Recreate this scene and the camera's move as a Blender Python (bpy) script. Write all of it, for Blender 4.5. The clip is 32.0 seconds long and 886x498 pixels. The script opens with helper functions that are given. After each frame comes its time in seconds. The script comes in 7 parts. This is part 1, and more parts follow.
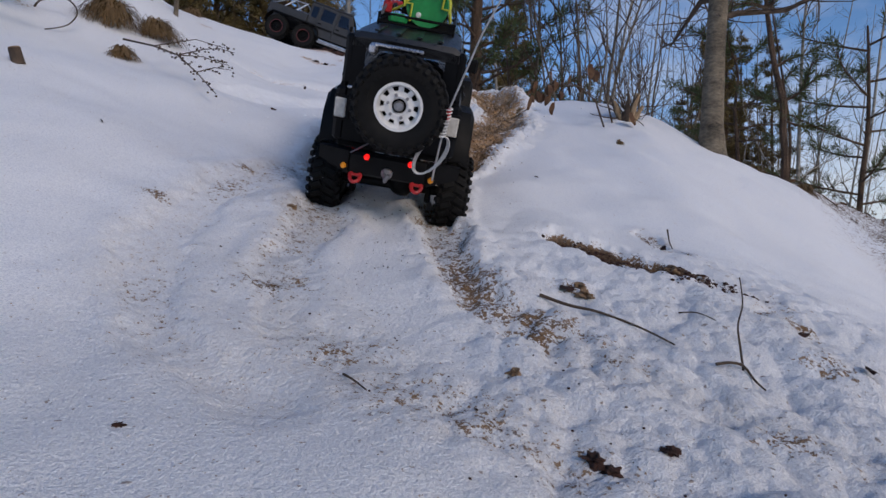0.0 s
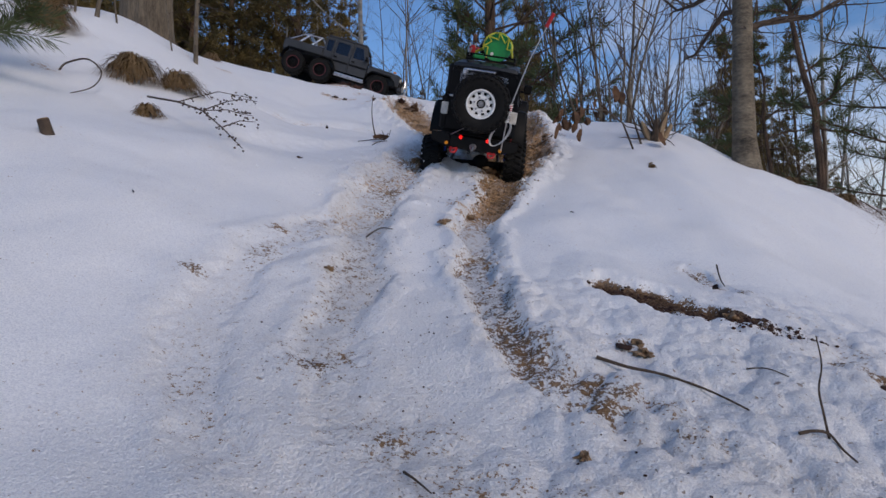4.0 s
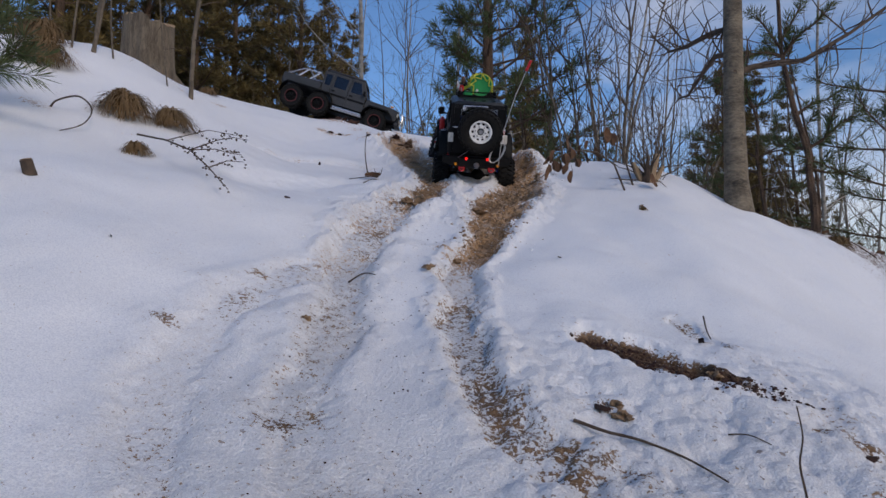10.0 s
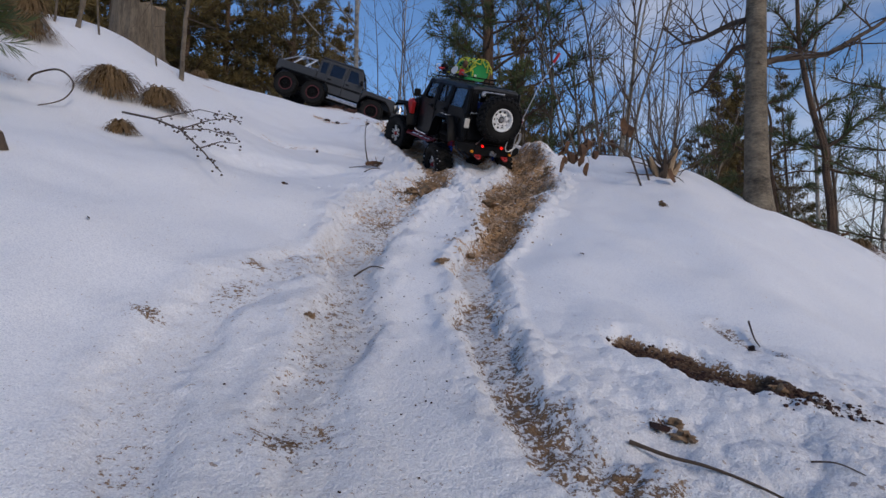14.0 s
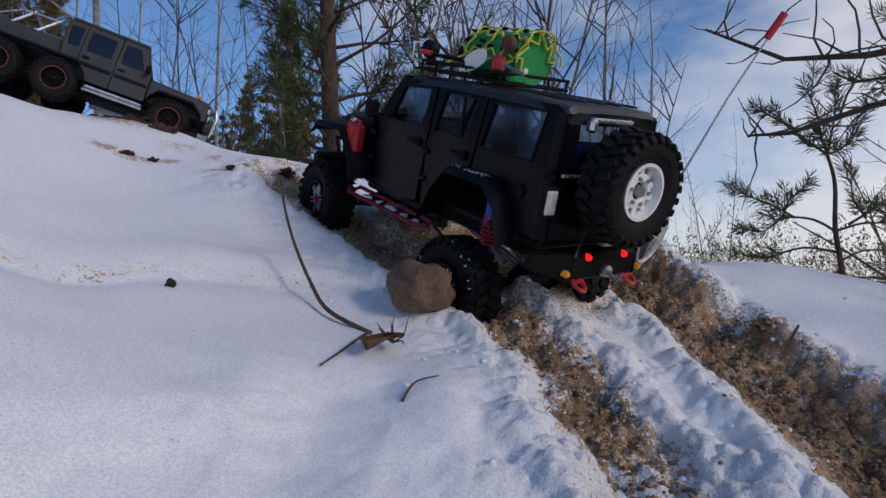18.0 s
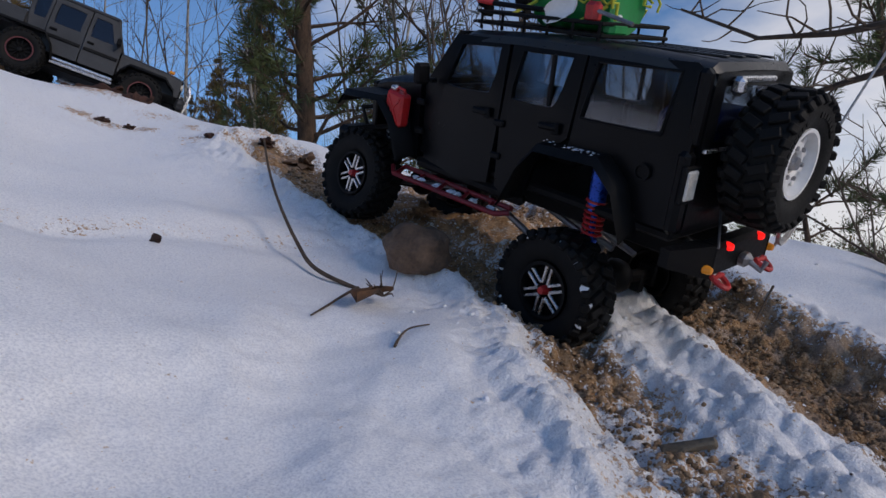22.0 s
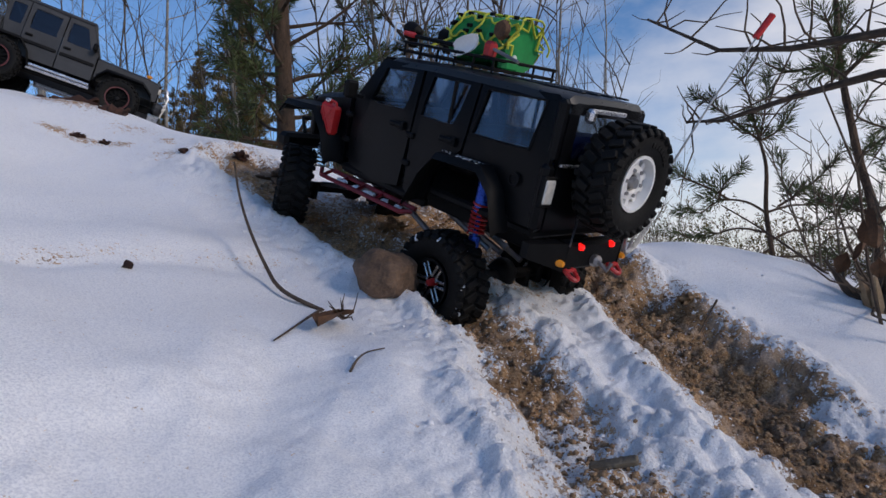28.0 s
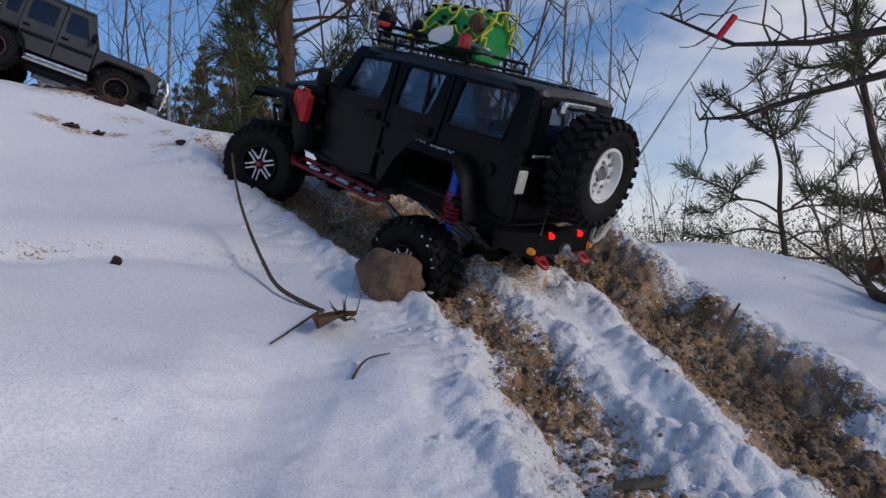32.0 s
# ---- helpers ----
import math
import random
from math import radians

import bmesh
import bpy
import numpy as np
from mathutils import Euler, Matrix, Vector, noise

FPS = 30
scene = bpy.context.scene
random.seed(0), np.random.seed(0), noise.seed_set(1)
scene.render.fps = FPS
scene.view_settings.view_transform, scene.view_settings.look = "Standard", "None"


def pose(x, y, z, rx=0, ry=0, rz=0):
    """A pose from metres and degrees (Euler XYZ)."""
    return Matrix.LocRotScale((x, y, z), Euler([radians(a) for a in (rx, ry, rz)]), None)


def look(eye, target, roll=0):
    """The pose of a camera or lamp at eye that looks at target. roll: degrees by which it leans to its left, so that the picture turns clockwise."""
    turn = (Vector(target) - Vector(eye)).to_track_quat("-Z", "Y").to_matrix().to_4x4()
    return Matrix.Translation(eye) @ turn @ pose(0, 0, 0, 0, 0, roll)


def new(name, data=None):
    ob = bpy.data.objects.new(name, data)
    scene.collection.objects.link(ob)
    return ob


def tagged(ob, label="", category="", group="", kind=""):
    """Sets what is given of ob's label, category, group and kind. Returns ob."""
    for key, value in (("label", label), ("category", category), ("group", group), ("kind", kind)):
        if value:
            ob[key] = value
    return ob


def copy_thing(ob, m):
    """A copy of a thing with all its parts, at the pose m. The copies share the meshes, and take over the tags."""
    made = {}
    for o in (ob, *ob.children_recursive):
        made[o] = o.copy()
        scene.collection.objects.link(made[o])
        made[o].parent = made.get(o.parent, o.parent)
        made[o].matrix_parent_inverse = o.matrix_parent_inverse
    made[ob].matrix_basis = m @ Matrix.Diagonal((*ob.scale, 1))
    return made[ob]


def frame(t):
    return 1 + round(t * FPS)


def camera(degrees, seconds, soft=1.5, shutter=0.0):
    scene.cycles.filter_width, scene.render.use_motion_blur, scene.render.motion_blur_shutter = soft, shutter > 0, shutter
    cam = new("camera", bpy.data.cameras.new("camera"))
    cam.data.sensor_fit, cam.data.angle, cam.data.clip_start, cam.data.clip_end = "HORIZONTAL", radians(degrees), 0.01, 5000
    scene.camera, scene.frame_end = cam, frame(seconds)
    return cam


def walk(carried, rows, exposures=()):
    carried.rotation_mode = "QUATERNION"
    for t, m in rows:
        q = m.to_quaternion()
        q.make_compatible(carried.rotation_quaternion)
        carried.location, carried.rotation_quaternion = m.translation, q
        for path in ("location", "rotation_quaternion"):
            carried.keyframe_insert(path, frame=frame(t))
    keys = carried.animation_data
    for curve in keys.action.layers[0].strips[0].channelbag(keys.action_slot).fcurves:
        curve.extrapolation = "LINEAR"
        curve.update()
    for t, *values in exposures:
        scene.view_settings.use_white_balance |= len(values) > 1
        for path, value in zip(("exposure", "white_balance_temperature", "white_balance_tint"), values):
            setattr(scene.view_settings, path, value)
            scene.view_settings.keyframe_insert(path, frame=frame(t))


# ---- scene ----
cam = camera(69.2, 32.0)
METRES, EYE, TILT, LEAN, TURN = 2.0, 0.5, 0.0, -3.5, 0.0
ROWS = [
    (0.0, 0.0, 0.0, 0.0, 0.0, 0.0, -0.0),
    (0.5, -0.008, -0.0024, 0.0013, 0.66, -0.12, 2.32),
    (1.0, -0.0095, 0.0019, 0.01, 0.91, -0.06, 3.85),
    (1.5, -0.0083, 0.012, 0.0257, 1.1, 0.37, 4.34),
    (2.0, -0.015, 0.0113, 0.0269, 1.4, 0.61, 4.16),
    (2.5, -0.0134, 0.0112, 0.0258, 1.59, 0.86, 3.87),
    (3.0, -0.015, 0.0118, 0.0258, 1.81, 1.09, 3.66),
    (3.5, -0.0141, 0.0131, 0.026, 1.98, 1.29, 3.42),
    (5.5, -0.0004, 0.0085, 0.0211, 2.25, 1.66, 3.43),
    (6.0, -0.0014, 0.032, 0.048, 2.26, 2.41, 3.55),
    (6.5, -0.0109, 0.0312, 0.057, 2.42, 3.14, 3.96),
    (7.0, -0.0016, 0.0207, 0.0487, 2.34, 3.42, 3.88),
    (7.5, 0.0111, 0.0154, 0.0407, 2.19, 3.5, 3.24),
    (8.0, 0.0013, 0.0131, 0.0392, 2.23, 3.61, 2.99),
    (8.5, 0.0071, 0.0145, 0.0373, 2.14, 3.67, 3.0),
    (9.0, 0.0081, 0.017, 0.0379, 2.1, 3.76, 2.88),
    (9.5, 0.0053, 0.0169, 0.0348, 2.05, 3.84, 2.81),
    (10.0, 0.0019, 0.0191, 0.0379, 2.05, 3.94, 2.74),
    (10.5, 0.0043, 0.0174, 0.0323, 2.03, 3.92, 2.62),
    (11.0, 0.0046, 0.0159, 0.0303, 2.02, 3.94, 2.52),
    (11.5, 0.0064, 0.0156, 0.0298, 1.98, 3.97, 2.48),
    (12.0, 0.0059, 0.0143, 0.0287, 1.99, 4.03, 2.47),
    (12.5, 0.0076, 0.013, 0.0289, 1.92, 3.99, 2.5),
    (13.0, 0.0111, 0.0144, 0.03, 1.83, 3.94, 2.53),
    (13.5, -0.0005, 0.0283, 0.0312, 1.45, 3.84, 2.02),
    (14.0, -0.0185, 0.064, 0.038, 0.95, 3.7, 1.65),
    (14.5, -0.0267, 0.1846, 0.0585, 0.3, 3.7, 1.91),
    (15.0, -0.053, 0.307, 0.1073, -2.09, 3.54, 2.66),
    (15.5, -0.0731, 0.403, 0.17, -6.04, 3.78, 2.97),
    (17.5, -0.1772, 0.5787, 0.2242, -21.06, 2.06, 3.94),
    (18.0, -0.19, 0.5983, 0.2272, -21.61, 2.02, 4.03),
    (18.5, -0.184, 0.5922, 0.223, -22.03, 1.85, 4.42),
    (19.0, -0.1837, 0.5875, 0.2178, -22.47, 1.65, 4.67),
    (19.5, -0.1839, 0.5849, 0.218, -22.93, 1.45, 4.77),
    (20.0, -0.1834, 0.5832, 0.2173, -23.21, 1.31, 4.63),
    (20.5, -0.1946, 0.5908, 0.223, -23.46, 1.16, 4.53),
    (21.0, -0.1956, 0.5921, 0.2238, -23.67, 1.01, 4.39),
    (21.5, -0.1951, 0.5978, 0.2179, -23.87, 0.95, 4.18),
    (22.0, -0.1984, 0.5999, 0.2123, -24.11, 0.93, 3.92),
    (22.5, -0.1965, 0.5938, 0.2081, -24.35, 0.88, 3.67),
    (23.0, -0.1945, 0.594, 0.2135, -24.58, 0.85, 3.57),
    (23.5, -0.1937, 0.5929, 0.2146, -24.84, 0.83, 3.47),
    (24.0, -0.1921, 0.5904, 0.2135, -24.78, 0.55, 3.77),
    (24.5, -0.1948, 0.5928, 0.2177, -24.99, 0.57, 3.78),
    (26.5, -0.1995, 0.5821, 0.2207, -25.3, 0.19, 4.12),
    (27.0, -0.197, 0.5783, 0.2218, -25.34, 0.15, 4.09),
    (27.5, -0.1956, 0.5782, 0.2257, -25.35, 0.05, 4.18),
    (28.0, -0.1928, 0.5768, 0.2269, -25.36, 0.02, 4.27),
    (28.5, -0.1906, 0.576, 0.2254, -25.34, -0.04, 4.33),
    (29.0, -0.1929, 0.5793, 0.2264, -25.31, -0.1, 4.45),
    (29.5, -0.1897, 0.5788, 0.2272, -25.31, -0.13, 4.5),
    (30.0, -0.1889, 0.5775, 0.2271, -25.3, -0.18, 4.52),
    (30.5, -0.1874, 0.5757, 0.2265, -25.32, -0.22, 4.43),
    (31.0, -0.1908, 0.5757, 0.2267, -25.3, -0.25, 4.27),
    (31.5, -0.1934, 0.5778, 0.228, -25.26, -0.28, 4.17),
    (32.0, -0.1876, 0.5958, 0.227, -25.2, -0.12, 3.73),
]
walk(cam, [(t, pose(0, 0, EYE, TILT, LEAN, TURN) @ pose(METRES * x, METRES * y, METRES * z, 90 + pitch, roll, yaw)) for t, x, y, z, yaw, pitch, roll in ROWS], exposures=[(t, -0.22 + ev, 6310, 13) for t, ev in ((0.0, -0.04), (13.0, -0.02), (15.0, -0.15), (15.5, -0.3), (17.5, -0.05), (21.5, -0.02), (22.0, -0.06), (23.0, 0.14), (24.0, 0.18), (28.0, 0.09), (32.0, -0.02))])

# ---- world and sun ----
SUN_AZ, SUN_EL = 148.0, 22.0        # degrees from +y towards +x, and above the horizon
world = bpy.data.worlds.new("sky")
scene.world = world
world.use_nodes = True
wt = world.node_tree
wt.nodes.clear()
sky = wt.nodes.new("ShaderNodeTexSky")
sky.sky_type, sky.sun_disc = "NISHITA", False
sky.sun_elevation, sky.sun_rotation = radians(SUN_EL), radians(SUN_AZ)
sky.air_density, sky.dust_density, sky.ozone_density = 1.0, 0.5, 5.5
w_co = wt.nodes.new("ShaderNodeTexCoord")
w_map = wt.nodes.new("ShaderNodeMapping")
w_map.inputs["Scale"].default_value = (1.0, 1.0, 2.2)
w_noise = wt.nodes.new("ShaderNodeTexNoise")
w_noise.inputs["Scale"].default_value, w_noise.inputs["Detail"].default_value = 2.2, 7.0
w_noise.inputs["Roughness"].default_value = 0.55
w_ramp = wt.nodes.new("ShaderNodeValToRGB")
w_ramp.color_ramp.elements[0].position, w_ramp.color_ramp.elements[1].position = 0.60, 0.94
w_ramp.color_ramp.elements[0].color, w_ramp.color_ramp.elements[1].color = (0, 0, 0, 1), (0.9, 0.9, 0.9, 1)
w_mix = wt.nodes.new("ShaderNodeMix")
w_mix.data_type = "RGBA"
w_mix.inputs["B"].default_value = (6.4, 6.2, 6.1, 1)
w_bg = wt.nodes.new("ShaderNodeBackground")
w_bg.inputs["Strength"].default_value = 0.15
w_out = wt.nodes.new("ShaderNodeOutputWorld")
wt.links.new(w_co.outputs["Generated"], w_map.inputs["Vector"])
wt.links.new(w_map.outputs["Vector"], w_noise.inputs["Vector"])
w_xyz = wt.nodes.new("ShaderNodeSeparateXYZ")
w_east = wt.nodes.new("ShaderNodeMath")
w_east.operation = "MULTIPLY_ADD"
w_east.inputs[1].default_value = 0.50        # the cloud thickens towards the east
wt.links.new(w_co.outputs["Generated"], w_xyz.inputs["Vector"])
wt.links.new(w_xyz.outputs["X"], w_east.inputs[0])
wt.links.new(w_noise.outputs["Fac"], w_east.inputs[2])
wt.links.new(w_east.outputs[0], w_ramp.inputs["Fac"])
wt.links.new(w_ramp.outputs["Color"], w_mix.inputs["Factor"])
wt.links.new(sky.outputs["Color"], w_mix.inputs["A"])
wt.links.new(w_mix.outputs["Result"], w_bg.inputs["Color"])
wt.links.new(w_bg.outputs["Background"], w_out.inputs["Surface"])

sun = new("sun", bpy.data.lights.new("sun", "SUN"))
sun.data.energy, sun.data.angle, sun.data.color = 1.3, radians(14), (1.0, 0.83, 0.65)
sun_way = Vector((math.sin(radians(SUN_AZ)) * math.cos(radians(SUN_EL)), math.cos(radians(SUN_AZ)) * math.cos(radians(SUN_EL)), math.sin(radians(SUN_EL))))
sun.matrix_world = look(sun_way * 50, (0, 0, 0))


# ---- materials ----
class Nodes:
    """A small hand for wiring a material."""

    def __init__(self, name):
        self.mat = bpy.data.materials.new(name)
        self.mat.use_nodes = True
        self.t = self.mat.node_tree
        self.bsdf = self.t.nodes["Principled BSDF"]

    def node(self, kind, **values):
        n = self.t.nodes.new(kind)
        for key, value in values.items():
            n.inputs[key.replace("_", " ")].default_value = value
        return n

    def link(self, a, b):
        self.t.links.new(a, b)

    def coords(self, kind="Object", scale=1.0):
        co = self.node("ShaderNodeTexCoord")
        m = self.node("ShaderNodeMapping")
        m.inputs["Scale"].default_value = (scale, scale, scale) if not isinstance(scale, tuple) else scale
        self.link(co.outputs[kind], m.inputs["Vector"])
        return m.outputs["Vector"]

    def noise(self, vec, scale, detail=5.0, rough=0.55):
        n = self.node("ShaderNodeTexNoise", Scale=scale, Detail=detail, Roughness=rough)
        self.link(vec, n.inputs["Vector"])
        return n.outputs["Fac"]

    def ramp(self, fac, stops):
        r = self.node("ShaderNodeValToRGB")
        e = r.color_ramp.elements
        while len(e) < len(stops):
            e.new(0.5)
        for el, (p, c) in zip(e, stops):
            el.position = p
            el.color = (*c, 1) if isinstance(c, tuple) else (c, c, c, 1)
        self.link(fac, r.inputs["Fac"])
        return r.outputs["Color"]

    def mix(self, fac, a, b, blend="MIX"):
        m = self.node("ShaderNodeMix")
        m.data_type, m.blend_type = "RGBA", blend
        for v, s in ((fac, "Factor"), (a, "A"), (b, "B")):
            if isinstance(v, (int, float)):
                m.inputs[s].default_value = v if s == "Factor" else (v, v, v, 1)
            elif isinstance(v, tuple):
                m.inputs[s].default_value = (*v, 1)
            else:
                self.link(v, m.inputs[s])
        return m.outputs["Result"]

    def math(self, op, a, b):
        m = self.node("ShaderNodeMath")
        m.operation = op
        for k, v in enumerate((a, b)):
            if isinstance(v, (int, float)):
                m.inputs[k].default_value = v
            else:
                self.link(v, m.inputs[k])
        return m.outputs[0]

    def bump(self, height, strength, distance):
        b = self.node("ShaderNodeBump", Strength=strength, Distance=distance)
        self.link(height, b.inputs["Height"])
        self.link(b.outputs["Normal"], self.bsdf.inputs["Normal"])

    def set(self, **values):
        for key, value in values.items():
            s = self.bsdf.inputs[key.replace("_", " ")]
            if isinstance(value, (int, float)):
                s.default_value = value
            elif isinstance(value, tuple):
                s.default_value = (*value, 1) if len(value) == 3 else value
            else:
                self.link(value, s)
        return self


def varied(name, dark, light, scale=40.0, rough=0.6, metal=0.0, bump=0.2, depth=0.0006, coords="Object", rnd=0.0, stretch=None, spec=0.5):
    """A two-scale mottled surface between two colours."""
    n = Nodes(name)
    v = n.coords(coords, stretch or 1.0)
    a, b = n.noise(v, scale, 6), n.noise(v, scale * 7, 3)
    f = n.math("ADD", n.math("MULTIPLY", a, 0.65), n.math("MULTIPLY", b, 0.35))
    col = n.ramp(f, [(0.32, dark), (0.68, light)])
    if rnd:
        info = n.node("ShaderNodeObjectInfo")
        col = n.mix(n.math("MULTIPLY", info.outputs["Random"], rnd), col, dark)
    n.set(Base_Color=col, Roughness=n.ramp(b, [(0.2, max(0.05, rough - 0.12)), (0.8, min(1.0, rough + 0.12))]), Metallic=metal)
    n.bsdf.inputs["Specular IOR Level"].default_value = spec
    if bump:
        n.bump(b, bump, depth)
    return n.mat


def plain_glow(name, colour, strength):
    n = Nodes(name)
    n.set(Base_Color=colour, Roughness=0.3)
    n.bsdf.inputs["Emission Color"].default_value = (*colour, 1)
    n.bsdf.inputs["Emission Strength"].default_value = strength
    return n.mat


def ground_material():
    """Old granular snow, with sandy soil where the sheet's dirt value says that it is laid bare."""
    n = Nodes("snow_and_soil")
    v = n.coords("Object")

    def value(name):
        at = n.node("ShaderNodeAttribute")
        at.attribute_name = name
        return at.outputs["Fac"]

    def grains(scale):
        c = n.node("ShaderNodeTexVoronoi", Scale=scale)
        n.link(v, c.inputs["Vector"])
        return c

    dirt, soil_kind, speck_zone, dust = value("dirt"), value("dark_soil"), value("specks"), value("dust")
    big, mid, fine = n.noise(v, 3.0, 4), n.noise(v, 38.0, 6, 0.65), n.noise(v, 300.0, 4, 0.7)
    sugar, clump = n.noise(v, 620.0, 3, 0.7), n.noise(v, 110.0, 4, 0.6)
    crumb, crystal = grains(230.0), grains(760.0)
    snow = n.mix(n.ramp(sugar, [(0.34, 0.0), (0.60, 1.0)]), n.mix(mid, (0.62, 0.64, 0.70), (0.75, 0.76, 0.79)), (0.96, 0.96, 0.96))
    snow = n.mix(n.ramp(big, [(0.45, 0.0), (0.75, 0.30)]), snow, (0.80, 0.78, 0.76))
    haze = n.math("MULTIPLY", dust, n.ramp(n.math("ADD", n.math("MULTIPLY", clump, 0.5), n.math("MULTIPLY", fine, 0.5)), [(0.40, 0.03), (0.64, 0.62)]))
    snow = n.mix(haze, snow, (0.50, 0.42, 0.34))
    grain = n.math("ADD", n.math("MULTIPLY", fine, 0.45), n.math("ADD", n.math("MULTIPLY", sugar, 0.30), n.math("MULTIPLY", clump, 0.25)))
    sand = n.ramp(grain, [(0.37, (0.026, 0.014, 0.007)), (0.44, (0.21, 0.112, 0.050)), (0.53, (0.50, 0.295, 0.140)), (0.62, (0.76, 0.56, 0.36))])
    dark = n.ramp(grain, [(0.38, (0.012, 0.006, 0.003)), (0.50, (0.085, 0.045, 0.022)), (0.62, (0.28, 0.175, 0.10))])
    sand = n.mix(n.ramp(mid, [(0.47, 0.0), (0.64, 0.55)]), sand, n.mix(fine, (0.30, 0.24, 0.19), (0.66, 0.60, 0.55)))       # frosted crumbs
    sand = n.mix(n.ramp(n.noise(v, 16.0, 4), [(0.5, 0.0), (0.66, 0.62)]), sand, n.mix(fine, (0.012, 0.008, 0.005), (0.085, 0.056, 0.035)))
    soil = n.mix(soil_kind, sand, dark)
    # crumbs: the mask breaks up at the grain's scale
    m = n.math("ADD", dirt, n.math("MULTIPLY", n.math("SUBTRACT", clump, 0.5), 1.5))
    m = n.math("ADD", m, n.math("MULTIPLY", n.math("SUBTRACT", fine, 0.5), 2.3))
    mask = n.ramp(m, [(0.50, 0.0), (0.58, 1.0)])
    specks = n.ramp(n.noise(v, 150.0, 2, 0.5), [(0.69, 0.0), (0.715, 0.9)])
    mask2 = n.mix(n.math("MULTIPLY", specks, speck_zone), mask, 1.0)
    n.set(Base_Color=n.mix(mask2, snow, soil), Roughness=n.mix(mask2, n.ramp(crystal.outputs["Color"], [(0.02, 0.18), (0.10, 0.6)]), 0.95))
    n.bsdf.inputs["Specular IOR Level"].default_value = 0.4
    h = n.math("ADD", n.math("MULTIPLY", n.math("ADD", clump, mid), 0.22), n.math("MULTIPLY", n.math("ADD", fine, sugar), 0.34))
    h = n.math("SUBTRACT", h, n.math("MULTIPLY", n.math("ADD", crumb.outputs["Distance"], n.math("MULTIPLY", crystal.outputs["Distance"], 0.5)), 0.22))
    n.bump(h, 0.42, 0.0060)
    bump = [k for k in n.t.nodes if k.type == "BUMP"][0]
    n.link(n.math("ADD", n.math("MULTIPLY", n.math("MAXIMUM", speck_zone, dirt), 0.85), 0.19), bump.inputs["Strength"])
    return n.mat


M_GROUND = ground_material()
M_SNOW = varied("snow_clods", (0.74, 0.76, 0.80), (0.90, 0.90, 0.92), 60, 0.6, bump=0.6, depth=0.003)
M_SOIL = varied("soil_crumbs", (0.05, 0.029, 0.016), (0.44, 0.29, 0.165), 90, 0.95, bump=0.7, depth=0.002)
M_BARK = varied("alder_bark", (0.020, 0.016, 0.011), (0.27, 0.22, 0.155), 20, 0.9, bump=0.9, depth=0.004, stretch=(0.7, 0.7, 1.3))
M_PINEBARK = varied("pine_bark", (0.022, 0.015, 0.011), (0.16, 0.10, 0.062), 48, 0.95, bump=1.0, depth=0.006, stretch=(1, 1, 0.4))
M_BIRCH = varied("birch_bark", (0.07, 0.06, 0.05), (0.50, 0.46, 0.39), 14, 0.8, bump=0.4, depth=0.003, stretch=(1, 1, 2.0), rnd=0.35)
M_STEM = varied("alder_stems", (0.045, 0.036, 0.026), (0.20, 0.16, 0.115), 30, 0.85, bump=0.5, depth=0.002)
M_TWIG = varied("twig_bark", (0.030, 0.020, 0.014), (0.11, 0.075, 0.05), 60, 0.85, bump=0.4, depth=0.001)
M_GREYWOOD = varied("weathered_wood", (0.028, 0.020, 0.014), (0.23, 0.185, 0.13), 34, 0.95, bump=1.0, depth=0.005, stretch=(1, 1, 0.16))
M_CUTWOOD = varied("cut_wood", (0.20, 0.13, 0.07), (0.42, 0.30, 0.18), 50, 0.9, bump=0.4, depth=0.001)
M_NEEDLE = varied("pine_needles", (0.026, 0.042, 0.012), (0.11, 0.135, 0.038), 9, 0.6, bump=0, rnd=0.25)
# the gold tone is low sunlight put into the far needles' colour
M_NEEDLE_SUNLIT = varied("far_needles_sunlit", (0.030, 0.034, 0.012), (0.27, 0.18, 0.055), 2.2, 0.75, bump=0, rnd=0.4)
M_DRYGRASS = varied("dry_grass", (0.028, 0.017, 0.008), (0.30, 0.19, 0.085), 160, 0.9, bump=0)
M_DRYLEAF = varied("dry_leaves", (0.030, 0.014, 0.007), (0.17, 0.083, 0.037), 60, 0.8, bump=0.4, depth=0.001)
M_ROT = varied("rotten_bark", (0.012, 0.006, 0.004), (0.075, 0.030, 0.018), 60, 0.9, bump=0.6, depth=0.002)
M_STONE = varied("stone", (0.05, 0.031, 0.020), (0.25, 0.155, 0.097), 30, 0.9, bump=0.9, depth=0.003)
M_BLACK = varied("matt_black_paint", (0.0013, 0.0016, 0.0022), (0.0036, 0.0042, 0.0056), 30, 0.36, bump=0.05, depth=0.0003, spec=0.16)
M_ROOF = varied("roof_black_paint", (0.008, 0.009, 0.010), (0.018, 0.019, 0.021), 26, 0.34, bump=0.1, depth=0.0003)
M_PLASTIC = varied("black_plastic", (0.003, 0.003, 0.0034), (0.008, 0.008, 0.0085), 60, 0.55, bump=0.2, depth=0.0003, spec=0.15)
M_RUBBER = varied("tyre_rubber", (0.003, 0.003, 0.003), (0.009, 0.0085, 0.008), 70, 0.66, bump=0.3, depth=0.0004, spec=0.2)
M_RED = varied("red_anodised", (0.30, 0.012, 0.014), (0.55, 0.03, 0.03), 50, 0.4, bump=0.1, depth=0.0003)
# a darker red: shade beneath the car is put into the rail's colour
M_SLIDER = varied("shaded_red_rail", (0.10, 0.006, 0.010), (0.26, 0.014, 0.022), 50, 0.4, bump=0.1, depth=0.0003)
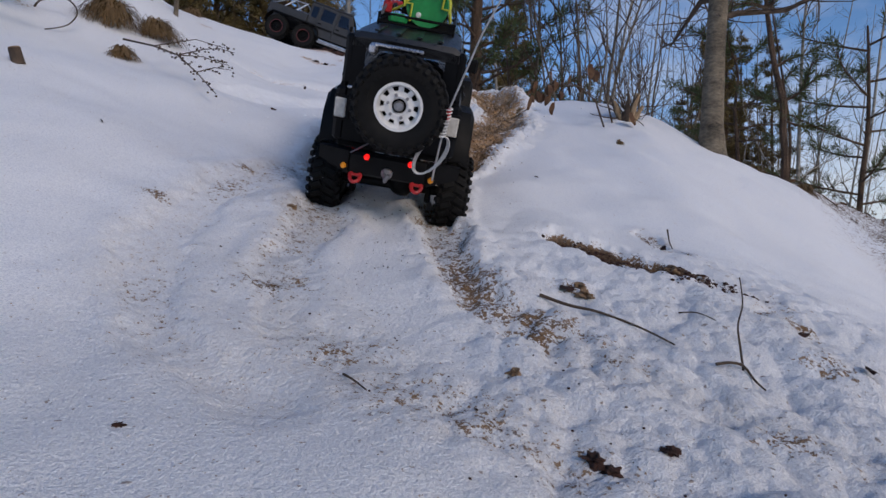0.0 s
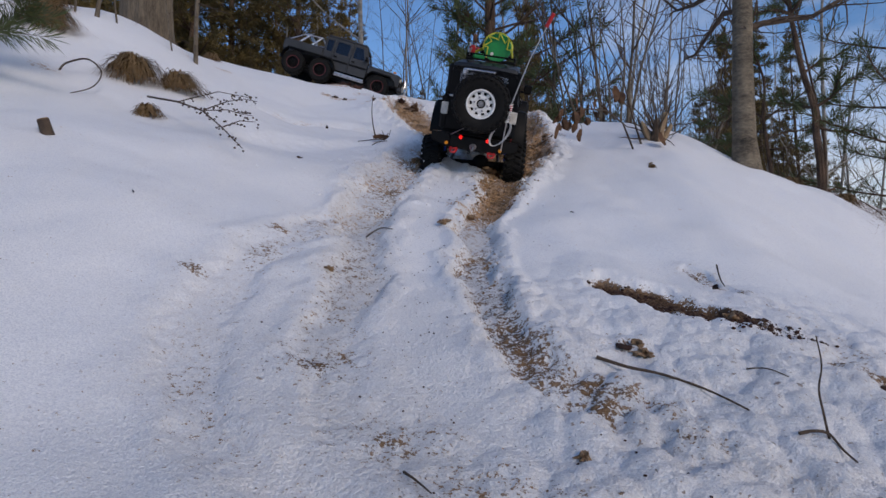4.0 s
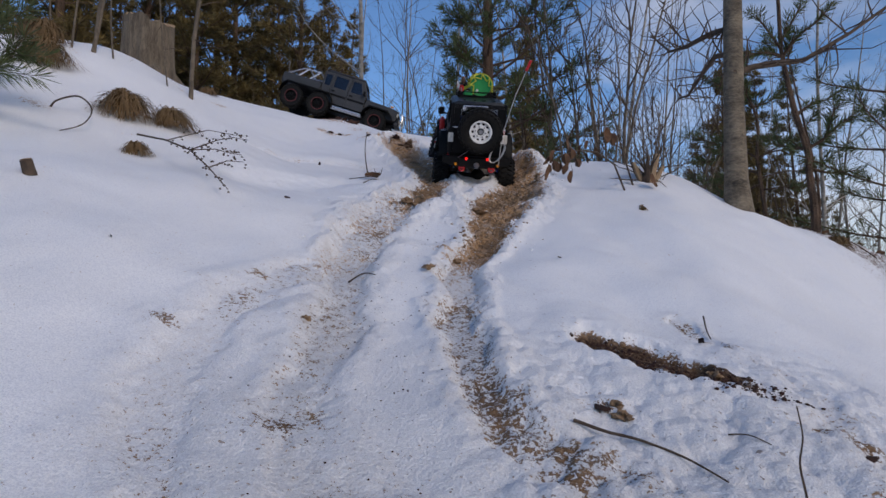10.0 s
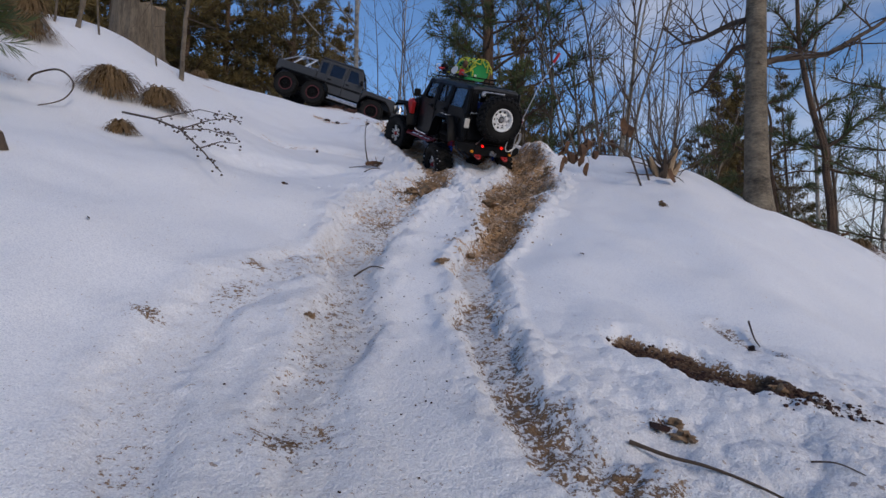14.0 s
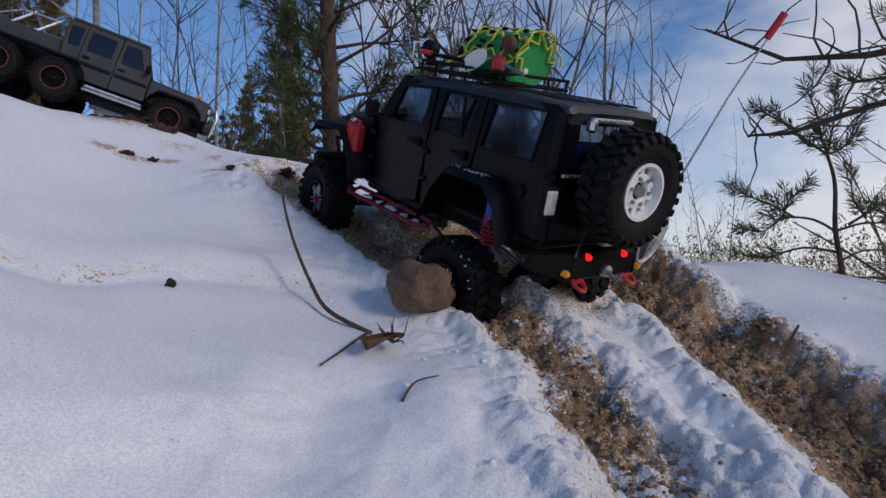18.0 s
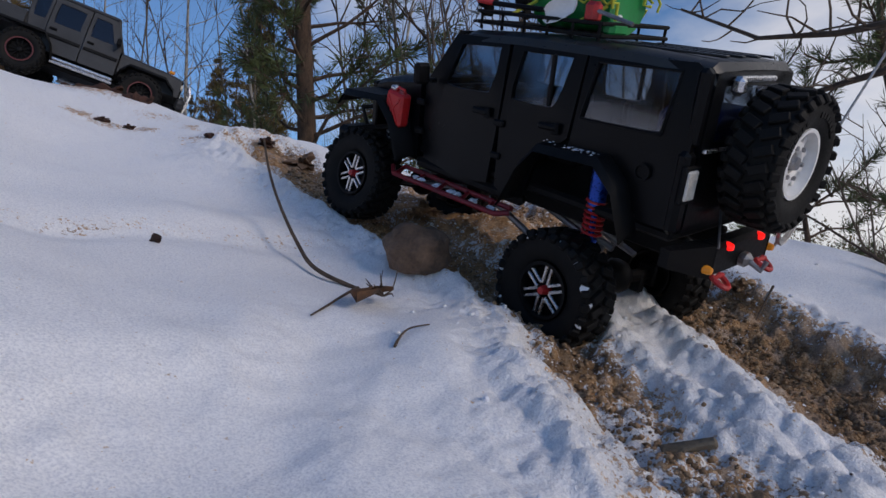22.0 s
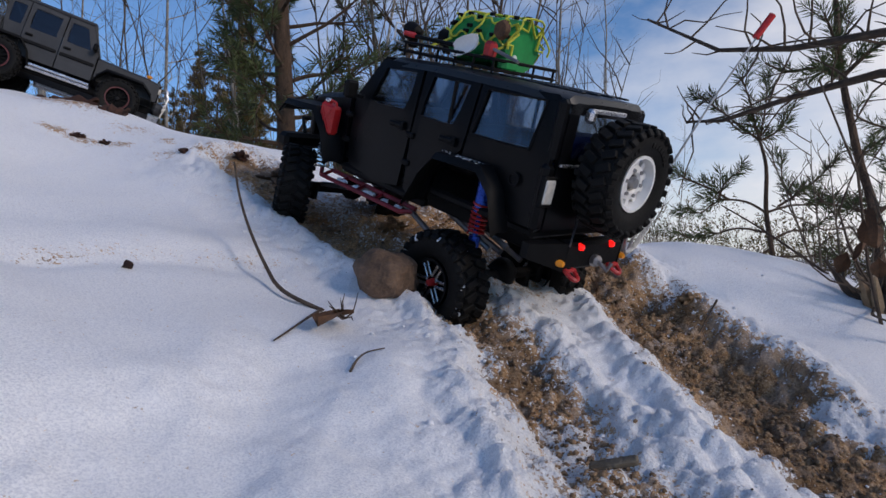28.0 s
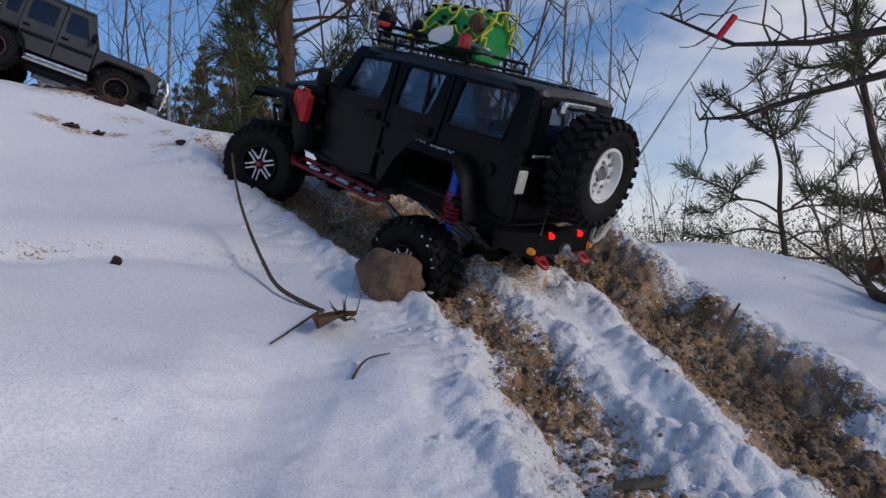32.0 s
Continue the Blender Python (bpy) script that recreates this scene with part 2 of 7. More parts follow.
M_DARKRED = varied("dull_red_ring", (0.05, 0.006, 0.006), (0.11, 0.012, 0.012), 50, 0.5, bump=0.1, depth=0.0003)
M_REDPLASTIC = varied("red_plastic", (0.38, 0.010, 0.012), (0.58, 0.022, 0.02), 40, 0.45, bump=0.1, depth=0.0003)
M_BLUE = varied("blue_anodised", (0.01, 0.04, 0.30), (0.02, 0.10, 0.52), 50, 0.3, metal=0.6, bump=0.05, depth=0.0002)
M_BLUEPLASTIC = varied("blue_plastic", (0.008, 0.025, 0.14), (0.015, 0.05, 0.26), 40, 0.45, bump=0.05, depth=0.0002)
M_CHROME = varied("bright_metal", (0.45, 0.45, 0.46), (0.75, 0.75, 0.76), 60, 0.28, metal=1.0, bump=0.05, depth=0.0002)
M_STEEL = varied("dull_steel", (0.20, 0.20, 0.21), (0.42, 0.42, 0.43), 60, 0.45, metal=0.9, bump=0.1, depth=0.0002)
M_WHITE = varied("white_paint", (0.66, 0.66, 0.65), (0.82, 0.82, 0.81), 40, 0.4, bump=0.05, depth=0.0002)
M_GREEN = varied("green_plastic", (0.008, 0.20, 0.045), (0.016, 0.32, 0.08), 30, 0.42, bump=0.05, depth=0.0003)
M_ROPE = varied("yellow_rope", (0.38, 0.42, 0.03), (0.72, 0.70, 0.08), 200, 0.8, bump=0.5, depth=0.0004)
M_GREY = varied("dark_grey_paint", (0.016, 0.017, 0.019), (0.034, 0.035, 0.039), 26, 0.5, bump=0.05, depth=0.0002)
M_LENS = varied("clear_lens", (0.42, 0.40, 0.36), (0.70, 0.68, 0.62), 200, 0.25, bump=0.4, depth=0.0004)
M_TAIL = plain_glow("tail_light", (1.0, 0.012, 0.008), 1.3)
M_AMBER = plain_glow("amber_light", (0.6, 0.22, 0.012), 0.2)
M_CABLE = varied("steel_cable", (0.35, 0.35, 0.35), (0.62, 0.61, 0.60), 300, 0.45, metal=0.5, bump=0.5, depth=0.0003)


def glass_material(name, tint, gloss):
    n = Nodes(name)
    tr = n.node("ShaderNodeBsdfTransparent")
    tr.inputs["Color"].default_value = (tint * 0.94, tint * 0.97, tint, 1)
    gl = n.node("ShaderNodeBsdfGlossy", Roughness=0.08)
    gl.inputs["Color"].default_value = (0.75, 0.78, 0.85, 1)
    lw = n.node("ShaderNodeLayerWeight", Blend=0.35)
    ms = n.node("ShaderNodeMixShader")
    n.link(n.math("ADD", n.math("MULTIPLY", n.math("POWER", lw.outputs["Facing"], 2.0), 0.5), gloss), ms.inputs["Fac"])
    n.link(tr.outputs["BSDF"], ms.inputs[1])
    n.link(gl.outputs["BSDF"], ms.inputs[2])
    n.link(ms.outputs["Shader"], n.t.nodes["Material Output"].inputs["Surface"])
    return n.mat


M_GLASS = glass_material("clear_glass", 0.76, 0.09)
M_TINTED = glass_material("tinted_glass", 0.22, 0.06)


# ---- geometry hand ----
class Geo:
    """Vertices and faces of one mesh, in metres."""

    def __init__(self):
        self.v, self.f = [], []

    def add(self, verts, faces, m=None):
        k = len(self.v)
        self.v += [tuple(m @ Vector(p)) for p in verts] if m else [tuple(p) for p in verts]
        self.f += [tuple(i + k for i in face) for face in faces]
        return self

    def box(self, centre, size, c=0.12, m=None):
        """A box with chamfered edges; c: chamfer as a share of its smallest side."""
        hx, hy, hz = (s / 2 for s in size)
        e = min(size) * c
        verts, idx = [], {}
        for sx in (-1, 1):
            for sy in (-1, 1):
                for sz in (-1, 1):
                    for a in range(3):
                        p = [sx * hx, sy * hy, sz * hz]
                        for b in range(3):
                            if b != a:
                                p[b] -= (sx, sy, sz)[b] * e
                        idx[sx, sy, sz, a] = len(verts)
                        verts.append(Vector(p) + Vector(centre))
        faces = []
        for a in range(3):
            b, d = (a + 1) % 3, (a + 2) % 3
            for s in (-1, 1):
                ring = []
                for u, w in ((-1, -1), (1, -1), (1, 1), (-1, 1)):
                    k = [0, 0, 0]
                    k[a], k[b], k[d] = s, u, w
                    ring.append(idx[(*k, a)])
                faces.append(ring if s > 0 else ring[::-1])
            for u in (-1, 1):
                for w in (-1, 1):
                    k0, k1 = [0, 0, 0], [0, 0, 0]
                    k0[a], k0[b], k0[d] = -1, u, w
                    k1[a], k1[b], k1[d] = 1, u, w
                    q = [idx[(*k0, b)], idx[(*k1, b)], idx[(*k1, d)], idx[(*k0, d)]]
                    faces.append(q if u * w > 0 else q[::-1])
        for sx in (-1, 1):
            for sy in (-1, 1):
                for sz in (-1, 1):
                    q = [idx[sx, sy, sz, a] for a in range(3)]
                    faces.append(q if sx * sy * sz > 0 else q[::-1])
        return self.add(verts, faces, m)

    def tube(self, pts, radii, n=6, caps=True):
        pts = [Vector(p) for p in pts]
        if isinstance(radii, (int, float)):
            radii = [radii] * len(pts)
        verts, faces = [], []
        side = None
        for i, p in enumerate(pts):
            d = (pts[min(i + 1, len(pts) - 1)] - pts[max(i - 1, 0)]).normalized()
            if side is None:
                side = d.orthogonal().normalized()
            side = (side - d * side.dot(d)).normalized()
            up = d.cross(side)
            for k in range(n):
                a = 2 * math.pi * k / n
                verts.append(p + (side * math.cos(a) + up * math.sin(a)) * radii[i])
        for i in range(len(pts) - 1):
            for k in range(n):
                faces.append((i * n + k, i * n + (k + 1) % n, (i + 1) * n + (k + 1) % n, (i + 1) * n + k))
        if caps:
            faces.append(tuple(range(n))[::-1])
            faces.append(tuple(range((len(pts) - 1) * n, len(pts) * n)))
        return self.add(verts, faces)

    def lathe(self, profile, n=24, m=None, closed=False):
        """A profile of (radius, height) turned round local y."""
        verts = [(r * math.cos(2 * math.pi * k / n), h, r * math.sin(2 * math.pi * k / n)) for r, h in profile for k in range(n)]
        rows = len(profile)
        faces = [(i * n + k, ((i + 1) % rows) * n + k, ((i + 1) % rows) * n + (k + 1) % n, i * n + (k + 1) % n) for i in range(rows if closed else rows - 1) for k in range(n)]
        return self.add(verts, faces, m)

    def prism(self, outline, lift, thick):
        """A polygon (x, z), laid on the side by lift(x, z) -> y and thick towards the middle."""
        n = len(outline)
        a = [(x, lift(x, z), z) for x, z in outline]
        s = 1 if a[0][1] > 0 else -1
        b = [(x, y - s * thick, z) for x, y, z in a]
        return self.add(a + b, [tuple(range(n)), tuple(range(n, 2 * n))[::-1]] + [(i, (i + 1) % n, n + (i + 1) % n, n + i) for i in range(n)])

    def framed(self, outline, hole, lift, thick):
        """The same with a hole of as many points."""
        n = len(outline)
        s = 1 if lift(*outline[0]) > 0 else -1
        o = [(x, lift(x, z), z) for x, z in outline]
        h = [(x, lift(x, z), z) for x, z in hole]
        o2, h2 = [[(x, y - s * thick, z) for x, y, z in r] for r in (o, h)]
        q = lambda a, b: [(a + i, a + (i + 1) % n, b + (i + 1) % n, b + i) for i in range(n)]
        return self.add(o + h + o2 + h2, q(0, n) + q(3 * n, 2 * n)[::-1] + q(2 * n, 0) + q(n, 3 * n))

    def blob(self, centre, r, rough=0.25, flat=1.0, seed=0, level=2):
        bm = bmesh.new()
        bmesh.ops.create_icosphere(bm, subdivisions=level, radius=1)
        for v in bm.verts:
            k = 1 + rough * (noise.noise(v.co * 1.7 + Vector((seed * 3.1, 0, 0))) + 0.5 * noise.noise(v.co * 4 + Vector((0, seed * 1.7, 0))))
            v.co *= k
        verts = [(centre[0] + v.co.x * r, centre[1] + v.co.y * r, centre[2] + v.co.z * r * flat) for v in bm.verts]
        faces = [[v.index for v in f.verts] for f in bm.faces]
        bm.free()
        return self.add(verts, faces)

    def mesh(self, name, material, smooth=35, scale=1.0):
        me = bpy.data.meshes.new(name)
        me.from_pydata([(x * scale, y * scale, z * scale) for x, y, z in self.v] if scale != 1.0 else self.v, [], self.f)
        bm = bmesh.new()
        bm.from_mesh(me)
        if len(bm.faces) < 6000:
            bmesh.ops.recalc_face_normals(bm, faces=bm.faces)
        bm.to_mesh(me)
        bm.free()
        me.materials.append(material)
        if smooth:
            me.shade_smooth()
            me.set_sharp_from_angle(angle=radians(smooth))
        return me


def part(name, geo, material, parent, label="", smooth=35, scale=1.0):
    ob = new(name, geo.mesh(name, material, smooth, scale) if isinstance(geo, Geo) else geo)
    ob.parent = parent
    if label:
        ob["label"] = label
    return ob


def thing(name, geo, material, label, category, m=None, group="", kind="", smooth=35):
    ob = new(name, geo.mesh(name, material, smooth) if isinstance(geo, Geo) else geo)
    if m is not None:
        ob.matrix_basis = m
    return tagged(ob, label, category, group, kind)


def holder(name, label, category, m=None, group="", kind=""):
    ob = new(name)
    ob.empty_display_size = 0.05
    if m is not None:
        ob.matrix_basis = m
    return tagged(ob, label, category, group, kind)


# ---- the slope: one sheet of snow and soil out to the horizon ----
POLY = (0.2932, -0.1913, 0.2364, 0.0378, -0.0948, 0.044, -0.0057, 0.0237, 0.0371, 0.0342)
SWELL = (0.053, -0.051, -0.021, 0.059, -0.042, -0.031, 0.022, -0.024, 0.081, -0.078, 0.099, -0.032, -0.002, 0.139, 0.027, -0.011, -0.014, 0.055, 0.014, -0.111, -0.047, 0.004, -0.021, 0.001, -0.007)
SWELL_X, SWELL_Y = (-1.2, -0.6, 0.0, 0.45, 0.9), (0.5, 1.15, 1.75, 2.35, 3.0)
RUT_L = ((0.16, 0.36), (0.08, 0.405), (0.0, 0.445), (-0.08, 0.495), (-0.140, 0.555), (-0.163, 0.67), (-0.162, 0.78), (-0.167, 0.90), (-0.180, 1.07), (-0.184, 1.20), (-0.166, 1.35), (-0.138, 1.47), (-0.115, 1.55), (-0.100, 1.62), (-0.092, 1.70), (-0.098, 1.78), (-0.125, 1.90), (-0.172, 2.05), (-0.24, 2.25))
RUT_R = ((0.30, 0.42), (0.17, 0.515), (0.09, 0.58), (0.035, 0.635), (0.016, 0.69), (0.008, 0.76), (-0.004, 0.83), (-0.014, 0.92), (-0.018, 1.0), (-0.010, 1.10), (0.018, 1.18), (0.046, 1.28), (0.056, 1.38), (0.076, 1.50), (0.108, 1.62), (0.134, 1.72), (0.140, 1.80), (0.115, 1.92), (0.05, 2.05), (-0.01, 2.2))
RUT_OLD = ((-0.12, 0.43), (-0.20, 0.49), (-0.255, 0.56), (-0.285, 0.65), (-0.290, 0.75), (-0.275, 0.86), (-0.245, 0.96), (-0.20, 1.08))
TRAIL = ((0.285, 0.945), (0.309, 0.884), (0.332, 0.84), (0.358, 0.80), (0.372, 0.72), (0.35, 0.64))
LEDGE = ((-0.62, 1.80), (-0.512, 1.832), (-0.433, 1.881), (-0.363, 1.908), (-0.27, 1.915))
GULLY = ((-0.30, 1.64), (-0.35, 1.58), (-0.42, 1.52), (-0.50, 1.46))
BARE = ((0.158, 0.842), (0.19, 0.815), (0.235, 0.785))


def hashed(ix, iy, seed):
    h = (ix * 374761393 + iy * 668265263 + seed * 1442695041) & 0xFFFFFFFF
    h = ((h ^ (h >> 13)) * 1274126177) & 0xFFFFFFFF
    return ((h ^ (h >> 16)) & 0xFFFF) / 65535.0


def field(x, y, size, seed=0, octaves=3):
    """Smooth noise, -1 to 1, with bumps of that size in metres."""
    total, amp, norm = np.zeros_like(x), 1.0, 0.0
    for o in range(octaves):
        u, v = x / size * 2 ** o + 100.5, y / size * 2 ** o + 100.5
        iu, iv = np.floor(u).astype(np.int64), np.floor(v).astype(np.int64)
        fu, fv = u - iu, v - iv
        fu, fv = fu * fu * (3 - 2 * fu), fv * fv * (3 - 2 * fv)
        a, b = hashed(iu, iv, seed + o), hashed(iu + 1, iv, seed + o)
        c, d = hashed(iu, iv + 1, seed + o), hashed(iu + 1, iv + 1, seed + o)
        total += amp * ((a * (1 - fu) + b * fu) * (1 - fv) + (c * (1 - fu) + d * fu) * fv - 0.5) * 2
        norm += amp
        amp *= 0.5
    return total / norm


def cells(x, y, size, seed=0):
    """Rounded lumps of that size packed side by side, 0 to 1."""
    u, v = x / size + 100.5, y / size + 100.5
    iu, iv = np.floor(u).astype(np.int64), np.floor(v).astype(np.int64)
    best = np.full_like(x, 9.0)
    for a in (-1, 0, 1):
        for b in (-1, 0, 1):
            px = iu + a + hashed(iu + a, iv + b, seed)
            py = iv + b + hashed(iu + a, iv + b, seed + 17)
            best = np.minimum(best, ((u - px) ** 2 + (v - py) ** 2) / (0.55 + 0.75 * hashed(iu + a, iv + b, seed + 31)))
    return np.clip(1 - best, 0, 1)


def softmin(a, b, k):
    m = np.minimum(a, b)
    return m - k * np.log(np.exp(-(a - m) / k) + np.exp(-(b - m) / k))


def slope(x, y):
    """The large form: a bank that rises to a crest and falls away behind it."""
    xs = softmin(1.15, -softmin(1.7, -x, 0.12), 0.12)
    yc = 2.3 + 1.1 / (1 + np.exp((xs + 0.3) / 0.16))
    ys = softmin(yc, -softmin(0.25, -y, 0.1), 0.1)
    z = sum(c * b for c, b in zip(POLY, (1, xs, ys, xs * xs, xs * ys, ys * ys, ys ** 3, xs * xs * ys, xs * ys * ys, xs ** 3)))
    k = 0
    for sy in SWELL_Y:
        for sx in SWELL_X:
            z = z + SWELL[k] * np.exp(-((xs - sx) ** 2 + (ys - sy) ** 2) / 0.2312)
            k += 1
    ua, ub = (x - 0.42) * 0.863 - (y - 1.84) * 0.506, (x - 0.42) * 0.506 + (y - 1.84) * 0.863
    z = z + 0.052 * np.exp(-(ua / 0.36) ** 2 - (ub / 0.13) ** 2)        # the rounded brow beside the track
    for bx, by, sx, sy, up in ((-0.22, 2.50, 0.40, 0.25, 0.055), (-0.80, 2.45, 0.30, 0.25, 0.042), (-1.12, 1.95, 0.26, 0.28, 0.055)):
        z = z + up * np.exp(-((x - bx) / sx) ** 2 - ((y - by) / sy) ** 2)
    over = np.hypot(np.maximum(x - xs, 0) * 1.4, np.maximum(y - ys, 0) * (0.35 + 0.65 / (1 + np.exp(np.clip(-(x - 0.2) / 0.5, -40, 40)))))
    return z - 1.9 * (1 - np.exp(-over / 4.5)) - 0.25 * (1 - np.exp(-np.maximum(ys - y, 0)))


def line_distance(x, y, line):
    """Distance to a line of points, and how far along it lies in y."""
    best = np.full_like(x, 1e9)
    for (ax, ay), (bx, by) in zip(line, line[1:]):
        t = np.clip(((x - ax) * (bx - ax) + (y - ay) * (by - ay)) / ((bx - ax) ** 2 + (by - ay) ** 2), 0, 1)
        best = np.minimum(best, np.hypot(x - ax - t * (bx - ax), y - ay - t * (by - ay)))
    return best


def step(v, a, b):
    t = np.clip((v - a) / (b - a), 0, 1)
    return t * t * (3 - 2 * t)


def ground(x, y):
    """Height, dirt, dark soil, specks and dust of the ground at arrays of places."""
    x, y = np.asarray(x, float), np.asarray(y, float)
    z = slope(x, y)
    near = step(3.6 - np.hypot(x, y - 1.7), 0, 1.2)
    wob = field(x, y, 0.15, 3) * 0.022 + field(x, y, 0.05, 5) * 0.018 + field(x, y, 0.018, 7) * 0.008
    dl, dr, do, db, dt, dg = (np.maximum(line_distance(x, y, r) + wob, 0) for r in (RUT_L, RUT_R, RUT_OLD, BARE, TRAIL, GULLY))
    wl = np.interp(y, (0.4, 0.7, 1.0, 1.3, 1.5, 1.7, 2.0), (0.030, 0.034, 0.038, 0.044, 0.046, 0.042, 0.055))
    wr = np.interp(y, (0.4, 0.9, 1.15, 1.3, 1.45, 1.62, 1.8, 2.0), (0.032, 0.029, 0.027, 0.046, 0.056, 0.058, 0.046, 0.055))
    deep_l = np.interp(y, (0.4, 0.6, 0.8, 1.1, 1.5, 1.8, 2.2), (0.003, 0.006, 0.011, 0.019, 0.022, 0.027, 0.02))
    deep_r = np.interp(y, (0.4, 0.65, 0.8, 1.1, 1.5, 1.9, 2.2), (0.004, 0.010, 0.018, 0.020, 0.030, 0.034, 0.02))
    upper = 0.22 + 0.78 * step(y, 1.15, 1.5)
    big, mid, small = cells(x, y, 0.052, 11), cells(x, y, 0.023, 13), cells(x, y, 0.010, 15)
    lumps = big * 0.9 + mid * 0.55 + small * (0.2 + 0.3 * upper) - 0.66
    cut = 0
    for d, w, deep in ((dl, wl, deep_l), (dr, wr, deep_r), (do, 0.036, 0.007), (dt, 0.016, 0.004)):
        cut = cut - deep * (1 - step(d, (0.55 - 0.25 * upper) * w, (1.1 + 0.35 * upper) * w)) + deep * 0.22 * np.exp(-((d - 1.5 * w) / (0.42 * w)) ** 2) * (0.7 + 0.9 * lumps)
    churn = np.maximum(np.exp(-(dl / (wl * (1.5 + 0.45 * upper))) ** 2), np.exp(-(dr / (wr * 1.65)) ** 2))
    trod = np.maximum(churn, 0.35 * np.exp(-(do / 0.07) ** 2)) * step(y, 0.2, 0.45)
    low = step(0.98 - y, 0, 0.3) * step(x, -0.1, 0.12)        # trodden, lumpy snow at the foot
    soft = field(x * 0.9 + y * 0.45, (y * 0.9 - x * 0.45) * 0.45, 0.10, 25, 2)        # soft furrows down the fall line
    z = z + near * (cut * step(y, 0.25, 0.45) + field(x, y, 0.50, 21) * 0.015 + field(x, y, 0.19, 22, 1) * 0.013 + field(x, y, 0.075, 23, 2) * 0.0042 + soft * (0.0045 + 0.0065 * step(x, -0.1, 0.1)) + cells(x, y, 0.085, 27) * 0.0035 * low + lumps * (0.019 * trod * upper + 0.012 * low))
    z = z - near * 0.019 * np.exp(-(db / 0.024) ** 4) - 0.024 * np.exp(-(dg / 0.07) ** 2) + 0.016 * np.exp(-((x + 0.235) ** 2 + (y - 1.645) ** 2) / 0.075 ** 2)
    ledge = y - np.interp(x, [p[0] for p in LEDGE], [p[1] for p in LEDGE]) + wob * 0.4
    along_ledge = step(x, -0.75, -0.5) * step(-0.20 - x, 0, 0.1)
    z = z + along_ledge * (0.007 * np.exp(-((ledge - 0.040) / 0.045) ** 2) - 0.006 * np.exp(-((ledge + 0.014) / 0.022) ** 2))
    z = z + 0.020 * np.exp(-((x - 0.19) / 0.05) ** 2 - ((y - 1.95) / 0.09) ** 2) * (0.7 + 0.6 * lumps)        # a heap of spoil on the crest
    # a hollow under the snow's lip beside the right-hand rut, and one higher up
    for hx, hy, r, deep in ((0.180, 1.775, 0.028, 0.034), (-0.306, 2.272, 0.020, 0.06)):
        z = z - deep * np.exp(-(((x - hx) / (1.5 * r)) ** 2 + ((y - hy) / r) ** 2) ** 2)
    z = z + 0.2 * step(np.hypot(x, y), 8, 40) * field(x, y, 9.0, 31)
    patchy = field(x, y, 0.11, 61)
    bed_r = np.interp(y, (0.45, 0.55, 0.66, 0.80, 0.86, 1.04, 1.10, 1.17, 1.24, 1.9, 2.1), (0.12, 0.28, 0.54, 0.54, 0.44, 0.44, 0.50, 0.60, 0.95, 0.95, 0.7))
    bed_l = np.interp(y, (0.40, 0.50, 0.62, 0.72, 0.85, 1.25, 1.38, 1.48, 1.56, 1.62, 1.9, 2.15), (0.18, 0.24, 0.44, 0.42, 0.33, 0.36, 0.44, 0.56, 0.42, 0.90, 0.92, 0.85))
    spread_r = 1.05 + 0.35 * step(y, 1.3, 1.5) * step(x - np.interp(y, [p[1] for p in RUT_R], [p[0] for p in RUT_R]), -0.01, 0.02)
    dirt = np.maximum(np.exp(-(dr / (wr * spread_r)) ** 5) * (bed_r + (0.36 - 0.16 * step(y, 1.2, 1.4)) * patchy), np.exp(-(dl / (wl * 1.1)) ** 4) * (bed_l + (0.36 - 0.14 * step(y, 1.55, 1.7)) * field(x, y, 0.10, 63)))
    dirt = np.maximum(dirt, (0.26 + 0.3 * field(x, y, 0.1, 65)) * np.exp(-(do / 0.036) ** 2))
    dirt = np.maximum(dirt, (0.32 + 0.35 * field(x, y, 0.06, 67)) * np.exp(-(dt / 0.018) ** 2))
    dirt = np.maximum(dirt, along_ledge * (0.26 + 0.2 * field(x, y, 0.05, 69)) * np.exp(-((ledge + 0.004) / 0.016) ** 2))
    dirt = dirt - 0.55 * np.exp(-(((x - 0.142) / 0.022) ** 2 + ((y - 1.515) / 0.045) ** 2) ** 2)        # a clod of clean snow left in the rut
    dirt = np.maximum(dirt, 0.82 * np.exp(-(((x + 0.03) / 0.15) ** 2 + ((y - 2.03) / 0.24) ** 2) ** 2))
    dirt = np.maximum(dirt, 0.6 * np.exp(-(((x - 0.19) / 0.05) ** 2 + ((y - 1.775) / 0.035) ** 2) ** 2))
    dirt = np.maximum(dirt, 0.52 * np.exp(-(((x - 0.18) / 0.06) ** 2 + ((y - 1.96) / 0.10) ** 2) ** 2))
    bare = np.maximum(np.exp(-(db / 0.020) ** 4), np.exp(-(((x - 0.245) * 0.72 - (y - 0.765) * 0.69 + wob) / 0.062) ** 4 - (((x - 0.245) * 0.69 + (y - 0.765) * 0.72 + wob) / 0.030) ** 4))
    dirt = np.maximum(dirt, 1.25 * bare)
